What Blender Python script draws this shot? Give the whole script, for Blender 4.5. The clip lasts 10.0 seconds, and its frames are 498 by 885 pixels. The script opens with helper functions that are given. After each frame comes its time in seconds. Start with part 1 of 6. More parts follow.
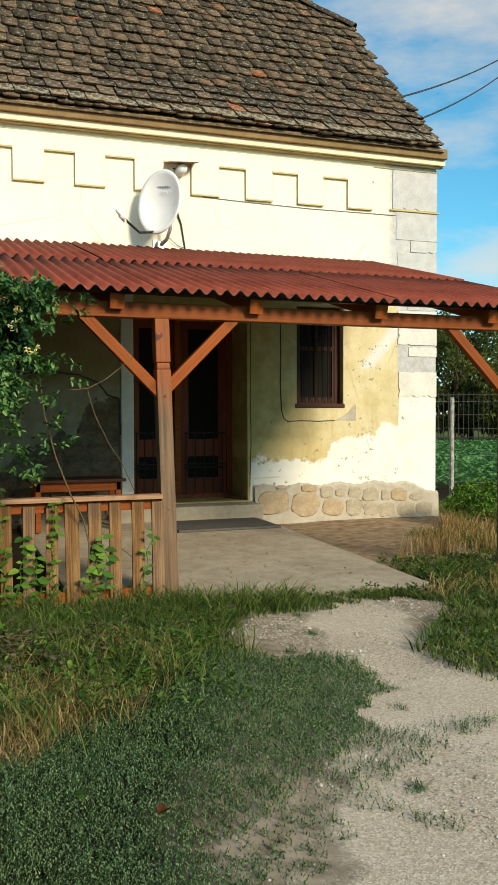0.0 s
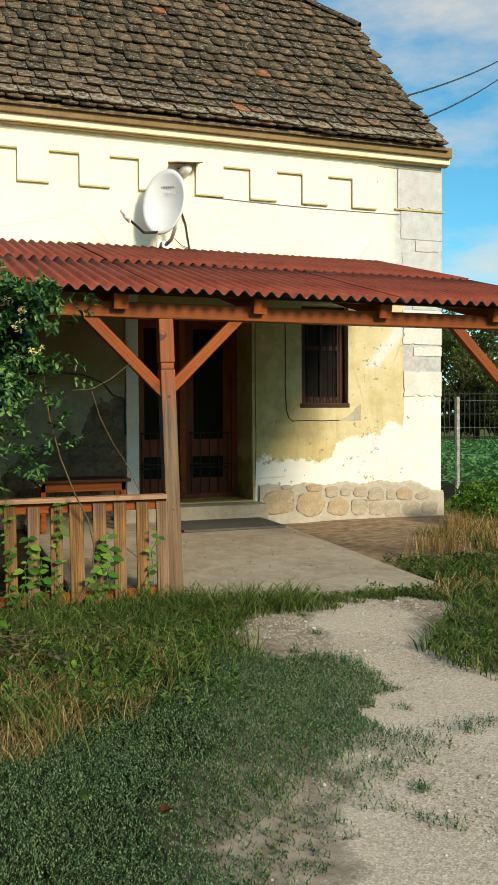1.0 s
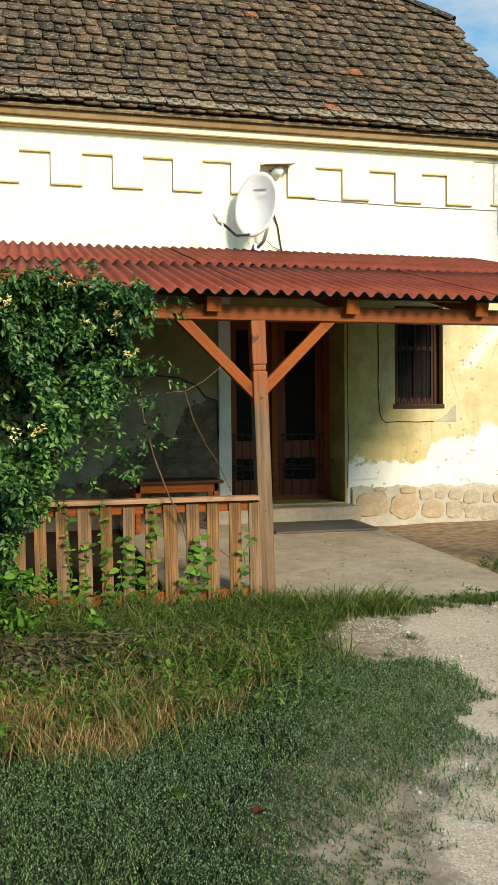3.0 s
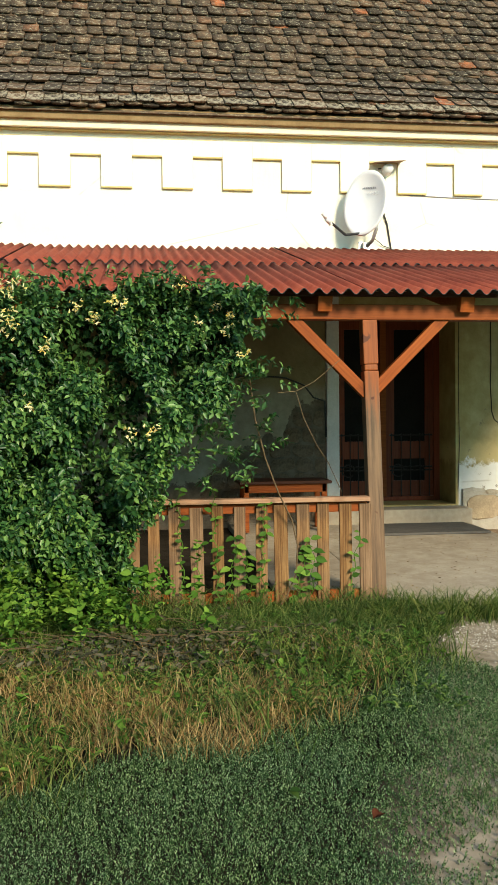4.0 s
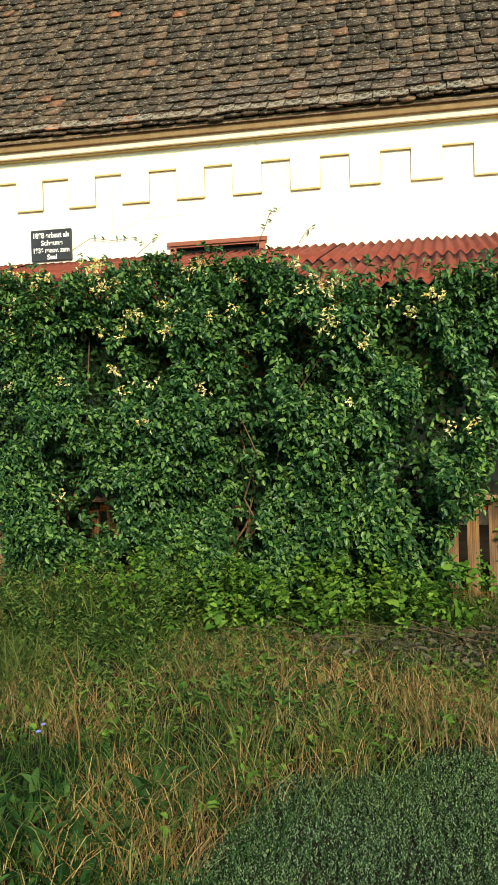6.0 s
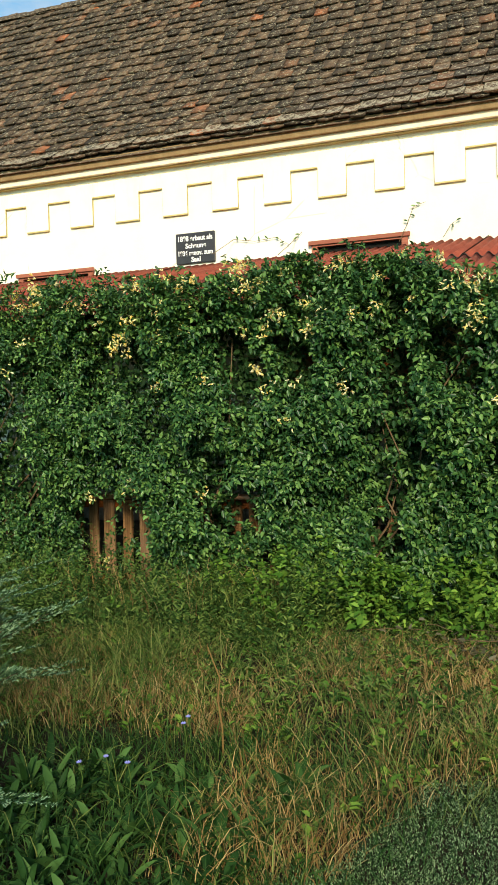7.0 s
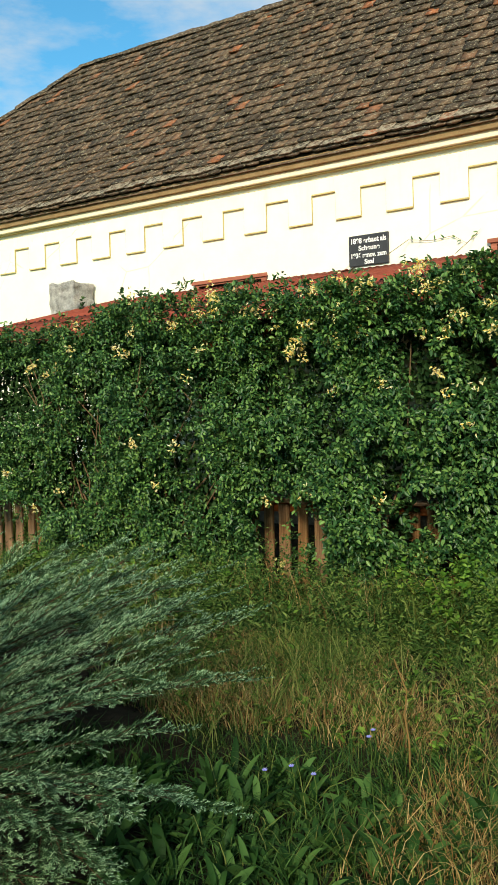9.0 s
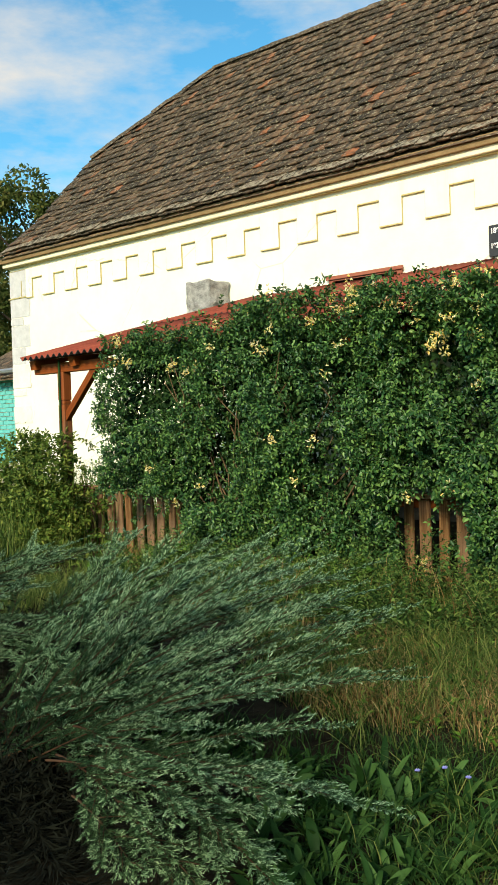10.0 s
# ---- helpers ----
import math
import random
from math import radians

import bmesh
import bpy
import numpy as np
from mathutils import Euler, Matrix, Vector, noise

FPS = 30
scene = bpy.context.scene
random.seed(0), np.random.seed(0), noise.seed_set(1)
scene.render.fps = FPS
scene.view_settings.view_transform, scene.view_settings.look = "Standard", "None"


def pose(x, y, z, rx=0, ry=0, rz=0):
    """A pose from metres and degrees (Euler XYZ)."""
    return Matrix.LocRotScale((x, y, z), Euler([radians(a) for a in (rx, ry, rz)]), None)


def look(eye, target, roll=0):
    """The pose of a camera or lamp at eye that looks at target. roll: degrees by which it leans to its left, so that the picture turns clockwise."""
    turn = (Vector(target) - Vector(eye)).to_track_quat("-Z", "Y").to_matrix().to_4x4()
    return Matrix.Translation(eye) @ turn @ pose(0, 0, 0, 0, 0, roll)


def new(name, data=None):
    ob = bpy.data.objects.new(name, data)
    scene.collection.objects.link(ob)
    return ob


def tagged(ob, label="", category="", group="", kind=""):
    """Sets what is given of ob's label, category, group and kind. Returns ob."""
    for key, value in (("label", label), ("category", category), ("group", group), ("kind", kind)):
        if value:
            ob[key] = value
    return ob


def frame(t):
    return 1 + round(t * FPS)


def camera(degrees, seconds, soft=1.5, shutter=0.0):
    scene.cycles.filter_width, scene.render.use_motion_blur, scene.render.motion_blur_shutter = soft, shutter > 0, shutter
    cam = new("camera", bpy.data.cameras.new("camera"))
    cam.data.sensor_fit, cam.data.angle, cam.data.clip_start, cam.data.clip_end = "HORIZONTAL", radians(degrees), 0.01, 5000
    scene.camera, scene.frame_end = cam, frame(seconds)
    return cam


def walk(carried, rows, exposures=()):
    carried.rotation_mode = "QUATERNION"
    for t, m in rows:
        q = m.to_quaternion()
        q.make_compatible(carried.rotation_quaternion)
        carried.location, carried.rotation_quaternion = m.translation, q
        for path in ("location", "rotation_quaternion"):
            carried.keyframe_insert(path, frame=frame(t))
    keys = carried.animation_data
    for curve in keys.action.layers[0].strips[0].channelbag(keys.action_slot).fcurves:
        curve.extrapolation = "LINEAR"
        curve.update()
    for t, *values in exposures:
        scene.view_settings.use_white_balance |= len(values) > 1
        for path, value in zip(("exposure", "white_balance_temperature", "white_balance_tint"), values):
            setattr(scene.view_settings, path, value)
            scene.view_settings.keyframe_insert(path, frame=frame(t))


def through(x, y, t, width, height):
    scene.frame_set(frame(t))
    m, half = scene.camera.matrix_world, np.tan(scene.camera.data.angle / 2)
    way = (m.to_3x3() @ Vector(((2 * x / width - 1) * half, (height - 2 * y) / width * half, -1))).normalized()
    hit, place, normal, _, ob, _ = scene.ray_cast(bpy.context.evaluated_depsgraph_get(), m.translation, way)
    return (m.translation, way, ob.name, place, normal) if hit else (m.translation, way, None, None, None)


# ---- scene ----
# the camera is held in the hand on the grass; it turns from the porch to the far end of the house and drifts a little to its left
FOV = 31.40
ROWS = [  # seconds, eye, yaw, pitch, roll
    (0.0, (0.034, -0.013, 1.203), -20.11, -1.76, -0.18),
    (0.5, (0.038, -0.012, 1.201), -19.99, -1.73, -0.18),
    (1.0, (0.045, -0.017, 1.203), -19.72, -1.77, -0.32),
    (1.5, (0.054, -0.022, 1.203), -19.05, -1.75, -0.49),
    (2.0, (0.061, -0.021, 1.203), -17.86, -1.73, -0.71),
    (3.5, (0.026, 0.002, 1.199), -10.84, -1.52, -0.42),
    (4.0, (0.000, 0.003, 1.200), -7.10, -1.53, -0.50),
    (4.5, (-0.021, 0.003, 1.208), -2.21, -1.72, -0.85),
    (5.0, (-0.039, 0.006, 1.202), 2.80, -1.63, -1.30),
    (5.5, (-0.066, -0.012, 1.203), 7.53, -1.66, -1.37),
    (6.0, (-0.082, -0.024, 1.200), 12.39, -1.57, -1.50),
    (7.5, (-0.107, -0.022, 1.200), 25.06, -1.28, -1.55),
    (8.0, (-0.137, -0.004, 1.200), 27.87, -1.07, -1.49),
    (8.5, (-0.161, 0.004, 1.202), 30.13, -0.95, -1.47),
    (9.0, (-0.186, 0.006, 1.205), 32.10, -0.88, -1.52),
    (9.5, (-0.213, 0.001, 1.210), 34.36, -0.89, -1.72),
    (9.6, (-0.218, -0.004, 1.210), 35.10, -0.90, -1.74),
    (9.8, (-0.229, -0.016, 1.210), 37.19, -0.92, -1.77),
    (10.0, (-0.240, -0.030, 1.210), 40.48, -0.95, -1.81),
]


def aim(eye, yaw, pitch, roll):
    a, b = radians(yaw), radians(pitch)
    way = Vector((-math.sin(a) * math.cos(b), math.cos(a) * math.cos(b), math.sin(b)))
    return look(eye, Vector(eye) + way, roll)


cam = camera(FOV, 10.0, soft=1.0)
walk(cam, [(t, aim(eye, yaw, pitch, roll)) for t, eye, yaw, pitch, roll in ROWS],
     exposures=[(0.0, -0.1), (2.0, -0.1), (3.5, 0.2), (6.0, 0.2), (7.5, 0.12), (10.0, 0.08)])

# ---- light ----
SUN_EL, SUN_AZ = 25.0, 19.0          # low behind the camera, a little to its right, veiled by thin cloud
world = bpy.data.worlds.new("world")
scene.world = world
world.use_nodes = True
wn, wl = world.node_tree.nodes, world.node_tree.links
wn.clear()
w_out = wn.new("ShaderNodeOutputWorld")
w_bg = wn.new("ShaderNodeBackground")
w_sky = wn.new("ShaderNodeTexSky")
w_sky.sky_type = "NISHITA"
w_sky.sun_disc = False
w_sky.sun_elevation = radians(SUN_EL)
w_sky.sun_rotation = radians(180 - SUN_AZ)
w_sky.air_density, w_sky.dust_density, w_sky.ozone_density = 1.0, 0.2, 1.0
w_co = wn.new("ShaderNodeTexCoord")
w_map = wn.new("ShaderNodeMapping")
w_map.inputs["Scale"].default_value = (1.6, 1.6, 4.2)
w_map.inputs["Location"].default_value = (0.35, 0.1, 0.4)
w_no = wn.new("ShaderNodeTexNoise")
w_no.inputs["Scale"].default_value = 2.3
w_no.inputs["Detail"].default_value = 8.0
w_no.inputs["Roughness"].default_value = 0.58
w_ramp = wn.new("ShaderNodeValToRGB")
w_ramp.color_ramp.elements[0].position = 0.42
w_ramp.color_ramp.elements[1].position = 0.7
w_mix = wn.new("ShaderNodeMix")
w_mix.data_type = "RGBA"
w_mix.inputs[7].default_value = (10.0, 9.2, 8.0, 1)
wl.new(w_co.outputs["Generated"], w_map.inputs["Vector"])
wl.new(w_map.outputs["Vector"], w_no.inputs["Vector"])
wl.new(w_no.outputs["Fac"], w_ramp.inputs["Fac"])
wl.new(w_ramp.outputs["Color"], w_mix.inputs[0])
w_tint = wn.new("ShaderNodeMix")
w_tint.data_type, w_tint.blend_type = "RGBA", "MULTIPLY"
w_tint.inputs[0].default_value = 1.0
w_tint.inputs[7].default_value = (0.8, 1.92, 2.12, 1)
wl.new(w_sky.outputs["Color"], w_tint.inputs[6])
wl.new(w_tint.outputs[2], w_mix.inputs[6])
wl.new(w_mix.outputs[2], w_bg.inputs["Color"])
w_bg.inputs["Strength"].default_value = 0.088
wl.new(w_bg.outputs["Background"], w_out.inputs["Surface"])

sun = new("sun", bpy.data.lights.new("sun", "SUN"))
sun.data.energy = 4.9
sun.data.angle = radians(13.0)
sun.data.color = (1.0, 0.86, 0.63)
_a, _e = radians(SUN_AZ), radians(SUN_EL)
_from = Vector((math.sin(_a) * math.cos(_e), -math.cos(_a) * math.cos(_e), math.sin(_e)))
sun.matrix_world = look(_from * 40, (0, 0, 0))


# ---- materials ----
class Nodes:
    """A principled material with a few shorthands for its nodes."""

    def __init__(self, name, rough=0.8, metal=0.0, spec=0.4):
        self.m = bpy.data.materials.new(name)
        self.m.use_nodes = True
        self.t = self.m.node_tree
        self.b = self.t.nodes["Principled BSDF"]
        self.b.inputs["Roughness"].default_value = rough
        self.b.inputs["Metallic"].default_value = metal
        self.b.inputs["Specular IOR Level"].default_value = spec
        self.co = self.n("ShaderNodeTexCoord").outputs["Object"]

    def n(self, kind):
        return self.t.nodes.new(kind)

    def to(self, a, b):
        self.t.links.new(a, b)

    def scaled(self, sx, sy, sz):
        m = self.n("ShaderNodeMapping")
        m.inputs["Scale"].default_value = (sx, sy, sz)
        self.to(self.co, m.inputs["Vector"])
        return m.outputs["Vector"]

    def noise(self, scale, detail=5.0, rough=0.6, vec=None):
        n = self.n("ShaderNodeTexNoise")
        n.inputs["Scale"].default_value = scale
        n.inputs["Detail"].default_value = detail
        n.inputs["Roughness"].default_value = rough
        self.to(vec or self.co, n.inputs["Vector"])
        return n.outputs["Fac"]

    def ramp(self, fac, *stops):
        r = self.n("ShaderNodeValToRGB")
        e = r.color_ramp.elements
        while len(e) < len(stops):
            e.new(0.5)
        for k, (p, c) in zip(e, stops):
            k.position = p
            k.color = (*c, 1) if not isinstance(c, (int, float)) else (c, c, c, 1)
        self.to(fac, r.inputs["Fac"])
        return r.outputs["Color"]

    def mix(self, fac, a, b, mode="MIX"):
        m = self.n("ShaderNodeMix")
        m.data_type, m.blend_type = "RGBA", mode
        for v, i in ((fac, 0), (a, 6), (b, 7)):
            if isinstance(v, (int, float)):
                m.inputs[i].default_value = v if i == 0 else (v, v, v, 1)
            elif isinstance(v, tuple):
                m.inputs[i].default_value = (*v, 1)
            else:
                self.to(v, m.inputs[i])
        return m.outputs[2]

    def math(self, op, a, b=0.0, c=0.0):
        m = self.n("ShaderNodeMath")
        m.operation = op
        for v, i in ((a, 0), (b, 1), (c, 2)):
            if isinstance(v, (int, float)):
                m.inputs[i].default_value = v
            else:
                self.to(v, m.inputs[i])
        return m.outputs[0]

    def axes(self):
        s = self.n("ShaderNodeSeparateXYZ")
        self.to(self.co, s.inputs[0])
        return s.outputs

    def random(self):
        return self.n("ShaderNodeObjectInfo").outputs["Random"]

    def island(self):
        return self.n("ShaderNodeNewGeometry").outputs["Random Per Island"]

    def bump(self, height, strength=0.4, distance=0.01):
        b = self.n("ShaderNodeBump")
        b.inputs["Strength"].default_value = strength
        b.inputs["Distance"].default_value = distance
        self.to(height, b.inputs["Height"])
        self.to(b.outputs["Normal"], self.b.inputs["Normal"])
        return self

    def color(self, c):
        if isinstance(c, tuple):
            self.b.inputs["Base Color"].default_value = (*c, 1)
        else:
            self.to(c, self.b.inputs["Base Color"])
        return self


def plain(name, a, b, scale=8.0, rough=0.8, metal=0.0, bump=0.2, dist=0.004):
    """Two colours mottled at two sizes, with a fine relief."""
    k = Nodes(name, rough, metal, 0.4 if rough < 0.7 else 0.12)
    big, fine = k.noise(scale), k.noise(scale * 9, 3)
    f = k.mix(0.35, big, fine)
    k.color(k.ramp(f, (0.35, a), (0.65, b)))
    return k.bump(fine, bump, dist).m


def wood(name, a, b, dark, grain=(2, 60, 60), rough=0.6):
    """Boards with long grain along their x, and knots."""
    k = Nodes(name, rough, 0.0, 0.15)
    g = k.noise(1.0, 6, 0.65, k.scaled(*grain))
    spot = k.noise(5.0, 3)
    c = k.ramp(g, (0.3, a), (0.7, b))
    c = k.mix(k.ramp(spot, (0.62, 0.0), (0.75, 0.6)), c, dark)
    vary = k.mix(k.random(), 0.78, 1.12)
    k.color(k.mix(1.0, c, vary, "MULTIPLY"))
    return k.bump(g, 0.35, 0.003).m


def leafy(name, a, b, c, rough=0.5, through=0.13, spec=0.06):
    """Leaves: three greens by leaf, with some light passing through them."""
    k = Nodes(name, rough, 0.0, spec)
    col = k.ramp(k.island(), (0.0, a), (0.5, b), (1.0, c))
    col = k.mix(k.ramp(k.noise(1.3, 3), (0.35, 0.0), (0.7, 0.45)), col, k.mix(1.0, col, (1.35, 1.2, 0.7), "MULTIPLY"))
    k.color(col)
    tr = k.n("ShaderNodeBsdfTranslucent")
    k.to(col, tr.inputs["Color"])
    ms = k.n("ShaderNodeMixShader")
    ms.inputs[0].default_value = through
    out = k.t.nodes["Material Output"]
    k.to(k.b.outputs[0], ms.inputs[1])
    k.to(tr.outputs[0], ms.inputs[2])
    k.to(ms.outputs[0], out.inputs["Surface"])
    return k.m


def make_tile_material(pick, old=0.0):
    k = Nodes("clay_tile_" + pick, 0.92, 0, 0.25)
    r = k.random() if pick != "joined" else k.island()
    base = k.ramp(r, (0.0, (0.034, 0.026, 0.019)), (0.35, (0.078, 0.055, 0.037)), (0.7, (0.138, 0.09, 0.058)),
                  (0.9, (0.175, 0.115, 0.07)), (0.975, (0.2, 0.105, 0.06)), (1.0, (0.4, 0.13, 0.05)))
    blot = k.noise(9.0, 6, 0.7)
    c = k.mix(k.ramp(blot, (0.42, 0.0), (0.62, 0.75)), base, (0.048, 0.041, 0.031))
    lichen = k.noise(22.0, 5, 0.75)
    c = k.mix(k.ramp(lichen, (0.54 - old, 0.0), (0.63 - old, 0.75)), c, (0.42, 0.37, 0.26))
    k.color(c)
    return k.bump(k.noise(45.0, 5, 0.7), 0.8, 0.006).m


M = {}
M["tile_one"] = make_tile_material("single")
M["tile_many"] = make_tile_material("joined")
M["tile_old"] = make_tile_material("lichened", 0.07)


def make_facade():
    """Cream limewash above, ochre below the porch roof with white repairs, peeling, damp and hairline cracks."""
    k = Nodes("limewashed_plaster", 0.95, 0, 0.2)
    ax = k.axes()
    n1, n2, n3, n4 = k.noise(0.9, 6, 0.62), k.noise(5.0, 6, 0.65), k.noise(38.0, 4), k.noise(13.0, 6, 0.7)
    x01 = k.math("MULTIPLY_ADD", ax["X"], 0.4, -1.36)              # 0 to 1 from the door to the corner
    cream = k.ramp(k.mix(0.4, n1, n2), (0.35, (0.85, 0.8, 0.63)), (0.65, (0.89, 0.86, 0.73)))
    white = k.ramp(n2, (0.35, (0.79, 0.76, 0.68)), (0.65, (0.86, 0.84, 0.78)))
    grey = k.ramp(n4, (0.36, (0.42, 0.415, 0.42)), (0.62, (0.58, 0.575, 0.58)))
    ochre = k.ramp(k.mix(0.5, n1, n2), (0.36, (0.54, 0.445, 0.23)), (0.5, (0.65, 0.555, 0.33)), (0.66, (0.74, 0.67, 0.46)))
    # darker ochre paints the porch roof's shade on the wall towards the door
    shaded_ochre = k.ramp(k.mix(0.5, n1, n2), (0.36, (0.3, 0.22, 0.075)), (0.5, (0.4, 0.31, 0.125)), (0.66, (0.52, 0.43, 0.21)))
    ochre = k.mix(k.ramp(k.math("ADD", x01, k.math("MULTIPLY", k.math("SUBTRACT", n1, 0.5), 0.3)), (0.08, 1.0), (0.42, 0.0)), ochre, shaded_ochre)
    wob = k.math("SUBTRACT", n1, 0.5)
    ragged = k.math("ADD", k.math("MULTIPLY", k.math("SUBTRACT", n2, 0.5), 0.30), k.math("MULTIPLY", k.math("SUBTRACT", n4, 0.5), 0.18))
    on_porch = k.ramp(k.math("MULTIPLY", ax["Z"], 0.3), (0.78, 1.0), (0.8, 0.0))
    right = k.ramp(k.math("MULTIPLY_ADD", ax["X"], 0.05, 0.5), (0.6, 0.0), (0.606, 1.0))
    low = k.math("MULTIPLY", on_porch, right)
    corner = k.ramp(k.math("ADD", x01, k.math("MULTIPLY", wob, 0.05)), (0.7, 0.0), (0.745, 1.0))
    col = k.mix(corner, cream, k.mix(0.12, grey, white))
    col = k.mix(low, col, ochre)
    # deeper yellow just above the white repair
    glow = k.math("MULTIPLY", k.ramp(k.math("ADD", ax["Z"], ragged), (0.66, 0.0), (0.72, 1.0), (0.86, 1.0), (0.96, 0.0)), k.ramp(x01, (0.02, 0.6), (0.3, 1.0), (0.44, 0.0)))
    col = k.mix(k.math("MULTIPLY", k.math("MULTIPLY", glow, low), 0.7), col, (0.72, 0.57, 0.27))
    # white repair towards the base and the corner; its upper edge climbs to the right
    rise = k.ramp(x01, (0.04, 0.287), (0.29, 0.268), (0.385, 0.275), (0.43, 0.36), (0.5, 0.384), (0.65, 0.381), (0.69, 0.44), (0.775, 0.43), (0.79, 0.62))
    rep = k.math("ADD", k.math("SUBTRACT", k.math("MULTIPLY", rise, 2.5), ax["Z"]), ragged)
    rep_f = k.math("MULTIPLY", k.ramp(k.math("ADD", rep, 0.5), (0.485, 0.0), (0.52, 1.0)), k.math("MULTIPLY", low, k.ramp(x01, (0.022, 0.0), (0.028, 1.0))))
    col = k.mix(rep_f, col, white)
    # a pale smear beside the window and grey bare render at the corner
    lean = k.math("SUBTRACT", k.math("SUBTRACT", ax["X"], 4.9), k.math("MULTIPLY", k.math("SUBTRACT", ax["Z"], 1.73), 0.86))
    smear = k.math("MULTIPLY", k.ramp(k.math("ADD", k.math("ABSOLUTE", lean), k.math("MULTIPLY", ragged, 0.5)), (0.05, 1.0), (0.14, 0.0)), k.ramp(k.math("MULTIPLY", ax["Z"], 0.4), (0.69, 0.0), (0.71, 1.0)))
    col = k.mix(k.math("MULTIPLY", k.math("MULTIPLY", smear, low), 0.85), col, (0.72, 0.73, 0.74))
    bare = k.math("MULTIPLY", k.math("MULTIPLY", k.ramp(x01, (0.77, 0.0), (0.78, 1.0)), low), k.ramp(k.math("ADD", ax["Z"], k.math("MULTIPLY", ragged, 0.4)), (0.0, 0.0), (0.995, 0.0), (1.0, 1.0)))
    bare = k.math("MULTIPLY", bare, k.ramp(k.math("MULTIPLY", ax["Z"], 0.3), (0.5, 0.0), (0.515, 1.0)))
    col = k.mix(bare, col, grey)
    # peeled spots crowd beside the window, specks everywhere below
    crowd = k.ramp(k.math("ABSOLUTE", k.math("SUBTRACT", ax["X"], 4.9)), (0.05, 0.045), (0.3, 0.0))
    spot = k.math("ADD", k.noise(11.0, 7, 0.75), crowd)
    peel = k.math("MULTIPLY", k.ramp(spot, (0.635, 0.0), (0.65, 0.8)), low)
    col = k.mix(peel, col, (0.25, 0.2, 0.12))
    streak = k.noise(1.0, 5, 0.7, k.scaled(9, 9, 0.8))
    col = k.mix(k.math("MULTIPLY", k.ramp(streak, (0.52, 0.0), (0.75, 0.45)), k.math("MULTIPLY", low, k.math("SUBTRACT", 1.0, rep_f))), col, (0.36, 0.28, 0.13))
    # hairline cracks and rain stains on the upper wall
    vor = k.n("ShaderNodeTexVoronoi")
    vor.feature = "DISTANCE_TO_EDGE"
    vor.inputs["Scale"].default_value = 0.7
    k.to(k.mix(0.1, k.co, k.n("ShaderNodeTexNoise").outputs["Color"]), vor.inputs["Vector"])
    hair = k.math("MULTIPLY", k.ramp(vor.outputs["Distance"], (0.002, 0.5), (0.005, 0.0)), k.ramp(n1, (0.5, 0.0), (0.56, 1.0)))
    col = k.mix(hair, col, (0.4, 0.33, 0.2))
    drip = k.math("MULTIPLY", k.ramp(k.noise(1.0, 5, 0.7, k.scaled(3.5, 3.5, 0.35)), (0.55, 0.0), (0.75, 0.3)), k.ramp(k.math("MULTIPLY", ax["Z"], 0.2), (0.6, 0.0), (0.82, 1.0)))
    col = k.mix(drip, col, (0.6, 0.5, 0.33))
    k.color(col)
    return k.bump(k.mix(0.45, n3, k.math("SUBTRACT", n2, k.math("MULTIPLY", peel, 0.8))), 0.45, 0.008).m


M["facade"] = make_facade()


def make_shaded_plaster():
    """Old olive plaster, stained, worn to grey below; its colours are darkened for the porch's shade."""
    k = Nodes("shaded_peeled_plaster", 0.95, 0, 0.2)
    ax = k.axes()
    n1, n2 = k.noise(1.5, 4, 0.55), k.noise(7.0, 6, 0.65)
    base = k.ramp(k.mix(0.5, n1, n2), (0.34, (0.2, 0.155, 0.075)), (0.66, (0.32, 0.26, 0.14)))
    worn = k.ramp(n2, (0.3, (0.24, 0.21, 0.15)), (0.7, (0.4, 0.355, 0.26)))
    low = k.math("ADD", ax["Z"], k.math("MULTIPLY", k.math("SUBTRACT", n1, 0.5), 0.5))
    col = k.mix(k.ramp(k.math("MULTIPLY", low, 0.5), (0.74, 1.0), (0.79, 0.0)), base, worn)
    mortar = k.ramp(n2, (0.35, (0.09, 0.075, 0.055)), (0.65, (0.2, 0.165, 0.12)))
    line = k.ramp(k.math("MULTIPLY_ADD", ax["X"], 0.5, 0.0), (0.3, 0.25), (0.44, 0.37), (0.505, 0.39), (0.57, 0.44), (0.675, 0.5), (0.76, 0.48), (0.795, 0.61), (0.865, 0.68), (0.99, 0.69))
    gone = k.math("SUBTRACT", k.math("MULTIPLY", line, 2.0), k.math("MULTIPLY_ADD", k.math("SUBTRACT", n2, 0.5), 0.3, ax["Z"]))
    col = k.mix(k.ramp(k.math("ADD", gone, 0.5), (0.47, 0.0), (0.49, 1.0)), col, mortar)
    k.color(col)
    return k.bump(n2, 0.5, 0.015).m


M["peeled"] = make_shaded_plaster()
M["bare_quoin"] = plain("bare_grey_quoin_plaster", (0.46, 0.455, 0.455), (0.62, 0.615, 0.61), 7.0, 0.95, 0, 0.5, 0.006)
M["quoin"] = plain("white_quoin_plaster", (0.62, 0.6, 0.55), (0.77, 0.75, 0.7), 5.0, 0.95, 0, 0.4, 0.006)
M["cornice"] = plain("cream_cornice_plaster", (0.8, 0.7, 0.47), (0.87, 0.79, 0.6), 3.0, 0.95, 0, 0.2)
M["soffit"] = plain("brown_eave_board", (0.2, 0.13, 0.06), (0.3, 0.205, 0.1), 6.0, 0.85)
M["line"] = plain("ochre_edge_line", (0.46, 0.38, 0.15), (0.6, 0.51, 0.25), 12.0, 0.95)
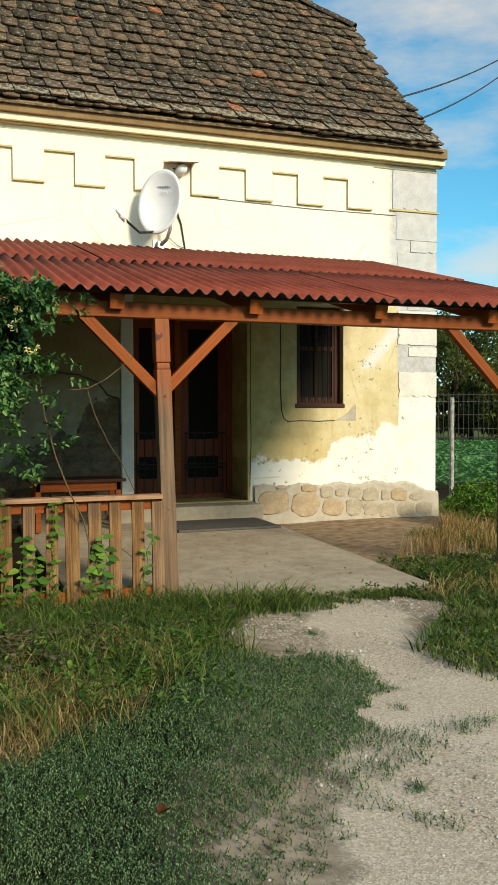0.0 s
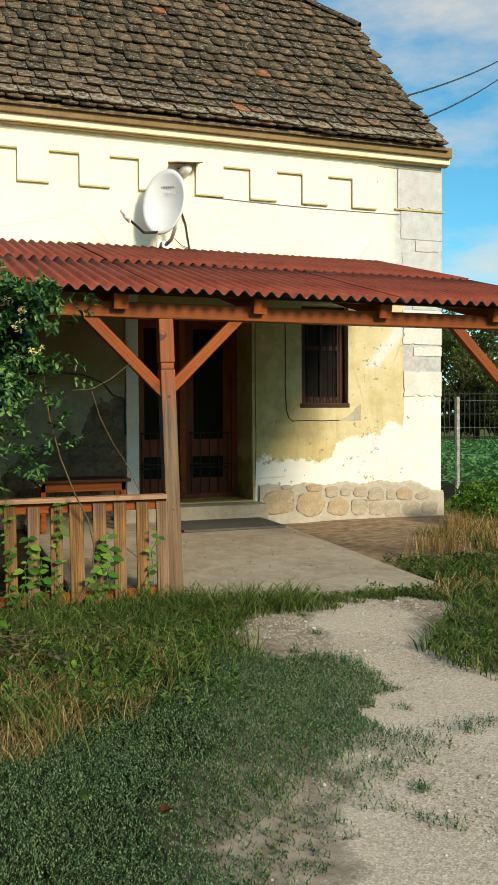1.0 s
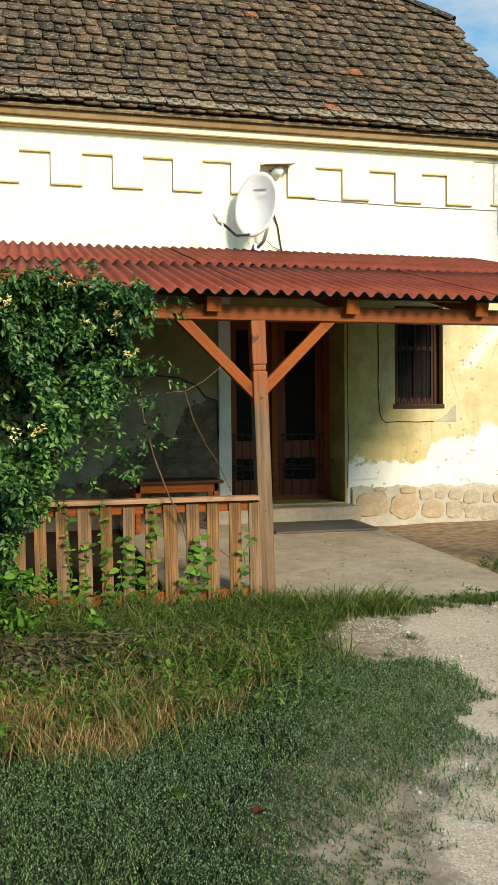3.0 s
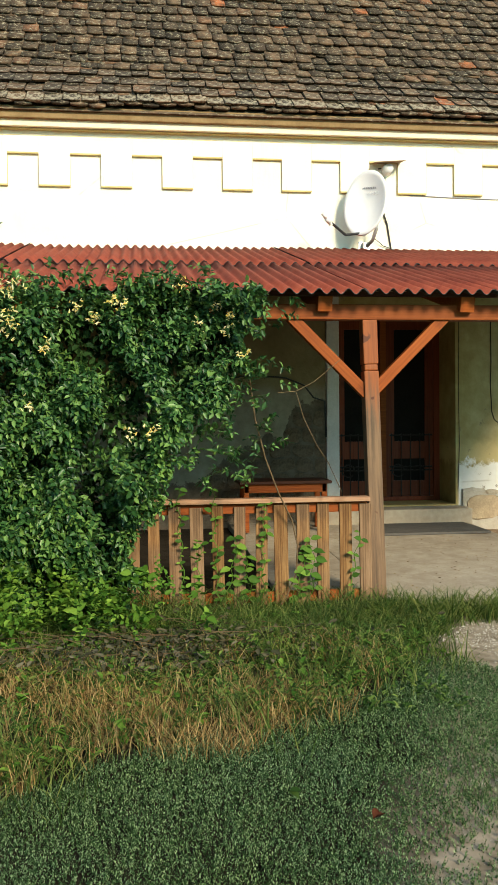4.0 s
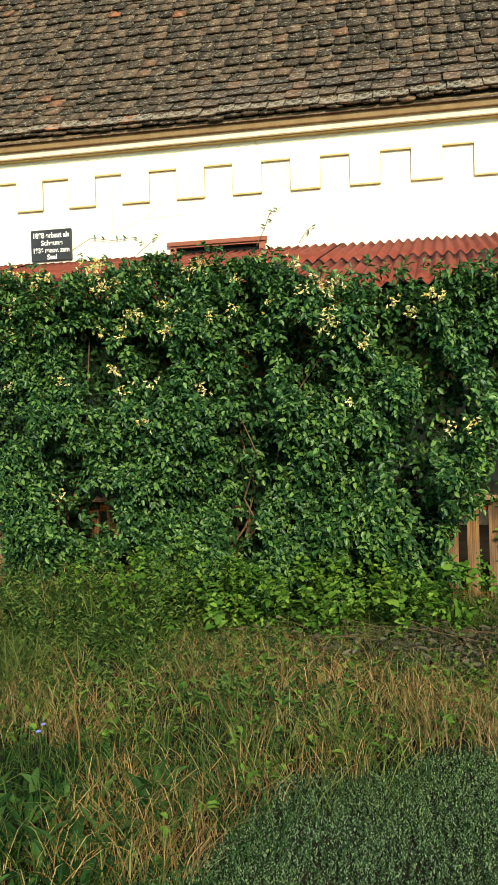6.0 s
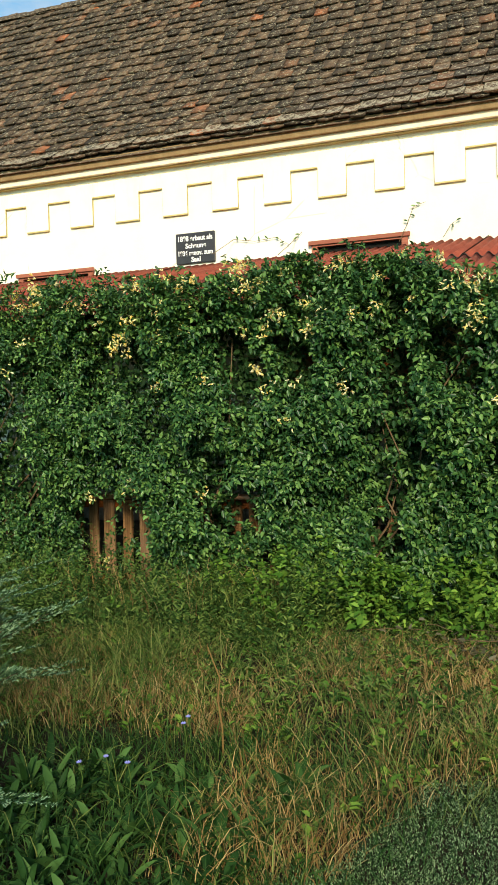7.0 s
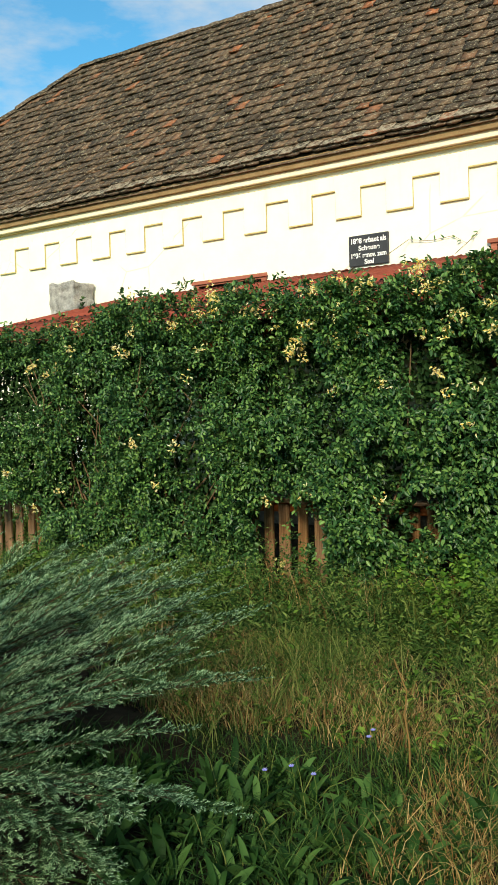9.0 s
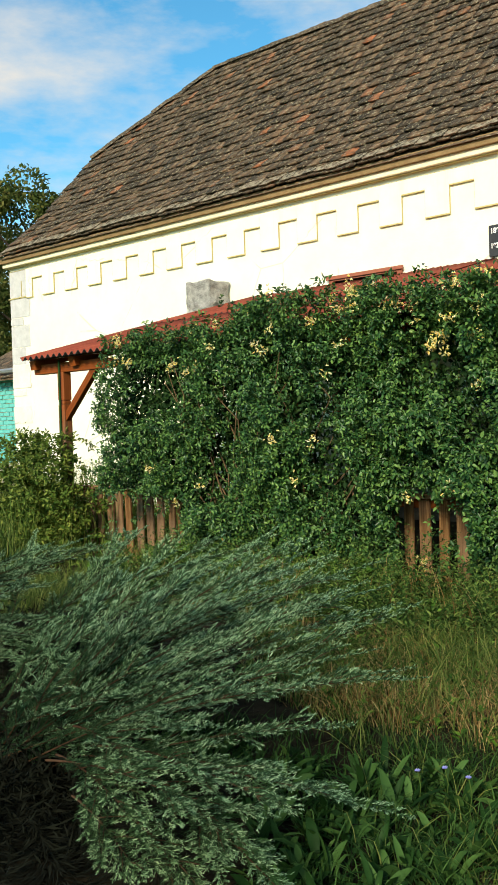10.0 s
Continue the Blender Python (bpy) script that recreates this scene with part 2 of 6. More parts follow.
M["dark"] = plain("unlit_room_black", (0.012, 0.011, 0.010), (0.02, 0.018, 0.016), 4.0, 0.95)
M["stone"] = plain("tan_rubble_stone", (0.33, 0.25, 0.16), (0.54, 0.42, 0.27), 7.0, 0.95, 0, 0.7, 0.01)
M["stone_grey"] = plain("grey_rubble_stone", (0.31, 0.26, 0.185), (0.52, 0.45, 0.34), 6.0, 0.95, 0, 0.7, 0.01)
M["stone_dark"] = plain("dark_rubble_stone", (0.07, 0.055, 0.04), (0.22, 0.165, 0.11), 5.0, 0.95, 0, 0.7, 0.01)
M["mortar"] = plain("grey_mortar", (0.42, 0.37, 0.29), (0.55, 0.5, 0.41), 9.0, 0.95, 0, 0.7, 0.01)
M["concrete"] = plain("worn_concrete", (0.31, 0.255, 0.185), (0.47, 0.405, 0.305), 2.2, 0.95, 0, 0.5, 0.006)
def make_terrace():
    """Trowelled concrete, dusty and pitted, with pale worn patches and fine grit."""
    k = Nodes("dusty_concrete", 0.95, 0, 0.12)
    n1, n2, n3 = k.noise(1.1, 6, 0.65), k.noise(8.0, 6, 0.7), k.noise(120.0, 3, 0.6)
    c = k.ramp(k.mix(0.45, n1, n2), (0.36, (0.29, 0.235, 0.17)), (0.5, (0.4, 0.34, 0.255)), (0.64, (0.5, 0.44, 0.345)))
    c = k.mix(k.ramp(n3, (0.56, 0.0), (0.66, 0.5)), c, (0.2, 0.16, 0.115))
    c = k.mix(k.ramp(k.noise(30.0, 5, 0.75), (0.6, 0.0), (0.66, 0.6)), c, (0.58, 0.52, 0.42))
    k.color(c)
    return k.bump(k.mix(0.5, n2, n3), 0.5, 0.006).m


M["terrace"] = make_terrace()
M["earth"] = plain("near_black_floor", (0.018, 0.014, 0.009), (0.045, 0.035, 0.024), 6.0, 0.97, 0, 0.6, 0.01)
M["sheet"] = plain("oxide_red_bitumen", (0.20, 0.042, 0.026), (0.31, 0.078, 0.046), 3.5, 0.85, 0, 0.35, 0.003)
M["stain"] = wood("orange_stained_pine", (0.19, 0.042, 0.008), (0.33, 0.085, 0.014), (0.09, 0.018, 0.005))
def make_slat_wood():
    """Weathered pine: greyed streaks over honey-brown, dark knots and grain, each board of its own tone."""
    k = Nodes("weathered_pine", 0.8, 0.0, 0.1)
    g = k.noise(1.0, 7, 0.7, k.scaled(70, 70, 2.2))
    r = k.random()
    brown = k.ramp(g, (0.34, (0.085, 0.037, 0.014)), (0.5, (0.25, 0.13, 0.052)), (0.66, (0.42, 0.25, 0.105)))
    grey = k.ramp(g, (0.34, (0.06, 0.036, 0.02)), (0.66, (0.235, 0.15, 0.09)))
    patch = k.noise(3.0, 4, 0.6)
    c = k.mix(k.ramp(k.math("ADD", k.math("MULTIPLY", r, 0.5), patch), (0.62, 0.0), (0.85, 0.9)), brown, grey)
    c = k.mix(k.ramp(k.noise(11.0, 2), (0.66, 0.0), (0.72, 0.85)), c, (0.05, 0.022, 0.01))
    k.color(k.mix(1.0, c, k.mix(r, 0.62, 1.25), "MULTIPLY"))
    return k.bump(g, 0.6, 0.004).m


M["weathered"] = make_slat_wood()
M["cap"] = wood("worn_cap_board", (0.3, 0.16, 0.09), (0.5, 0.3, 0.18), (0.16, 0.07, 0.035), (2, 70, 70), 0.7)
M["door"] = wood("red_brown_door", (0.16, 0.034, 0.013), (0.25, 0.06, 0.024), (0.08, 0.018, 0.01), (60, 60, 2), 0.4)
M["window"] = wood("brown_window_wood", (0.05, 0.02, 0.012), (0.085, 0.032, 0.018), (0.03, 0.011, 0.007), (2, 60, 60), 0.55)
M["redframe"] = wood("red_window_wood", (0.27, 0.085, 0.05), (0.36, 0.13, 0.08), (0.2, 0.05, 0.03), (2, 60, 60), 0.6)
M["iron"] = plain("black_iron", (0.018, 0.015, 0.013), (0.035, 0.028, 0.022), 20.0, 0.5, 0.7)
M["steel"] = plain("galvanised_steel", (0.42, 0.43, 0.44), (0.55, 0.56, 0.57), 14.0, 0.45, 0.8)
M["dish"] = plain("light_grey_paint", (0.8, 0.81, 0.82), (0.86, 0.87, 0.88), 6.0, 0.4)
M["black"] = plain("black_plastic", (0.015, 0.015, 0.015), (0.03, 0.03, 0.03), 20.0, 0.5)
M["white"] = plain("white_plastic", (0.7, 0.7, 0.68), (0.8, 0.8, 0.78), 12.0, 0.5)
M["rust"] = plain("rusty_tin", (0.2, 0.12, 0.07), (0.42, 0.3, 0.2), 18.0, 0.8, 0.3)
M["slate"] = plain("black_painted_tin", (0.018, 0.02, 0.024), (0.035, 0.037, 0.042), 10.0, 0.55)
M["ink"] = plain("white_lettering", (0.75, 0.75, 0.73), (0.82, 0.82, 0.8), 20.0, 0.7)
M["greyink"] = plain("grey_lettering", (0.2, 0.2, 0.22), (0.28, 0.28, 0.3), 20.0, 0.7)
M["mat"] = plain("dark_grey_doormat", (0.085, 0.08, 0.073), (0.12, 0.112, 0.10), 16.0, 0.98, 0, 0.5)
M["chimney"] = plain("pale_block_render", (0.24, 0.23, 0.21), (0.7, 0.68, 0.63), 11.0, 0.95, 0, 1.0, 0.035)
M["turquoise"] = plain("turquoise_brick_paint", (0.10, 0.42, 0.40), (0.17, 0.55, 0.51), 5.0, 0.9)
M["bark"] = plain("dark_bark", (0.05, 0.037, 0.026), (0.1, 0.078, 0.055), 16.0, 0.95, 0, 0.8, 0.01)
M["twig"] = plain("brown_twig", (0.10, 0.065, 0.035), (0.17, 0.115, 0.06), 16.0, 0.9)
M["glass"] = plain("dusty_dark_pane", (0.008, 0.007, 0.006), (0.014, 0.012, 0.010), 5.0, 0.75)
M["hedge"] = leafy("honeysuckle_leaf", (0.011, 0.042, 0.012), (0.034, 0.1, 0.027), (0.145, 0.27, 0.07), 0.38, 0.12, 0.3)
M["hedge_inner"] = leafy("shaded_honeysuckle_leaf", (0.006, 0.02, 0.006), (0.014, 0.04, 0.012), (0.036, 0.075, 0.024), 0.6, 0.05, 0.08)
M["weed"] = leafy("tall_weed_leaf", (0.012, 0.036, 0.009), (0.044, 0.1, 0.022), (0.18, 0.26, 0.068), 0.6, 0.25)
M["fallen"] = leafy("fallen_brown_leaf", (0.07, 0.022, 0.012), (0.09, 0.03, 0.015), (0.11, 0.04, 0.02), 0.8, 0.1)
M["vine"] = leafy("creeper_leaf", (0.03, 0.085, 0.014), (0.075, 0.165, 0.025), (0.18, 0.3, 0.05), 0.55, 0.22, 0.1)
M["nettle"] = leafy("nettle_leaf", (0.036, 0.1, 0.014), (0.078, 0.172, 0.025), (0.17, 0.29, 0.048))
M["flower"] = leafy("honeysuckle_bloom", (0.87, 0.64, 0.13), (0.91, 0.83, 0.42), (0.93, 0.91, 0.72), 0.6, 0.25)
M["knot"] = leafy("knotgrass_leaf", (0.012, 0.036, 0.012), (0.048, 0.1, 0.037), (0.26, 0.37, 0.2), 0.8, 0.1, 0.04)
M["grass"] = leafy("grass_blade", (0.021, 0.05, 0.011), (0.068, 0.122, 0.027), (0.22, 0.25, 0.08), 0.6, 0.25)
M["straw"] = leafy("dry_grass_blade", (0.12, 0.072, 0.028), (0.28, 0.185, 0.075), (0.52, 0.4, 0.2), 0.75, 0.2)
M["juniper"] = leafy("juniper_scale", (0.01, 0.03, 0.014), (0.028, 0.068, 0.033), (0.075, 0.14, 0.068), 0.7, 0.08, 0.04)
M["juniper_tip"] = leafy("juniper_new_growth", (0.06, 0.14, 0.075), (0.175, 0.32, 0.19), (0.5, 0.7, 0.46), 0.7, 0.1, 0.06)
M["juniper_wood"] = plain("brown_juniper_bark", (0.04, 0.022, 0.012), (0.09, 0.048, 0.026), 16.0, 0.9)
M["heart"] = plain("shaded_juniper_needles", (0.004, 0.006, 0.003), (0.009, 0.01, 0.006), 20.0, 0.95)
M["bush"] = leafy("yellowish_bush_leaf", (0.045, 0.095, 0.018), (0.095, 0.155, 0.03), (0.21, 0.26, 0.06))
M["broad"] = leafy("broad_weed_leaf", (0.008, 0.03, 0.007), (0.02, 0.06, 0.014), (0.07, 0.15, 0.04), 0.55, 0.15, 0.08)
M["tree"] = leafy("tree_leaf", (0.04, 0.07, 0.018), (0.085, 0.115, 0.03), (0.17, 0.17, 0.055), 0.6, 0.3)
M["crop"] = leafy("crop_leaf", (0.06, 0.18, 0.06), (0.1, 0.25, 0.09), (0.16, 0.33, 0.13), 0.6, 0.3)
M["dead"] = leafy("withered_leaf", (0.04, 0.045, 0.026), (0.08, 0.078, 0.05), (0.16, 0.15, 0.11), 0.8, 0.2)
M["blue"] = leafy("chicory_bloom", (0.18, 0.2, 0.62), (0.25, 0.28, 0.75), (0.4, 0.42, 0.85), 0.6, 0.3)


def make_ground():
    """Trodden earth under the grass, and pale gravel on the path."""
    k = Nodes("earth_and_gravel", 0.97, 0, 0.03)
    ax = k.axes()
    n1, n2 = k.noise(1.6, 6, 0.6), k.noise(9.0, 5)
    vor = k.n("ShaderNodeTexVoronoi")
    vor.inputs["Scale"].default_value = 150.0
    k.to(k.co, vor.inputs["Vector"])
    speck = k.n("ShaderNodeSeparateXYZ")
    k.to(vor.outputs["Color"], speck.inputs[0])
    gravel = k.ramp(speck.outputs["X"], (0.0, (0.32, 0.265, 0.2)), (0.6, (0.54, 0.47, 0.37)), (0.93, (0.66, 0.6, 0.49)), (1.0, (0.8, 0.76, 0.68)))
    gravel = k.mix(0.35, gravel, k.ramp(n1, (0.35, (0.4, 0.32, 0.225)), (0.65, (0.55, 0.465, 0.345))))
    # earth is near-black, with the shade between the plants put into its colour
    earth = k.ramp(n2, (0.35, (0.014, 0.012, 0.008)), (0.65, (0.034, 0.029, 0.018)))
    far = k.ramp(n1, (0.35, (0.07, 0.10, 0.03)), (0.65, (0.12, 0.13, 0.05)))
    # the path runs up to the terrace and spreads to the right
    wob = k.math("MULTIPLY", k.math("SUBTRACT", n1, 0.5), 0.8)
    edge = k.math("SUBTRACT", ax["X"], k.math("MULTIPLY_ADD", ax["Y"], 0.42, 0.12))
    right = k.math("SUBTRACT", k.math("MULTIPLY_ADD", ax["Y"], 0.12, 2.3), ax["X"])
    f = k.math("ADD", k.math("MINIMUM", edge, right), wob)
    stop = k.ramp(k.math("MULTIPLY", k.math("ADD", ax["Y"], k.math("MULTIPLY", wob, 0.6)), 0.1), (0.545, 1.0), (0.56, 0.0))
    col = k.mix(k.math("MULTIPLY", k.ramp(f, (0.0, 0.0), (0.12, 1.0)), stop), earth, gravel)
    margin = k.math("MULTIPLY", k.ramp(k.math("ADD", f, 0.55), (0.0, 0.0), (0.3, 1.0)), k.ramp(k.math("ADD", f, 0.5), (0.5, 1.0), (0.62, 0.0)))
    col = k.mix(k.math("MULTIPLY", margin, stop), col, k.ramp(n2, (0.35, (0.2, 0.16, 0.11)), (0.65, (0.4, 0.335, 0.25))))
    yard = k.math("MULTIPLY", k.ramp(k.math("MULTIPLY", ax["X"], 0.1), (0.33, 0.0), (0.345, 1.0)), k.ramp(k.math("MULTIPLY", ax["Y"], 0.1), (0.58, 0.0), (0.62, 1.0)))
    yard = k.math("MULTIPLY", yard, k.ramp(k.math("MULTIPLY", ax["X"], 0.1), (0.6, 1.0), (0.66, 0.0)))
    col = k.mix(yard, col, k.ramp(n2, (0.35, (0.2, 0.135, 0.08)), (0.65, (0.36, 0.27, 0.18))))
    dist = k.ramp(k.math("MULTIPLY", k.math("ABSOLUTE", ax["X"]), 0.05), (0.4, 0.0), (0.5, 1.0))
    behind = k.ramp(k.math("ADD", k.math("MULTIPLY", ax["Y"], 0.2), k.math("MULTIPLY", wob, 0.1)), (0.02, 1.0), (0.16, 0.0))
    off_path = k.ramp(f, (0.0, 1.0), (0.12, 0.0))
    dist = k.math("MAXIMUM", dist, k.math("MULTIPLY", behind, off_path))
    k.color(k.mix(dist, col, far))
    return k.bump(k.mix(0.6, vor.outputs["Distance"], n2), 0.5, 0.005).m


M["ground"] = make_ground()


# ---- shapes ----
rng = np.random.default_rng(7)
rnd = random.Random(11)


def box(bm, x0, x1, y0, y1, z0, z1, bevel=0.0, m=None):
    """A box in bm, with its edges taken off; m moves it."""
    d = bmesh.ops.create_cube(bm, size=1.0)
    bmesh.ops.scale(bm, vec=(x1 - x0, y1 - y0, z1 - z0), verts=d["verts"])
    bmesh.ops.translate(bm, vec=((x0 + x1) / 2, (y0 + y1) / 2, (z0 + z1) / 2), verts=d["verts"])
    vs = d["verts"]
    if bevel:
        es = list({e for v in vs for e in v.link_edges})
        r = bmesh.ops.bevel(bm, geom=es, offset=bevel, segments=2, affect="EDGES", profile=0.6)
        vs = list({v for f in r["faces"] for v in f.verts} | {v for v in vs if v.is_valid})
    if m is not None:
        bmesh.ops.transform(bm, matrix=m, verts=vs)
    return bm


def tube(bm, pts, r, n=8, taper=1.0):
    """A round rod along pts."""
    pts = [Vector(p) for p in pts]
    rings = []
    for i, p in enumerate(pts):
        d = (pts[min(i + 1, len(pts) - 1)] - pts[max(i - 1, 0)]).normalized()
        a = d.orthogonal().normalized()
        if rings:
            a = (last - d * last.dot(d)).normalized()
        last = a
        b = d.cross(a)
        q = r * (1 + (taper - 1) * i / max(1, len(pts) - 1))
        rings.append([bm.verts.new(p + (a * math.cos(t) + b * math.sin(t)) * q) for t in [2 * math.pi * j / n for j in range(n)]])
    for u, v in zip(rings, rings[1:]):
        for j in range(n):
            bm.faces.new((u[j], u[(j + 1) % n], v[(j + 1) % n], v[j]))
    bm.faces.new(rings[0][::-1])
    bm.faces.new(rings[-1])
    return bm


def mesh_of(name, bm, material, smooth=False):
    me = bpy.data.meshes.new(name)
    bmesh.ops.recalc_face_normals(bm, faces=bm.faces)
    bm.to_mesh(me)
    bm.free()
    me.materials.append(material)
    if smooth:
        me.polygons.foreach_set("use_smooth", [True] * len(me.polygons))
    return me


def part(name, bm, material, parent=None, label="", at=None, smooth=False):
    """One mesh object from a bmesh, under a thing or a part."""
    ob = new(name, mesh_of(name, bm, material, smooth))
    if at is not None:
        ob.matrix_basis = at
    ob.parent = parent
    if label:
        ob["label"] = label
    return ob


def thing(name, label, category, group="", kind="", at=(0, 0, 0)):
    ob = new(name)
    ob.location = at
    return tagged(ob, label, category, group, kind)


def quads(name, verts, faces, material, parent=None):
    """One mesh object from arrays of points and quads (or triangles)."""
    me = bpy.data.meshes.new(name)
    verts, faces = np.asarray(verts, np.float32), np.asarray(faces, np.int32)
    k = faces.shape[1]
    me.vertices.add(len(verts))
    me.vertices.foreach_set("co", verts.ravel())
    me.loops.add(faces.size)
    me.loops.foreach_set("vertex_index", faces.ravel())
    me.polygons.add(len(faces))
    me.polygons.foreach_set("loop_start", np.arange(0, faces.size, k, dtype=np.int32))
    me.update(calc_edges=True)
    me.materials.append(material)
    ob = new(name, me)
    ob.parent = parent
    return ob


def unit(v):
    return v / (np.linalg.norm(v, axis=-1, keepdims=True) + 1e-9)


def leaves(name, at, way, up, length, width, material, parent=None, fold=0.25, droop=0.15, simple=False, full=0.66):
    """Pointed leaves, each folded along its midrib: base at, along way, facing up."""
    n = len(at)
    way = unit(way)
    side = unit(np.cross(way, up))
    nor = np.cross(side, way)
    L, W = np.broadcast_to(length, n)[:, None], np.broadcast_to(width, n)[:, None]
    tip = at + way * L - nor * L * droop
    if simple:
        mid = at + way * L * 0.5
        v = np.stack([at, mid + side * W * 0.5, tip, mid - side * W * 0.5], 1).reshape(-1, 3)
        return quads(name, v, np.arange(n)[:, None] * 4 + [0, 1, 2, 3], material, parent)
    q1, q2 = at + way * L * 0.28, at + way * L * full - nor * L * droop * 0.4
    o1, o2 = side * W * 0.46, side * W * 0.42
    lift = nor * W * fold
    v = np.stack([at, q1 + o1 + lift, q2 + o2 + lift, tip, q2 - o2 + lift, q1 - o1 + lift], 1).reshape(-1, 3)
    i = np.arange(n)[:, None] * 6
    f = np.concatenate([i + [0, 1, 2, 3], i + [0, 3, 4, 5]], 1).reshape(-1, 4)
    return quads(name, v, f, material, parent)


def oblong_leaves(name, at, way, length, width, material, parent=None, droop=0.5, fold=0.18):
    """Long smooth leaves: five cross-sections over a raised midrib, arching over towards the tip."""
    n = len(at)
    way = unit(way)
    side = unit(np.cross(way, np.array([0, 0, 1.0]) + rng.normal(size=(n, 3)) * 0.25))
    nor = np.cross(side, way)
    L, W = np.broadcast_to(length, n)[:, None], np.broadcast_to(width, n)[:, None]
    bend = droop * rng.uniform(0.5, 1.4, (n, 1))
    wavy = rng.uniform(-0.12, 0.12, (n, 1))
    V = []
    for t, w in ((0.0, 0.14), (0.2, 0.66), (0.42, 1.0), (0.68, 0.8), (0.88, 0.36), (1.0, 0.02)):
        mid = at + way * L * (t - 0.18 * bend * t ** 3) - np.array([0, 0, 1.0]) * L * bend * t ** 2.2 * 0.75
        edge = side * W * w * 0.5
        V += [mid - edge + nor * W * w * (fold + wavy * t), mid, mid + edge + nor * W * w * (fold - wavy * t)]
    v = np.stack(V, 1).reshape(-1, 3)
    i = np.arange(n)[:, None] * 18
    f = np.concatenate([i + [3 * r + c, 3 * r + c + 1, 3 * r + c + 4, 3 * r + c + 3] for r in range(5) for c in (0, 1)], 1).reshape(-1, 4)
    ob = quads(name, v, f, material, parent)
    ob.data.polygons.foreach_set("use_smooth", [True] * len(ob.data.polygons))
    return ob


def blades(name, at, lean, height, width, material, parent=None, bend=0.6):
    """Grass blades: two bent quads and a tip, each rooted at 'at' and leaning by 'lean'."""
    n = len(at)
    h, w = np.broadcast_to(height, n)[:, None], np.broadcast_to(width, n)[:, None]
    ang = rng.uniform(0, 2 * np.pi, n)
    side = np.stack([np.cos(ang), np.sin(ang), 0 * ang], 1)
    up = np.array([0, 0, 1.0])
    p1 = at + up * h * 0.45 + lean * h * 0.25
    p2 = at + up * h * (0.8 - 0.1 * bend) + lean * h * 0.62
    p3 = at + up * h * (1.0 - 0.3 * bend) + lean * h * (1.0 + 0.2 * bend)
    v = np.stack([at - side * w / 2, at + side * w / 2, p1 - side * w * 0.42, p1 + side * w * 0.42,
                  p2 - side * w * 0.28, p2 + side * w * 0.28, p3 - side * w * 0.04, p3 + side * w * 0.04], 1).reshape(-1, 3)
    i = np.arange(n)[:, None] * 8
    f = np.concatenate([i + [0, 1, 3, 2], i + [2, 3, 5, 4], i + [4, 5, 7, 6]], 1).reshape(-1, 4)
    return quads(name, v, f, material, parent)


def wave(x, y, s=1.0):
    """A smooth uneven field, about -1 to 1."""
    return (np.sin(1.7 * s * x + 0.9 * np.sin(2.3 * s * y)) + np.sin(2.1 * s * y + 1.1 * np.sin(1.3 * s * x + 2)) + 0.6 * np.sin(4.7 * s * x + 3.1 * s * y)) / 2.6


def ground_z(x, y):
    near = np.exp(-((x / 30) ** 2 + ((y - 4) / 30) ** 2))
    return 0.025 * wave(x, y, 0.9) * near - 0.02


# ---- ground ----
def make_sheet():
    xs = np.concatenate([[-900, -300, -120, -60, -40, -30], np.arange(-24, 24.1, 0.5), [30, 40, 60, 120, 300, 900]])
    ys = np.concatenate([[-900, -300, -120, -60, -30, -15], np.arange(-8, 26.1, 0.5), [30, 40, 60, 120, 300, 900]])
    X, Y = np.meshgrid(xs, ys)
    v = np.stack([X, Y, ground_z(X, Y)], -1).reshape(-1, 3)
    c = len(xs)
    i = (np.arange(len(ys) - 1)[:, None] * c + np.arange(c - 1)[None]).reshape(-1, 1)
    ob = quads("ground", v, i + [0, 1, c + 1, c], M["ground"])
    ob.data.polygons.foreach_set("use_smooth", [True] * len(ob.data.polygons))
    return tagged(ob, "trodden earth with a pale gravel path to the terrace", "ground", kind="structure")


make_sheet()

D = 9.31            # the face of the long front wall
WEST, EAST = -13.68, 5.86
EAVE_Y, EAVE_Z = 9.10, 4.36
RIDGE_Y = 12.75
TAN_LOW, TAN_UP, KINK = 0.87, 1.08, 1.0      # the roof flares out over its lowest metre


def roof_up(y):
    """Height of the roof plane at y, on either slope."""
    d = RIDGE_Y - EAVE_Y - abs(y - RIDGE_Y)
    return EAVE_Z + (d * TAN_LOW if d < KINK else KINK * TAN_LOW + (d - KINK) * TAN_UP)


BACK_Y = 2 * RIDGE_Y - EAVE_Y

# ---- house ----
house = thing("house", "long cream limewashed house with a mossy clay tile roof", "house", at=(0, 0, 0))
HOLES = [  # x0, x1, z0, z1
    (2.13, 3.43, 0.25, 2.42), (4.03, 4.62, 1.315, 2.45), (-2.935, -1.905, 1.2, 3.115), (-6.75, -5.71, 1.2, 3.08)]


def wall_with_holes(x0, x1, z0, z1, y0, y1, holes):
    bm = bmesh.new()
    xs = sorted({x0, x1, *[h[0] for h in holes], *[h[1] for h in holes]})
    for a, b in zip(xs, xs[1:]):
        cut = sorted((h[2], h[3]) for h in holes if h[0] < (a + b) / 2 < h[1])
        z = z0
        for p, q in cut:
            box(bm, a, b, y0, y1, z, p)
            z = q
        box(bm, a, b, y0, y1, z, z1)
    bmesh.ops.remove_doubles(bm, verts=bm.verts, dist=1e-4)
    inner = [f for f in bm.faces if abs(f.normal.x) > 0.9 and len([1 for e in f.edges if len(e.link_faces) > 2]) == 4]
    bmesh.ops.delete(bm, geom=inner, context="FACES_ONLY")
    return bm


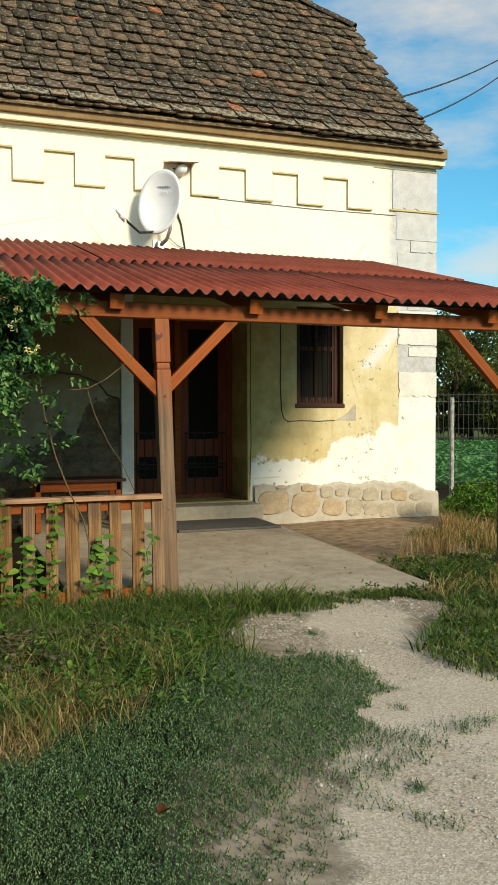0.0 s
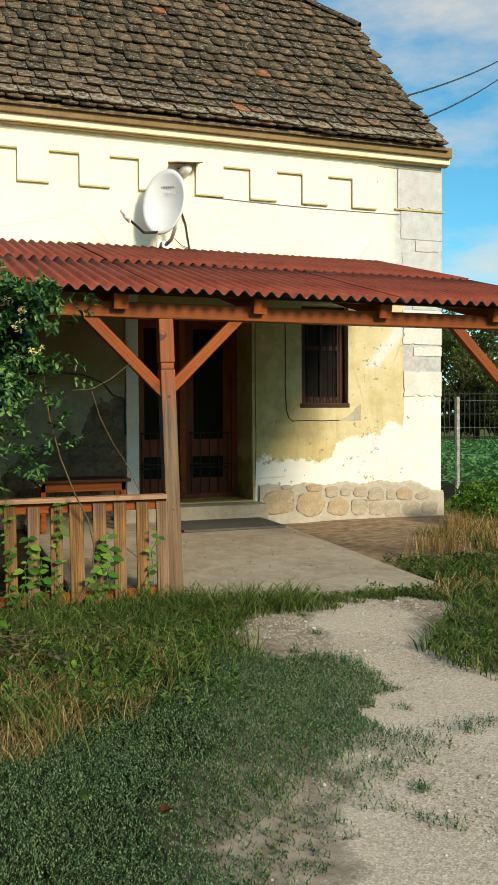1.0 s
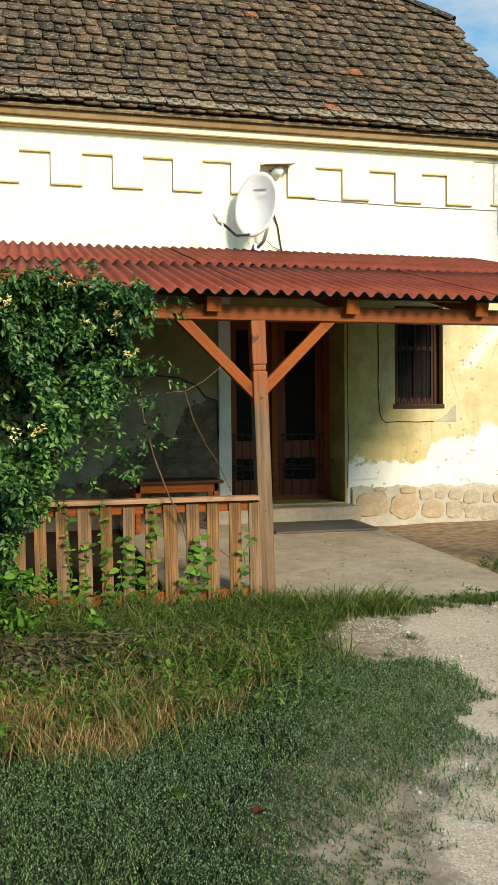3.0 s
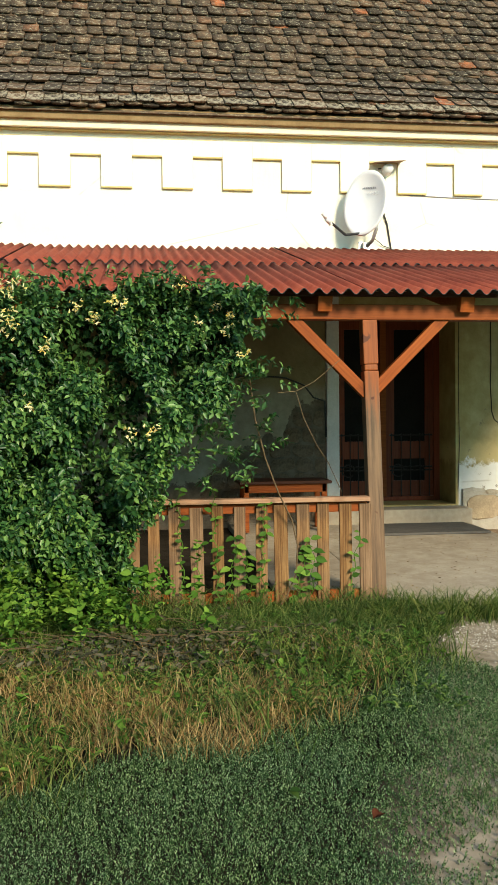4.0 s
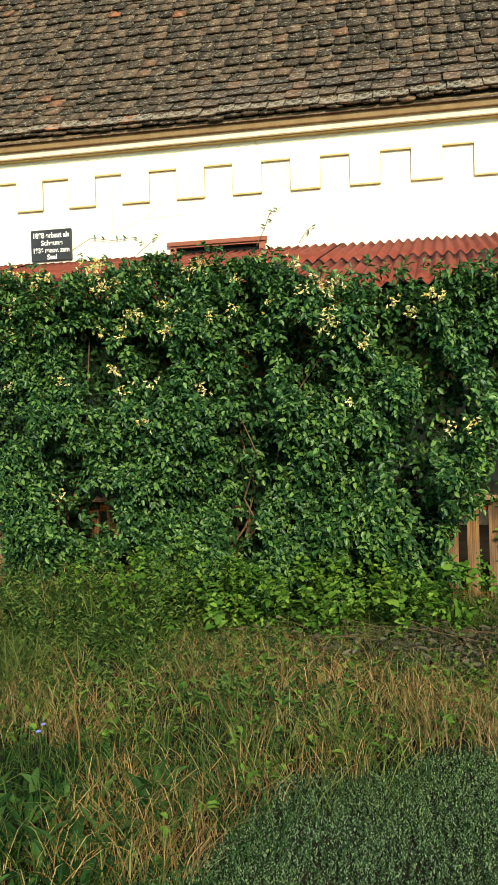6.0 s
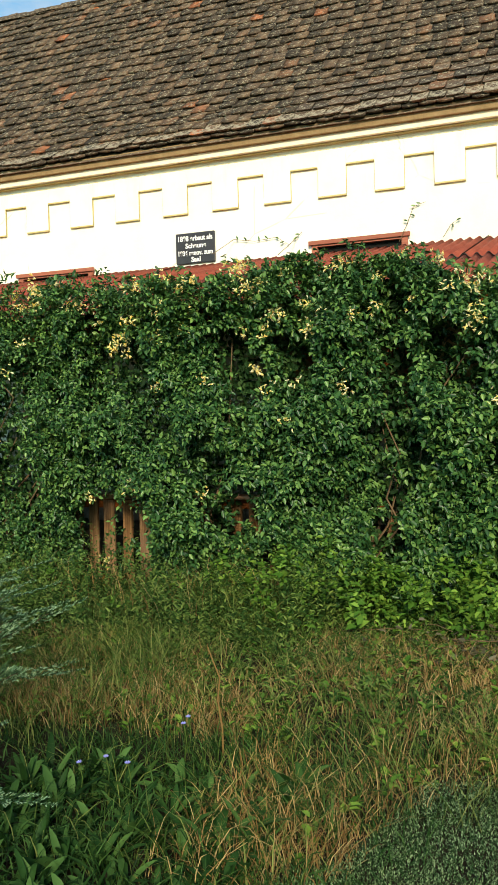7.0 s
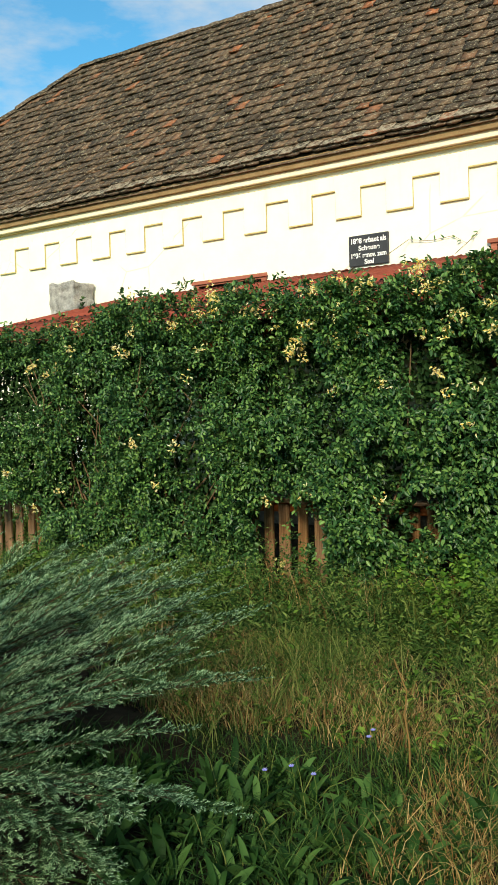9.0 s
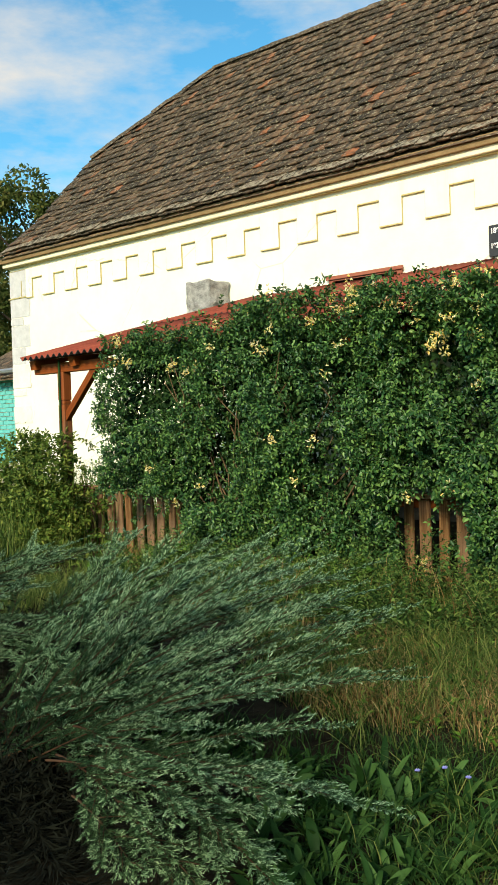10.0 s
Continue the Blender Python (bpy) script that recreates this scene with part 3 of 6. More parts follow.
wall_front = part("wall", wall_with_holes(WEST, EAST, -0.1, 4.3, D, D + 0.6, HOLES), M["facade"], house)
bm = bmesh.new()
box(bm, WEST, WEST + 0.5, D + 0.6, BACK_Y - 0.2, -0.1, 4.3)
box(bm, EAST - 0.5, EAST, D + 0.6, BACK_Y - 0.2, -0.1, 4.3)
box(bm, WEST, EAST, BACK_Y - 0.2, BACK_Y, -0.1, 4.3)
part("wall", bm, M["facade"], house)
# near-black backing added inside, so the openings look unlit
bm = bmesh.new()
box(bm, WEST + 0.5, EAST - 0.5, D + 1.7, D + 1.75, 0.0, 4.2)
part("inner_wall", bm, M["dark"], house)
for x in (WEST + 0.02, EAST - 0.32):          # gable fields up to the half hip
    bm = bmesh.new()
    y_h = EAVE_Y + 2.1
    z_h = roof_up(EAVE_Y + 2.1) - 0.15
    prof = [(D, 4.3), (EAVE_Y + KINK, roof_up(EAVE_Y + KINK) - 0.15), (y_h, z_h), (2 * RIDGE_Y - y_h, z_h), (BACK_Y - 0.2, 4.3)]
    a = [bm.verts.new((x, y, z)) for y, z in prof]
    b = [bm.verts.new((x + 0.3, y, z)) for y, z in prof]
    bm.faces.new(a), bm.faces.new(b)
    for i in range(5):
        bm.faces.new((a[i], a[(i + 1) % 5], b[(i + 1) % 5], b[i]))
    part("gable", bm, M["facade"], house)

# cornice: stepped mouldings under the eave; the ochre strip just below paints a shadow gap
for y0, z0, z1, mat, nm in ((D - 0.012, 4.098, 4.108, "line", "moulding"), (D - 0.075, 4.152, 4.162, "line", "moulding"), (D - 0.12, 4.165, 4.245, "cornice", "cornice"),
                            (D - 0.17, 4.232, 4.35, "soffit", "eave_board")):
    bm = bmesh.new()
    box(bm, WEST - 0.05, EAST + 0.05, y0, D - 0.001, z0, z1, 0.008)
    part(nm, bm, M[mat], house)

# frieze: a shallow raised band whose lower edge is toothed; ochre strips paint the shade along its edges
tooth_x = [-0.035 + 0.627 * k for k in range(-12, 9)] + [-7.559 - 0.606 * k for k in range(1, 10)]     # right side of each tooth
tooth_x.sort()
F_Y0 = D - 0.03
for i, x in enumerate(tooth_x):
    nxt = tooth_x[i + 1] if i + 1 < len(tooth_x) else EAST - 0.62
    bm = bmesh.new()
    box(bm, max(x - 0.315, WEST + 0.5), x, F_Y0, D - 0.001, 3.605, 4.097, 0.003)
    box(bm, x, max(nxt - 0.315, x + 0.02), F_Y0, D - 0.001, 3.93, 4.097, 0.003)
    part("frieze_tooth", bm, M["facade"], house)
    for x0, x1, y0, z0, z1 in ((max(x - 0.315, WEST + 0.5), x + 0.001, F_Y0 - 0.002, 3.59, 3.6045), (x + 0.002, max(nxt - 0.317, x + 0.02), F_Y0 - 0.002, 3.915, 3.9295),
                               (x + 0.0003, x + 0.0012, F_Y0 + 0.001, 3.6045, 3.915), (x - 0.3162, x - 0.3153, F_Y0 + 0.001, 3.6045, 3.915)):
        part("relief_edge", box(bmesh.new(), x0, x1, y0, D - 0.001, z0, z1), M["line"], house)

# quoins at both corners: thin worn plaster blocks with lost edges
def quoin_block(cx, sgn, w, z0, z1, proud, seed, inset=0.0):
    """A plaster block w wide from the corner, its outline nibbled."""
    r = random.Random(seed)
    a, b = inset, w
    line = [(a, z0), (a, z1), (b, z1), (b, z0)]
    pts = []
    for p, q in zip(line, line[1:] + line[:1]):
        n = max(2, int(math.dist(p, q) / 0.035))
        for i in range(n):
            t = i / n
            bite = r.uniform(0.012, 0.03) if r.random() < 0.07 else r.uniform(0, 0.004)
            u, v = p[0] + (q[0] - p[0]) * t, p[1] + (q[1] - p[1]) * t
            u += bite if u < a + 1e-4 and inset else (-bite if u > b - 1e-4 else 0)
            v += bite if v < z0 + 1e-4 else (-bite if v > z1 - 1e-4 else 0)
            pts.append((cx + sgn * u, v))
    bm = bmesh.new()
    front = [bm.verts.new((u, D - proud, v)) for u, v in pts]
    back = [bm.verts.new((u, D + 0.01, v)) for u, v in pts]
    bm.faces.new(front)
    for i in range(len(pts)):
        bm.faces.new((front[i], front[(i + 1) % len(pts)], back[(i + 1) % len(pts)], back[i]))
    return bm


for cx, sgn in ((EAST + 0.004, -1), (WEST - 0.004, 1)):
    for i, (z0, z1, w, proud, inset) in enumerate(((1.415, 1.715, 0.52, 0.012, 0.0), (1.9, 2.012, 0.385, 0.012, 0.1), (2.035, 2.44, 0.53, 0.014, 0.0), (2.45, 2.75, 0.40, 0.008, 0.0), (2.755, 3.135, 0.54, 0.008, 0.0),
                                                    (3.14, 3.27, 0.36, 0.012, 0.0), (3.28, 3.61, 0.555, 0.009, 0.0), (3.635, 4.095, 0.60, 0.012, 0.0))):
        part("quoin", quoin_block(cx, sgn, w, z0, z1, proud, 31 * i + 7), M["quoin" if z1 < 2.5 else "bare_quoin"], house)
    bm = bmesh.new()
    a, b = sorted((cx + sgn * 0.64, cx - sgn * 0.03))
    box(bm, a, b, D - 0.026, D - 0.001, 3.612, 3.632, 0.004)
    part("quoin_band", bm, M["line"], house)

# rubble plinth by the door, with a ragged plaster edge above it
bm = bmesh.new()
top = [(3.5 + 2.375 * i / 60, 0.41 + 0.018 * math.sin(i * 0.53) + 0.006 * math.sin(i * 2.3 + 1) - 0.14 * max(0.0, (i - 48) / 12)) for i in range(61)]
front = [[bm.verts.new((x, D - 0.02, z)) for x, z in top], [bm.verts.new((x, D - 0.045, z - 0.03)) for x, z in top], [bm.verts.new((x, D - 0.055, -0.1)) for x, z in top], [bm.verts.new((x, D + 0.1, z)) for x, z in top]]
for u, v in ((3, 0), (0, 1), (1, 2)):
    for i in range(60):
        bm.faces.new((front[u][i], front[u][i + 1], front[v][i + 1], front[v][i]))
plinth = part("plinth", bm, M["mortar"], house)


def rubble_stone(x0, x1, z0, z1, y, mat, parent, seed):
    """One flat-faced stone of a wall, with rounded uneven corners, bedded in the mortar."""
    bm = bmesh.new()
    bmesh.ops.create_icosphere(bm, subdivisions=3, radius=1.0)
    w, h = x1 - x0, z1 - z0
    for v in bm.verts:
        c = v.co.copy()
        n = noise.noise(c * 1.3 + Vector((seed * 3.1, seed, 0)))
        p = (abs(c.x) ** 3.2 + abs(c.z) ** 3.2) ** (1 / 3.2)
        k = (math.hypot(c.x, c.z) / max(p, 1e-4)) * (1 + 0.22 * n)
        v.co = Vector((c.x * k * w / 2, -0.012 * max(0.0, 1 - 0.9 * (c.x ** 2 + c.z ** 2)) ** 0.35 - 0.008 * noise.noise(c * 4 + Vector((seed, 0, 0))), c.z * k * h / 2))
    part("stone", bm, mat, parent, at=pose((x0 + x1) / 2, y, (z0 + z1) / 2, 0, random.Random(seed).uniform(-7, 7), 0), smooth=True)


for i, (x0, x1, z0, z1) in enumerate(((3.55, 3.91, 0.09, 0.345), (3.94, 4.29, 0.05, 0.315), (4.32, 4.6, 0.04, 0.235), (4.63, 4.84, 0.03, 0.22), (4.86, 5.04, 0.02, 0.17), (5.05, 5.27, 0.0, 0.16),
                                      (4.3, 4.46, 0.25, 0.38), (4.07, 4.26, 0.325, 0.41), (4.49, 4.62, 0.26, 0.35), (4.66, 4.83, 0.24, 0.36), (4.85, 5.06, 0.19, 0.345), (5.09, 5.2, 0.19, 0.32), (5.22, 5.44, 0.18, 0.33),
                                      (5.3, 5.54, 0.0, 0.16), (5.57, 5.78, 0.0, 0.15), (5.48, 5.66, 0.18, 0.27), (3.75, 3.9, 0.355, 0.41))):
    rubble_stone(x0, x1, z0, z1, D - 0.047, M["stone"] if i in (0, 1, 2, 7, 12) else M["stone_grey"], plinth, i + 3)

# step, pilaster and old dado by the door
step = part("door_step", box(bmesh.new(), 1.9, 3.5, D - 0.32, D + 0.55, -0.05, 0.235, 0.015), M["concrete"], house)
part("pilaster", box(bmesh.new(), 1.99, 2.128, D - 0.05, D + 0.02, 0.2, 2.7, 0.012), M["quoin"], house)
# dark plaster slabs laid over the cream wall, painting the porch's shade
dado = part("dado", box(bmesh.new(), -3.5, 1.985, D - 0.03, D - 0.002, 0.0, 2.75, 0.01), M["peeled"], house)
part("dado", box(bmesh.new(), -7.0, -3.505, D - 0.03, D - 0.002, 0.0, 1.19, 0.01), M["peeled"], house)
rub = random.Random(5)
z = 0.12
while z < 1.32:                                            # stones laid bare where the plaster has come off
    h = rub.uniform(0.13, 0.19)
    x = 0.62 + rub.uniform(0, 0.15)
    while x < 1.9:
        w = rub.uniform(0.15, 0.27)
        if z + h < np.interp(x + w / 2, [0.6, 0.88, 1.01, 1.14, 1.35, 1.52, 1.59, 1.73, 1.98], [0.5, 0.74, 0.78, 0.87, 1.0, 0.96, 1.2, 1.36, 1.38]):
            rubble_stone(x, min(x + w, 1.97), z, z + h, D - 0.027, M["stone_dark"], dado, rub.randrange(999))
        x += w + 0.02
    z += h + 0.02

# door in its deep niche
door = part("door_frame", wall_with_holes(2.13, 3.43, 0.237, 2.42, D + 0.52, D + 0.6, [(2.22, 2.72, 0.30, 2.32), (2.80, 3.36, 0.30, 2.32)]), M["door"], house)
for x0, x1 in ((2.22, 2.72), (2.80, 3.36)):
    leaf = part("door_leaf", wall_with_holes(x0 + 0.004, x1 - 0.004, 0.304, 2.316, D + 0.535, D + 0.575, [(x0 + 0.09, x1 - 0.1, 0.48, 0.73), (x0 + 0.1, x1 - 0.1, 0.93, 2.2)]), M["door"], door)
    bm = bmesh.new()
    box(bm, x0 + 0.09, x1 - 0.09, D + 0.55, D + 0.556, 0.47, 0.74)
    box(bm, x0 + 0.09, x1 - 0.09, D + 0.55, D + 0.556, 0.92, 2.21)
    part("pane", bm, M["glass"], door)
    bm = bmesh.new()
    for i in range(5):
        xx = x0 + 0.06 + i * (x1 - x0 - 0.12) / 4
        tube(bm, [(xx, D + 0.5, 0.3), (xx, D + 0.5, 1.02)], 0.006, 6)
    for zz in (0.6, 0.64, 1.0):
        box(bm, x0 + 0.03, x1 - 0.03, D + 0.485, D + 0.497, zz - 0.008, zz + 0.008)
    ring = [(x0 + 0.13 + 0.07 * math.cos(t), D + 0.49, 0.6 + 0.07 * math.sin(t)) for t in np.linspace(0, 5.6, 16)]
    tube(bm, ring, 0.007, 6)
    part("door_grille", bm, M["iron"], door, "black wrought iron grille")
bm = bmesh.new()
box(bm, 2.725, 2.795, D + 0.49, D + 0.53, 0.3, 2.3, 0.005)
part("door_post", bm, M["stain"], door)

# barred window under the porch
window = part("window", wall_with_holes(4.02, 4.63, 1.29, 2.46, D + 0.10, D + 0.17, [(4.09, 4.56, 1.37, 2.4)]), M["window"], house)
part("window_sill", box(bmesh.new(), 4.01, 4.635, D - 0.012, D + 0.1, 1.285, 1.335, 0.008), M["window"], window)
part("pane", box(bmesh.new(), 4.08, 4.57, D + 0.14, D + 0.146, 1.36, 2.41), M["glass"], window)
for i in range(6):
    part("window_bar", tube(bmesh.new(), [(4.12 + i * 0.082, D + 0.05, 1.34), (4.12 + i * 0.082, D + 0.05, 2.42)], 0.008, 6), M["iron"], window)
part("window_casement", wall_with_holes(4.09, 4.56, 1.37, 2.4, D + 0.12, D + 0.138, [(4.12, 4.305, 1.41, 1.95), (4.345, 4.53, 1.41, 1.95), (4.12, 4.305, 2.0, 2.36), (4.345, 4.53, 2.0, 2.36)]), M["window"], window)
# a shallow plaster band frames it, with one broken corner
bm = bmesh.new()
tube(bm, [(3.828, D - 0.003, 2.3), (3.834, D - 0.003, 1.8), (3.826, D - 0.003, 1.55), (3.842, D - 0.003, 1.257), (3.87, D - 0.003, 1.17), (3.917, D - 0.003, 1.133), (4.1, D - 0.003, 1.14), (4.3, D - 0.003, 1.132), (4.504, D - 0.003, 1.139)], 0.006, 5)
tube(bm, [(3.469, D - 0.003, 2.4), (3.465, D - 0.003, 1.4), (3.472, D - 0.003, 0.9), (3.456, D - 0.003, 0.4)], 0.004, 5)
part("plaster_crack", bm, M["iron"], house)
bm = bmesh.new()
vs = [bm.verts.new(p) for p in ((4.5, D - 0.006, 1.139), (4.78, D - 0.006, 1.135), (4.782, D - 0.006, 1.329), (4.73, D - 0.006, 1.3), (4.682, D - 0.006, 1.233), (4.6, D - 0.006, 1.18))]
bmesh.ops.extrude_face_region(bm, geom=[bm.faces.new(vs)])
bm.verts.ensure_lookup_table()
for v in list(bm.verts)[6:]:
    v.co.y += 0.012
part("bare_patch", bm, M["mortar"], house, "grey bare mortar patch")

# hall windows, of which only the heads show above the porch roof
for x0, x1, zt in ((-2.935, -1.905, 3.115), (-6.75, -5.71, 3.08)):
    w = part("hall_window", wall_with_holes(x0 - 0.01, x1 + 0.01, 1.2, zt + 0.005, D - 0.035, D + 0.08, [(x0 + 0.055, x1 - 0.055, 1.26, zt - 0.05)]), M["redframe"], house)
    part("window_head", box(bmesh.new(), x0 - 0.04, x1 + 0.04, D - 0.06, D - 0.037, zt - 0.03, zt + 0.015, 0.004), M["redframe"], w)
    part("pane", box(bmesh.new(), x0 + 0.05, x1 - 0.05, D + 0.03, D + 0.036, 1.25, zt - 0.045), M["glass"], w)

# roof deck with half hips
HIP_E, HIP_W = 11.4, 11.25
RX_E, RX_W = 3.7, -11.7
deck = bmesh.new()
dz = -0.06
P = lambda x, y: deck.verts.new((x, y, roof_up(y) + dz))
low = [P(WEST + 0.02, EAVE_Y), P(EAST - 0.02, EAVE_Y), P(EAST - 0.02, EAVE_Y + KINK), P(WEST + 0.02, EAVE_Y + KINK)]
up = [P(EAST - 0.02, HIP_E), P(RX_E, RIDGE_Y), P(RX_W, RIDGE_Y), P(WEST + 0.02, HIP_W)]
b1 = [P(WEST + 0.02, BACK_Y), P(EAST - 0.02, BACK_Y), P(EAST - 0.02, 2 * RIDGE_Y - HIP_E), P(WEST + 0.02, 2 * RIDGE_Y - HIP_W)]
deck.faces.new(low)
deck.faces.new((low[3], low[2], *up))
deck.faces.new((b1[0], b1[1], b1[2], up[1], up[2], b1[3]))
deck.faces.new((up[0], b1[2], up[1]))
deck.faces.new((up[3], b1[3], up[2]))
deck.faces.new((low[0], low[1], b1[1], b1[0]))
roof = part("roof", deck, M["tile_many"], house, "dark mossy plain clay tiles with a few orange ones")

# stone-grey stack that stands on the porch roof against the wall
bm = bmesh.new()
box(bm, -0.23, 0.23, -0.2, 0.2, 0, 0.53, 0.02)
bmesh.ops.subdivide_edges(bm, edges=bm.edges, cuts=9, use_grid_fill=True)
for v in bm.verts:
    v.co += 0.03 * noise.noise_vector(v.co * 5) + 0.022 * noise.noise_vector(v.co * 14)
stack = part("flue", bm, M["chimney"])
stack.matrix_basis = pose(-8.68, 9.06, 2.72)
tagged(stack, "short pale rendered flue stack rising through the porch roof", "chimney")

# ---- terrace ----
bm = bmesh.new()
box(bm, 0.93, 1.62, 5.78, D - 0.002, -0.12, 0.10, 0.012)
box(bm, 1.622, 3.44, 5.42, D - 0.002, -0.12, 0.10, 0.012)
for v in bm.verts:                       # it falls a little towards the yard
    if v.co.z > 0.0:
        v.co.z -= 0.105 * (D - v.co.y) / 3.9
tagged(part("terrace", bm, M["terrace"]), "worn grey-beige concrete terrace slab along the house", "terrace", kind="structure")
# near-black floor, added so the gaps between the slats stay dark
bm = bmesh.new()
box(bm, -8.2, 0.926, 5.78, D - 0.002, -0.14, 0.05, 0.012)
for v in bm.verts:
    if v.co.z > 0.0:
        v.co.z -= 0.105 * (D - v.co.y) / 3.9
tagged(part("porch_floor", bm, M["earth"]), "near-black floor added behind the porch fence", "floor", kind="structure")
bm = bmesh.new()
box(bm, 2.32, 3.38, 8.2, 8.97, 0.074, 0.096, 0.003)
tagged(part("doormat", bm, M["mat"]), "thin dark grey rubber mat in front of the step", "doormat")

# ---- porch ----
porch = thing("porch", "open timber porch with red corrugated bitumen roof sheets", "porch")
SLOPE = 0.2575
ROOF_F, ROOF_FZ = 5.5, 2.0
P_W, P_E = -8.14, 4.97


def roof_z(y):
    return ROOF_FZ + (y - ROOF_F) * SLOPE


PITCH, SHEET = 0.095, 0.95


def sheet_mesh(name, length, waves=10):
    n = waves * 10 + 1
    xs = np.linspace(0, waves * PITCH, n)
    zs = 0.018 * np.cos(2 * np.pi * xs / PITCH)
    ys = np.linspace(0, length, 4)
    top = np.array([[x, y * math.cos(math.atan(SLOPE)), z + y * math.sin(math.atan(SLOPE))] for y in ys for x, z in zip(xs, zs)])
    bot = top - [0, 0, 0.006]
    f = []
    for j in range(3):
        for i in range(n - 1):
            a = j * n + i
            f.append((a, a + 1, a + n + 1, a + n))
            a += 4 * n
            f.append((a, a + n, a + n + 1, a + 1))
    for i in range(n - 1):
        f.append((i, 4 * n + i, 4 * n + i + 1, i + 1))
        a = 3 * n + i
        f.append((a, a + 1, 4 * n + a + 1, 4 * n + a))
    me = bpy.data.meshes.new(name)
    me.from_pydata(np.concatenate([top, bot]).tolist(), [], f)
    me.polygons.foreach_set("use_smooth", [True] * len(me.polygons))
    me.materials.append(M["sheet"])
    me.materials.append(M["black"])                      # bare bitumen below and on the cut edges
    lower = [i % 2 if i < 6 * (n - 1) else 1 for i in range(len(me.polygons))]
    me.polygons.foreach_set("material_index", lower)
    return me


low_sheet, high_sheet = sheet_mesh("roof_sheet", 2.05), sheet_mesh("roof_sheet", 1.99)
for i in range(15):
    x = P_E - SHEET - i * 9.09 * PITCH
    for me, y0, up in ((low_sheet, ROOF_F, 0.0), (high_sheet, ROOF_F + 1.885, 0.012)):
        ob = new("roof_sheet", me)
        ob.parent = porch
        ob.matrix_basis = pose(x, y0 + rnd.uniform(-0.012, 0.012), roof_z(y0) + up + 0.004 * (i % 2) + rnd.uniform(0, 0.003), 0, 0, rnd.uniform(-0.15, 0.15))
BEAM_Y = 5.75
bm = bmesh.new()
box(bm, P_W + 0.03, P_E + 0.05, BEAM_Y - 0.05, BEAM_Y + 0.05, 1.845, 1.945, 0.006)
part("beam", bm, M["stain"], porch)
bm = bmesh.new()
box(bm, P_W + 0.1, P_E, D - 0.1, D - 0.003, roof_z(D) - 0.17, roof_z(D) - 0.05, 0.006)
part("wall_plate", bm, M["stain"], porch)
raf = bmesh.new()
box(raf, -0.048, 0.048, 0, 3.62, -0.1, 0.0, 0.005)
raf_me = mesh_of("rafter", raf, M["stain"])
for i in range(14):
    x = max(4.07 - 0.955 * i, P_W + 0.1)
    ob = new("rafter", raf_me)
    ob.parent = porch
    ob.matrix_basis = pose(x, 5.62, roof_z(5.62) - 0.045, math.degrees(math.atan(SLOPE)))
# battens in dark wood, which stands in for the shade under the sheets
for y in (5.66, 6.4, 7.3, 8.2, 9.0):
    bm = bmesh.new()
    box(bm, P_W + 0.05, P_E - 0.02, y - 0.025, y + 0.025, roof_z(y) - 0.05, roof_z(y) - 0.021)
    part("batten", bm, M["window"], porch)


def porch_post(x, lean=0.0, sides=(-1, 1)):
    """A post whose head is at x, leaning by degrees, with its braces."""
    post = bmesh.new()
    box(post, -0.05, 0.05, -0.05, 0.05, 0.0, 1.53, 0.008)
    box(post, -0.046, 0.046, -0.046, 0.046, 1.53, 1.575, 0.012)
    box(post, -0.05, 0.05, -0.05, 0.05, 1.575, 1.866, 0.008)
    part("post", post, M["post"], porch, at=pose(x - 1.84 * math.sin(radians(lean)), BEAM_Y, -0.02, 0, lean, 0))
    for s in sides:
        bm = bmesh.new()
        box(bm, -0.36, 0.36, -0.03, 0.03, -0.036, 0.036, 0.004)
        part("brace", bm, M["stain"], porch, at=pose(x + s * 0.265, BEAM_Y, 1.61, 0, -45 * s, 0))


def make_post_material():
    """Orange stain above, bleached and greyed towards the ground on the weather side."""
    k = Nodes("stained_post", 0.65)
    ax = k.axes()
    g = k.noise(1.0, 6, 0.65, k.scaled(45, 45, 2))
    worn = k.math("ADD", ax["Z"], k.math("MULTIPLY", k.math("SUBTRACT", g, 0.5), 0.9))
    a = k.ramp(g, (0.3, (0.19, 0.046, 0.009)), (0.7, (0.32, 0.088, 0.017)))
    b = k.ramp(g, (0.3, (0.06, 0.036, 0.02)), (0.7, (0.25, 0.15, 0.078)))
    knot = k.noise(9.0, 2)
    c = k.mix(k.ramp(k.math("MULTIPLY", worn, 0.5), (0.58, 0.0), (0.76, 1.0)), b, a)
    k.color(k.mix(k.ramp(knot, (0.66, 0.0), (0.7, 0.9)), c, (0.075, 0.02, 0.008)))
    return k.bump(g, 0.4, 0.003).m


M["post"] = make_post_material()
for x in (4.27, 1.517, -1.6, -4.7, -7.67):
    porch_post(x, -1.85 if x == 1.517 else 0.0, (1,) if x < -7 else (-1, 1))

# ---- fence between the posts ----
fence = thing("fence", "low weathered pine slat fence under the porch edge", "fence")
F_Y = 5.70
bm = bmesh.new()
box(bm, P_W + 0.3, 1.5, F_Y - 0.06, F_Y + 0.04, 0.655, 0.685, 0.005)
part("cap_rail", bm, M["cap"], fence)
for z0, z1 in ((0.585, 0.652), (0.0, 0.07)):
    part("rail", box(bmesh.new(), P_W + 0.3, 1.49, F_Y - 0.005, F_Y + 0.035, z0, z1, 0.004), M["stain"], fence)
slats = []
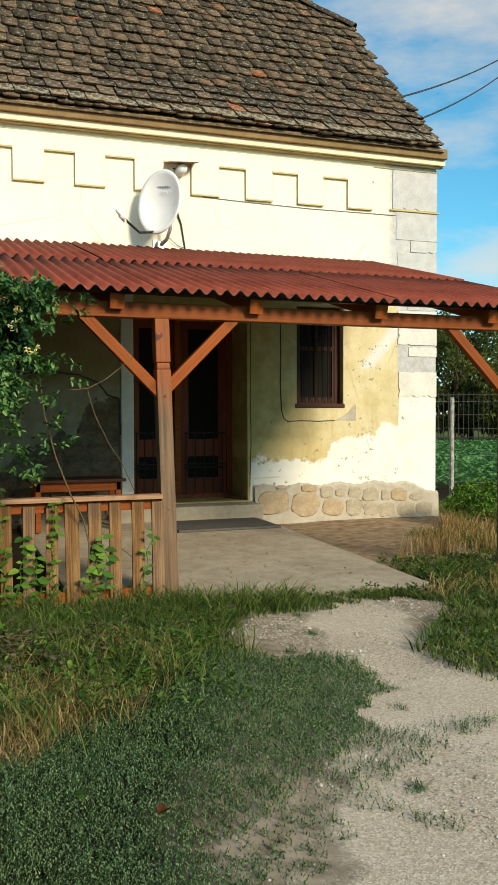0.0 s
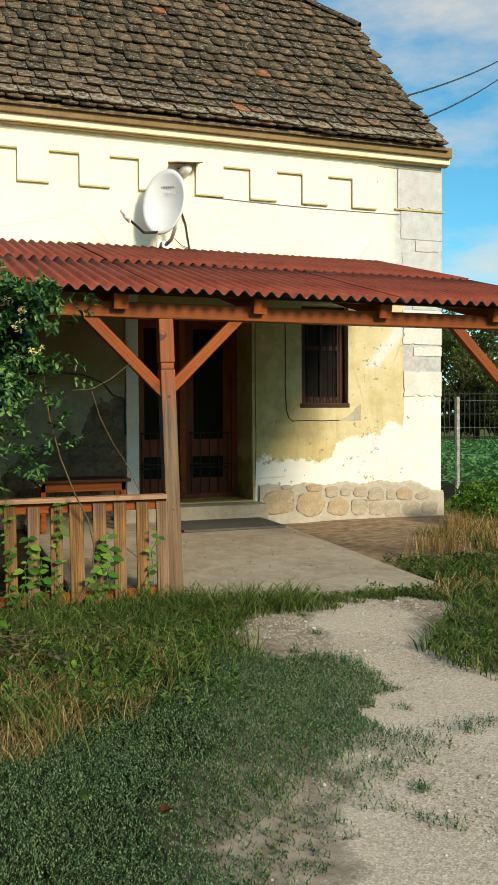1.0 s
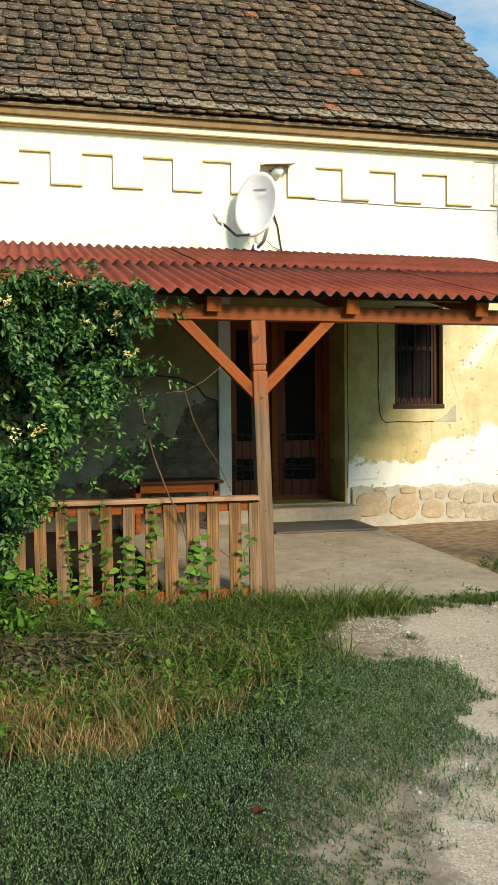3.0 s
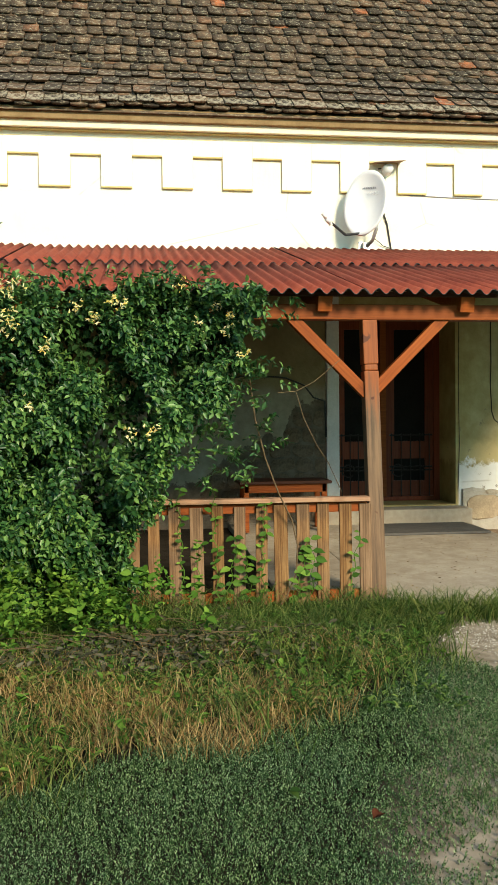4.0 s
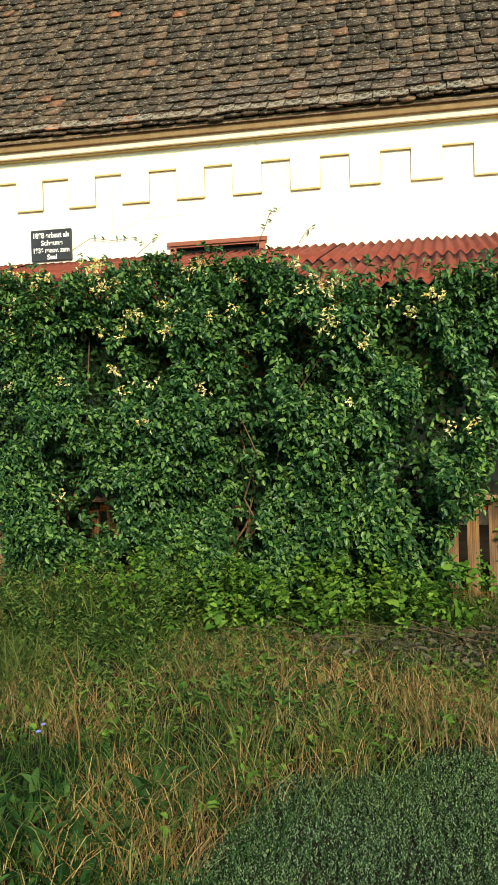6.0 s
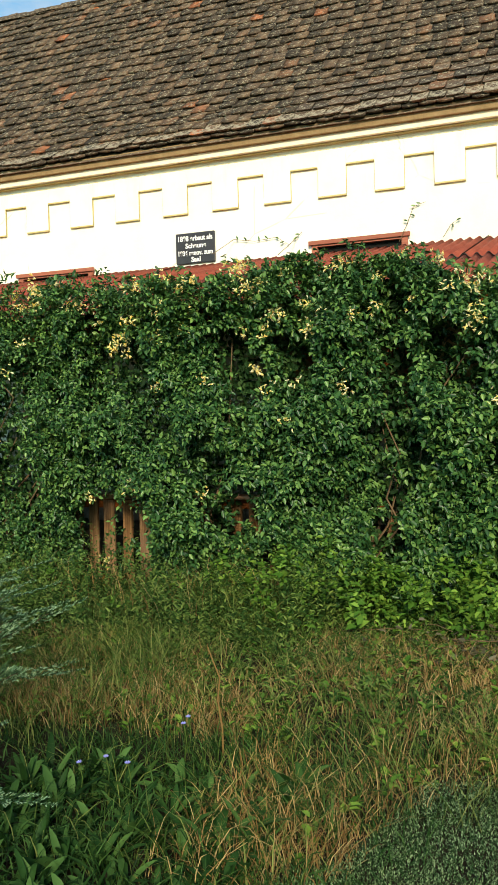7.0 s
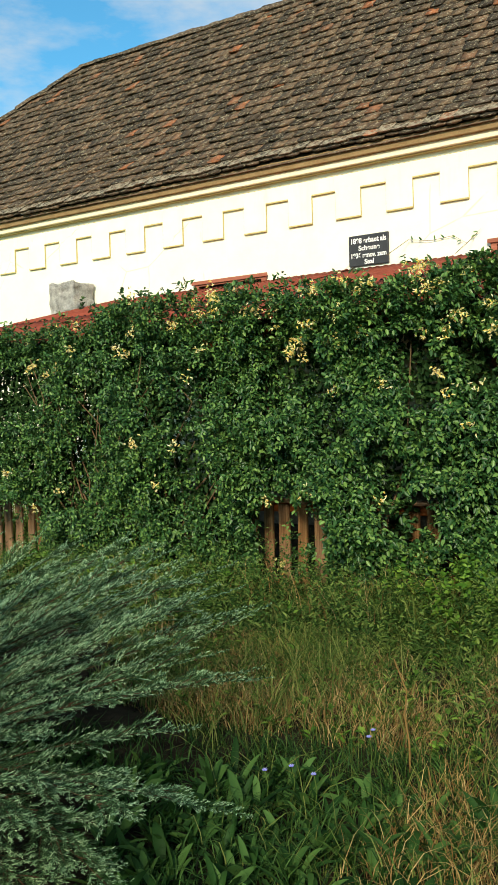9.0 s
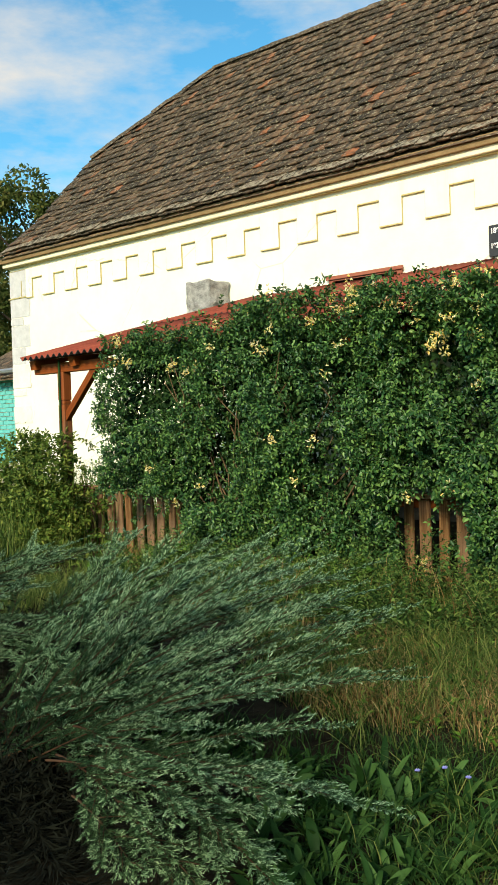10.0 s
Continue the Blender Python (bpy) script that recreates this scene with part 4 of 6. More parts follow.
for j in range(4):
    bm = bmesh.new()
    box(bm, -0.042, 0.042, -0.011, 0.011, 0, 0.66, 0.004)
    for v in bm.verts:
        v.co.x += 0.004 * math.sin(5 * v.co.z + j * 2)
    slats.append(mesh_of("slat", bm, M["weathered"]))
x = 1.475
while x > P_W + 0.35:
    ob = new("slat", slats[rnd.randrange(4)])
    ob.parent = fence
    ob.matrix_basis = pose(x, F_Y - 0.018, -0.02 + rnd.uniform(-0.012, 0.008), rnd.uniform(-0.8, 0.8), rnd.uniform(-1.2, 1.2), rnd.uniform(-2, 2)) @ Matrix.Diagonal((rnd.uniform(0.88, 1.08), 1, 1, 1))
    x -= 0.1405 + rnd.uniform(-0.008, 0.008)


# ---- things on the wall ----
def make_dish():
    dish = thing("satellite_dish", "light grey oval satellite dish on a steel wall bracket", "satellite dish", at=(2.42, D, 3.02))
    turn = pose(-0.06, -0.33, 0.39, -6, 6, -46)        # looks out and to the left, slightly up
    bm = bmesh.new()
    rings = []
    for i in range(9):
        r = i / 8
        rings.append([bm.verts.new((0.25 * r * math.cos(t), 0.075 * r * r * -1 + 0.04, 0.335 * r * math.sin(t))) for t in np.linspace(0, 2 * math.pi, 40, endpoint=False)] if i else [bm.verts.new((0, 0.04, 0))])
    for t in range(40):
        bm.faces.new((rings[0][0], rings[1][t], rings[1][(t + 1) % 40]))
    for a, b in zip(rings[1:], rings[2:]):
        for t in range(40):
            bm.faces.new((a[t], b[t], b[(t + 1) % 40], a[(t + 1) % 40]))
    rim = [bm.verts.new(v.co * 1.0 + Vector((v.co.x * 0.025, 0.016, v.co.z * 0.025))) for v in rings[-1]]
    for t in range(40):
        bm.faces.new((rings[-1][t], rim[t], rim[(t + 1) % 40], rings[-1][(t + 1) % 40]))
    arm_turn = pose(-0.06, -0.33, 0.39, -6, 6, -70)
    refl = part("reflector", bm, M["dish"], dish, at=turn, smooth=True)
    sol = refl.modifiers.new("thick", "SOLIDIFY")
    sol.thickness = 0.006
    # worn print: dark bars for the maker's name, pale shapes below it
    for i in range(10):
        bm = bmesh.new()
        box(bm, -0.105 + 0.021 * i, -0.091 + 0.021 * i, 0.0, 0.001, 0.155, 0.175)
        part("printed_bar", bm, M["greyink"], refl, at=pose(0, 0.014, 0))
    for i in range(4):
        bm = bmesh.new()
        c = (0.0 + 0.034 * i, 0.022, 0.11)
        tube(bm, [(c[0] + 0.013 * math.cos(t), 0.016, c[2] + 0.017 * math.sin(t)) for t in np.linspace(0, 5.4, 12)], 0.0025, 4)
        part("printed_ring", bm, M["white"], refl)
    bm = bmesh.new()
    tube(bm, [(0.0, 0.02, -0.3), (0.0, -0.2, -0.36), (0.0, -0.42, -0.26)], 0.014, 8)
    part("arm", bm, M["black"], dish, at=arm_turn)
    bm = bmesh.new()
    tube(bm, [(0, -0.40, -0.27), (0, -0.45, -0.24)], 0.032, 14)
    tube(bm, [(0, -0.45, -0.24), (0, -0.50, -0.20)], 0.022, 12)
    tube(bm, [(0, -0.385, -0.3), (0, -0.40, -0.27)], 0.018, 12)
    part("receiver", bm, M["white"], dish, at=arm_turn, smooth=True)
    bm = bmesh.new()
    box(bm, -0.07, 0.09, -0.012, 0.0, -0.06, 0.06, 0.006)
    box(bm, -0.03, 0.05, -0.07, -0.012, -0.045, 0.045, 0.008)
    part("wall_plate", bm, M["steel"], dish)
    bm = bmesh.new()
    tube(bm, [(0.01, -0.05, 0.0), (0.05, -0.16, 0.05), (0.08, -0.2, 0.16), (0.05, -0.22, 0.36)], 0.02, 10)
    part("mast", bm, M["steel"], dish, smooth=True)
    bm = bmesh.new()
    box(bm, -0.05, 0.05, 0.06, 0.13, -0.18, 0.06, 0.008)
    part("clamp", bm, M["black"], dish, at=turn)
    bm = bmesh.new()
    tube(bm, [(0.19, -0.02, 0.44), (0.22, -0.015, 0.33), (0.25, -0.012, 0.25), (0.27, -0.01, 0.12), (0.3, -0.008, -0.06)], 0.009, 6)
    tube(bm, [(0.09, -0.05, 0.1), (0.2, -0.02, 0.02), (0.36, -0.006, -0.03), (0.6, -0.006, -0.06)], 0.004, 5)
    part("cable", bm, M["black"], dish)
    return dish


make_dish()

lamp = thing("wall_lamp", "round white wall lamp under a small rusty tin cover", "lamp", at=(2.66, D, 3.86))
bm = bmesh.new()
box(bm, -0.16, 0.16, -0.2, 0.0, 0.06, 0.066, 0.002, pose(0, 0, 0, 10, -4, 0))
part("tin_cover", bm, M["rust"], lamp)
bm = bmesh.new()
tube(bm, [(0, 0, -0.02), (0, -0.05, -0.02), (0, -0.06, -0.02), (0, -0.13, -0.025)], 0.06, 18, 0.82)
part("lamp_body", bm, M["white"], lamp, smooth=True)
bm = bmesh.new()
tube(bm, [(0.0, -0.02, 0.05), (-0.05, -0.03, -0.0), (-0.08, -0.002, 0.0)], 0.006, 6)
part("lamp_wire", bm, M["black"], lamp)

bm = bmesh.new()
tube(bm, [(2.92, D - 0.006, 3.585), (3.4, D - 0.006, 3.57), (4.2, D - 0.006, 3.555), (5.3, D - 0.006, 3.56)], 0.005, 5)
tagged(part("wall_cable", bm, M["greyink"]), "thin grey cable clipped along the cream wall", "cable")

# enamel-like date board
plaque = thing("wall_plaque", "black painted date board with white lettering on the wall", "sign", at=(-4.34, D, 3.2))
bm = bmesh.new()
box(bm, -0.245, 0.245, -0.03, 0.0, -0.185, 0.185, 0.01)
for v in bm.verts:
    if abs(v.co.x) > 0.2 and abs(v.co.z) > 0.15:
        v.co.z -= math.copysign(0.012, v.co.z) * (abs(v.co.x) - 0.2) / 0.045
part("board", bm, M["slate"], plaque)
for text, z, size, x in (("1898 erbaut als", 0.083, 0.082, 0.0), ("Scheune", 0.0, 0.078, 0.01), ("1936 renov. zum", -0.082, 0.078, 0.0), ("Saal", -0.158, 0.078, 0.01)):
    cu = bpy.data.curves.new("lettering", "FONT")
    cu.body, cu.size, cu.align_x, cu.extrude, cu.offset = text, size, "CENTER", 0.002, 0.0022
    ob = new("lettering", cu)
    dep = bpy.context.evaluated_depsgraph_get()
    me = bpy.data.meshes.new_from_object(ob.evaluated_get(dep))
    bpy.data.objects.remove(ob)
    me.materials.clear()
    me.materials.append(M["ink"])
    w = max(v.co.x for v in me.vertices) - min(v.co.x for v in me.vertices)
    ob = new("lettering", me)
    ob.parent = plaque
    s = min(1.0, 0.43 / w)
    ob.matrix_basis = pose(x, -0.033, z, 90, 0, 0) @ Matrix.Diagonal((s, 1, 1, 1))

# bench with a dark top by the wall
bench = thing("bench", "orange-stained wooden bench with a dark worn top by the wall", "bench", at=(1.43, 8.72, 0.092))
part("bench_top", box(bmesh.new(), -0.47, 0.44, -0.24, 0.24, 0.47, 0.50, 0.006), M["window"], bench)
for y in (-0.19, 0.17):
    part("apron", box(bmesh.new(), -0.42, 0.40, y, y + 0.025, 0.385, 0.468, 0.004), M["stain"], bench)
for x in (-0.42, 0.35):
    for y in (-0.19, 0.145):
        part("leg", box(bmesh.new(), x, x + 0.05, y, y + 0.05, 0.0, 0.469, 0.005), M["stain"], bench)

bm = bmesh.new()
tube(bm, [(0.9, D - 0.04, 1.62), (1.2, D - 0.04, 1.66), (1.55, D - 0.04, 1.63), (1.75, D - 0.04, 1.55), (1.85, D - 0.04, 1.42), (1.97, D - 0.04, 1.38), (1.985, D - 0.04, 1.0)], 0.009, 6)
tagged(part("conduit", bm, M["black"]), "black cable sagging across the shaded wall", "cable")

for a, b in (((5.87, 10.2, 5.31), (12.3, 15.9, 9.2)), ((5.88, 9.8, 4.89), (12.3, 16.1, 8.95))):
    a, b = Vector(a), Vector(b)
    bm = bmesh.new()
    tube(bm, [a.lerp(b, t) - Vector((0, 0, 0.12 * 4 * t * (1 - t))) for t in np.linspace(0, 1, 14)], 0.012, 6)
    tagged(part("power_line", bm, M["black"]), "black overhead power line leaving the gable", "cable", group="power lines")

# downpipe and flex at the far end of the porch
bm = bmesh.new()
tube(bm, [(-7.66, 5.68, 1.97), (-7.67, 5.685, 1.2), (-7.68, 5.685, 0.05)], 0.011, 8)
tagged(part("hose", bm, M["broad"]), "thin green hose hanging along the porch post", "hose")

# ---- right: wire fence, crop, trees ----
wire = thing("wire_fence", "thin wire mesh fence on pale concrete posts", "fence")
for x, y in ((7.45, 11.4), (9.1, 9.6), (5.95, 12.9)):
    part("post", box(bmesh.new(), x - 0.026, x + 0.026, y - 0.026, y + 0.026, -0.1, 1.46, 0.008), M["chimney"], wire)
for z in (0.2, 0.6, 1.0, 1.4):
    part("wire", tube(bmesh.new(), [(5.95, 12.9, z), (7.45, 11.4, z), (9.1, 9.6, z)], 0.002, 4), M["steel"], wire)
far = thing("far_fence", "tall thin metal bar fence at the end of the field", "fence")
n = 0
for i in range(70):
    x = 13 + i * 0.2
    part("bar", tube(bmesh.new(), [(x, 32 - 0.25 * (x - 13), 0), (x, 32 - 0.25 * (x - 13), 2.1)], 0.022, 4), M["iron"], far)
for z in (0.3, 1.2, 2.0):
    part("rail", tube(bmesh.new(), [(13, 32, z), (27, 28.5, z)], 0.02, 4), M["iron"], far)

N = 34000
t = rng.uniform(0, 1, N) ** 0.6
cy = 11.5 + t * 20
cx = cy * rng.uniform(0.5, 1.0, N)
keep = (cx > 6.1) & (cy < 33.5 - 0.25 * (cx - 13))
at = np.stack([cx, cy, rng.uniform(0.02, 0.16, N)], 1)[keep]
k = len(at)
a = rng.uniform(0, 2 * np.pi, k)
tagged(leaves("crop", at, np.stack([np.cos(a), np.sin(a), rng.uniform(0, 0.9, k)], 1), np.tile([0, 0, 1.0], (k, 1)), rng.uniform(0.07, 0.17, k), rng.uniform(0.05, 0.11, k), M["crop"]),
       "low bright green leafy crop covering the field", "crop", kind="stuff")


def leaf_cloud(centres, radii, per, length, width):
    """Leaves over a set of clumps: thick at each clump's skin, thin inside."""
    c = np.repeat(centres, per, 0)
    r = np.repeat(radii, per)
    d = unit(rng.normal(size=(len(c), 3)))
    at = c + d * (r * rng.uniform(0.45, 1.08, len(c)) ** 0.6)[:, None] * [1, 1, 0.8]
    way = unit(d + rng.normal(size=d.shape) * 0.9 + [0, 0, -0.2])
    up = unit(d + rng.normal(size=d.shape) * 0.5 + [0, 0, 0.6])
    return at, way, up, rng.uniform(0.7, 1.3, len(c)) * length, rng.uniform(0.7, 1.3, len(c)) * width


def make_tree(name, label, x, y, h, spread, clumps, per, leaf, mat, category="tree", trunk=0.14):
    tree = thing(name, label, category, at=(x, y, 0))
    bm = bmesh.new()
    lean = Vector((rnd.uniform(-0.1, 0.1), rnd.uniform(-0.1, 0.1), 0))
    tube(bm, [(0, 0, -0.1), lean * h * 0.3 + Vector((0, 0, h * 0.3)), lean * h * 0.8 + Vector((0, 0, h * 0.75))], trunk, 9, 0.35)
    part("trunk", bm, M["bark"], tree, smooth=True)
    cs, rs = [], []
    for i in range(clumps):
        a, u = rnd.uniform(0, 6.283), rnd.uniform(0.15, 1.0)
        rr = spread * math.sqrt(rnd.random()) * (1.0 - 0.55 * abs(u - 0.45))
        c = Vector((rr * math.cos(a), rr * math.sin(a), h * (0.12 + 0.83 * u)))
        cs.append(c)
        rs.append(spread * rnd.uniform(0.16, 0.34))
        if i < 16:
            bm = bmesh.new()
            s = Vector((0, 0, c.z * 0.55)) + lean * c.z
            tube(bm, [s, s.lerp(c, 0.5) + Vector((0, 0, 0.12 * h * 0.3)), c], trunk * 0.3, 6, 0.25)
            part("limb", bm, M["bark"], tree)
    at, way, up, l, w = leaf_cloud(np.array(cs), np.array(rs), per, leaf, leaf * 0.55)
    crown = leaves("crown", at, way, up, l, w, mat, tree)
    return tree


for x, y, h, s in ((21.5, 33, 5.6, 2.6), (24.5, 36, 6.2, 3.0), (18.2, 34, 4.2, 2.2), (28, 35, 5.0, 2.6), (22.7, 30.5, 3.2, 1.4)):
    make_tree("tree", "dull green scrubby tree beyond the field", x, y, h, s, 34, 240, 0.16, M["tree"])
for i in range(8):
    make_tree("shrub", "dense dark green shrub along the field's end", 14.5 + i * 2.0, 34.5 - 0.3 * i, 2.4, 1.5, 14, 240, 0.15, M["tree"], "shrub", 0.05)
make_tree("shrub", "leafy green shrub growing at the house corner", 5.85, 8.25, 0.4, 0.42, 26, 110, 0.038, M["nettle"], "shrub", 0.012)

# ---- plain wall added unseen behind the eye; it trims the low sky ----
tagged(part("wall_south", box(bmesh.new(), -34, 34, -13.4, -13.0, -0.2, 1.7, 0.02), M["mortar"]), "plain grey plastered wall added out of view across the yard", "wall", kind="structure")

# ---- left: neighbour's shed and trees ----
shed = thing("shed", "small turquoise painted brick shed with a low tiled roof", "shed", at=(-18.0, 12.6, 0))
part("wall", box(bmesh.new(), -2.2, 1.1, 0, 3, -0.1, 2.75), M["mortar"], shed)
bm = bmesh.new()
tube(bm, [(-2.4, -0.45, 2.72), (1.3, -0.45, 2.72)], 0.06, 6)
part("gutter", bm, M["steel"], shed)
brk = mesh_of("brick", box(bmesh.new(), -0.12, 0.12, -0.02, 0.06, -0.045, 0.045, 0.008), M["turquoise"])
for r in range(21):
    for c in range(6):
        ob = new("brick", brk)
        ob.parent = shed
        ob.matrix_basis = pose(-0.35 - c * 0.26 - 0.13 * (r % 2), -0.005 + rnd.uniform(-0.006, 0.004), 0.58 + r * 0.104, 0, 0, rnd.uniform(-1, 1))
bm = bmesh.new()
box(bm, -2.45, 1.35, -0.5, 2.2, -0.05, 0.0, 0.0, pose(0, 0, 2.78, 27))
for i in range(16):
    for j in range(5):
        box(bm, -2.2 + i * 0.2, -2.01 + i * 0.2, -0.53 + j * 0.3, -0.2 + j * 0.3, 0.0, 0.03, 0.0, pose(0, 0, 2.78 + rnd.uniform(0, 0.02), 27 - 2))
part("roof", bm, M["tile_many"], shed)
make_tree("tree", "tall dark green tree behind the shed", -22.6, 16.5, 9.0, 2.8, 60, 420, 0.13, M["tree"], trunk=0.22)
make_tree("tree", "tall dark green tree behind the shed", -26.5, 18.0, 8.5, 3.2, 50, 420, 0.13, M["tree"], trunk=0.22)


# ---- hedge ----
def sprigs(centres, ways, n_leaf, leaf, spread=1.0, step=0.022, flop=0.2):
    """Leaf pairs along short twigs: places, ways, ups of all leaves, and each leaf's length."""
    m = len(centres)
    ways = unit(ways)
    side = unit(np.cross(ways, np.array([0, 0, 1.0]) + rng.normal(size=(m, 3)) * 0.3))
    up = np.cross(side, ways)
    A, W, U, L = [], [], [], []
    for j in range(n_leaf):
        pair, s = j // 2, 1 if j % 2 else -1
        if pair % 2:
            out = up * s * 0.8 + side * 0.2 * s
        else:
            out = side * s
        base = centres + ways * (pair * step) + rng.normal(size=(m, 3)) * 0.006 - [0, 0, flop * (pair * step) ** 1.5]
        A.append(base)
        W.append(unit(out * spread + ways * rng.uniform(0.35, 0.9, (m, 1)) + rng.normal(size=(m, 3)) * 0.3 - [0, 0, 0.15]))
        U.append(unit(up + ways * 0.5 + rng.normal(size=(m, 3)) * 0.45 + [0, -0.25, 0.5]))
        L.append(leaf * rng.uniform(0.65, 1.25, m) * (1 - 0.06 * pair))
    return np.concatenate(A), np.concatenate(W), np.concatenate(U), np.concatenate(L)


hedge = thing("honeysuckle_hedge", "dense flowering honeysuckle climbing over the porch fence", "hedge", at=(0, 0, 0))
H_Z = np.array([0.0, 0.3, 0.56, 0.9, 1.26, 1.45, 1.6, 1.8, 2.0, 2.1])
H_R = np.array([0.0, 0.0, -0.02, 0.12, 0.34, 0.68, 0.72, 0.72, 0.64, 0.5])


def hedge_top(x):
    return np.interp(x, [-6.9, -6.3, -5.6, -4.6, -3.8, -2.9, -1.9, -1.5, -1.0, -0.75, -0.3, 0.3, 0.7],
                     [1.75, 2.08, 2.0, 2.2, 2.2, 2.1, 2.18, 2.2, 2.12, 1.99, 1.97, 2.03, 2.0])


def hedge_front(x, z):
    return 5.22 + 0.2 * wave(x, z, 1.9) + 0.11 * wave(x + 5, z, 4.3) + 0.1 * (z - 1.1) ** 2 * (z > 1.1) - 0.06 * (z < 0.9)


# the leaves gather in hanging clumps with dark hollows between them
m = 760
clump = np.stack([rng.uniform(-6.6, 0.85, m), rng.uniform(0.0, 2.25, m)], 1)
clump_out = rng.uniform(-0.05, 0.13, m)
m = 43000
hx, hz = rng.uniform(-6.75, 0.85, m), rng.uniform(0.02, 2.3, m)
ok = (hx < np.interp(hz, H_Z, H_R) + 0.09 * wave(hz * 3, hx, 2)) & (hz < hedge_top(hx) + 0.07 * wave(hx * 4, hz, 1.3)) & (hx > -6.3 + 0.12 * wave(hz * 2, hx, 2))
hx, hz = hx[ok], hz[ok]
dx, dz = (hx[:, None] - clump[None, :, 0]) * 1.25, (hz[:, None] - clump[None, :, 1]) * 0.8
near = np.argmin(dx * dx + dz * dz, 1)
row = np.arange(len(hx))
off_x, off_z = dx[row, near], dz[row, near]
off = np.sqrt(off_x ** 2 + off_z ** 2) / 0.13
hollow = wave(hx * 2.4, hz * 1.0, 1.6) + 0.6 * wave(hx * 5 + 3, hz * 2.5, 1.4) + 0.5 * (hz > 1.8)
ok = (rng.random(len(hx)) < np.clip(1.35 - 0.95 * off, 0.1, 1)) & ((hollow > -0.34) | (rng.random(len(hx)) < 0.12))
hx, hz, off, off_x, off_z, hollow, near = hx[ok], hz[ok], off[ok], off_x[ok], off_z[ok], hollow[ok], near[ok]
hy = hedge_front(hx, hz) + rng.uniform(0, 1, len(hx)) ** 2 * 0.2 + 0.15 * np.clip(off, 0, 1.2) ** 2 - 1.25 * clump_out[near] + 0.26 * (hollow < -0.22)


def bare(x, y, z):
    """Holes in the leaves, low down, where the fence behind shows."""
    u, h = -0.13 + (x + 0.13) * 5.7 / y, 1.2 + (z - 1.2) * 5.7 / y
    rag = 0.04 * np.sin(23 * u)
    return ((u > -3.72) & (u < -3.06 + rag) & (h < 0.7 + rag)) | ((u > -2.46) & (u < -2.2 + rag) & (h > 0.4) & (h < 0.78 + rag)) | ((u > -2.3) & (u < -2.05 + rag) & (h < 0.36 + rag)) | ((u > -7.3) & (u < -5.95 + rag) & (h < 0.64 + rag))


ok = ~bare(hx, hy, hz) | (rng.random(len(hx)) < 0.06)
hx, hy, hz, off_x, off_z = hx[ok], hy[ok], hz[ok], off_x[ok], off_z[ok]
k = len(hx)
cen = np.stack([hx, hy, hz], 1)
way = np.stack([rng.normal(size=k) * 0.45 + off_x * 4, -0.65 + rng.normal(size=k) * 0.3, rng.normal(size=k) * 0.4 - 0.25 + off_z * 4 + 0.8 * (hz > 1.85)], 1)
at, w_, u_, l_ = sprigs(cen, way, 8, np.interp(hx, [-4.0, -1.2], [0.036, 0.05]), 1.0, 0.023)
leaves("foliage", at, w_, u_, l_, l_ * 0.56, M["hedge"], hedge)
# inner leaves use a darkened leaf colour that paints the shade inside the hedge
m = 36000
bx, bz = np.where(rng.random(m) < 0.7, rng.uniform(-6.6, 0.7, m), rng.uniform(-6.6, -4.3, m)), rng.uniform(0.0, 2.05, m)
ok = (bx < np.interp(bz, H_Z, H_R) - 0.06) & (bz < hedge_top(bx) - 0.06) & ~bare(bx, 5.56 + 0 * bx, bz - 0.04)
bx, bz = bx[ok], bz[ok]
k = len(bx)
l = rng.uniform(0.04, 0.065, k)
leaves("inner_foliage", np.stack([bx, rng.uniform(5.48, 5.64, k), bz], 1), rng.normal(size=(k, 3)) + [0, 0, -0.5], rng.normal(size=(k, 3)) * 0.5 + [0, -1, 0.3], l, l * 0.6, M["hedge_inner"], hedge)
# runners that stray over the roof edge and the gap beside the post
m = 420
sx = np.concatenate([rng.uniform(-6.5, 0.5, 300), rng.uniform(0.35, 0.95, 120)])
sz = np.concatenate([hedge_top(sx[:300]) + rng.uniform(-0.05, 0.1, 300), rng.uniform(0.85, 1.95, 120)])
sy = np.concatenate([rng.uniform(5.25, 5.85, 300), rng.uniform(5.15, 5.5, 120)])
sz[:300] = np.maximum(sz[:300], 2.02 + (sy[:300] - 5.5) * SLOPE + 0.03)
sx[300:] -= 0.5 * np.abs(sz[300:] - 1.75) * rng.uniform(0.3, 1.0, 120)
at, w_, u_, l_ = sprigs(np.stack([sx, sy, sz], 1), rng.normal(size=(m, 3)) * [1, 0.6, 0.5] + [0, -0.3, 0.1], 10, 0.05)
leaves("stray_foliage", at, w_, u_, l_, l_ * 0.5, M["hedge"], hedge)
for i in range(70):
    x, z = rnd.uniform(-6.3, -0.1), rnd.uniform(0.0, 0.4)
    if -4.0 < x < -2.7 or x < -5.7 or -2.6 < x < -1.9 or x > -0.75:
        continue
    p = Vector((x, 5.5, z))
    pts = [p]
    for j in range(5):
        p = p + Vector((rnd.uniform(-0.25, 0.25), rnd.uniform(-0.06, 0.04), rnd.uniform(0.15, 0.42)))
        p.y = min(max(p.y, 5.3), 5.6)
        p.z = min(p.z, 1.9)
        pts.append(p.copy())
    part("woody_stem", tube(bmesh.new(), pts, 0.008, 5, 0.5), M["twig"], hedge)
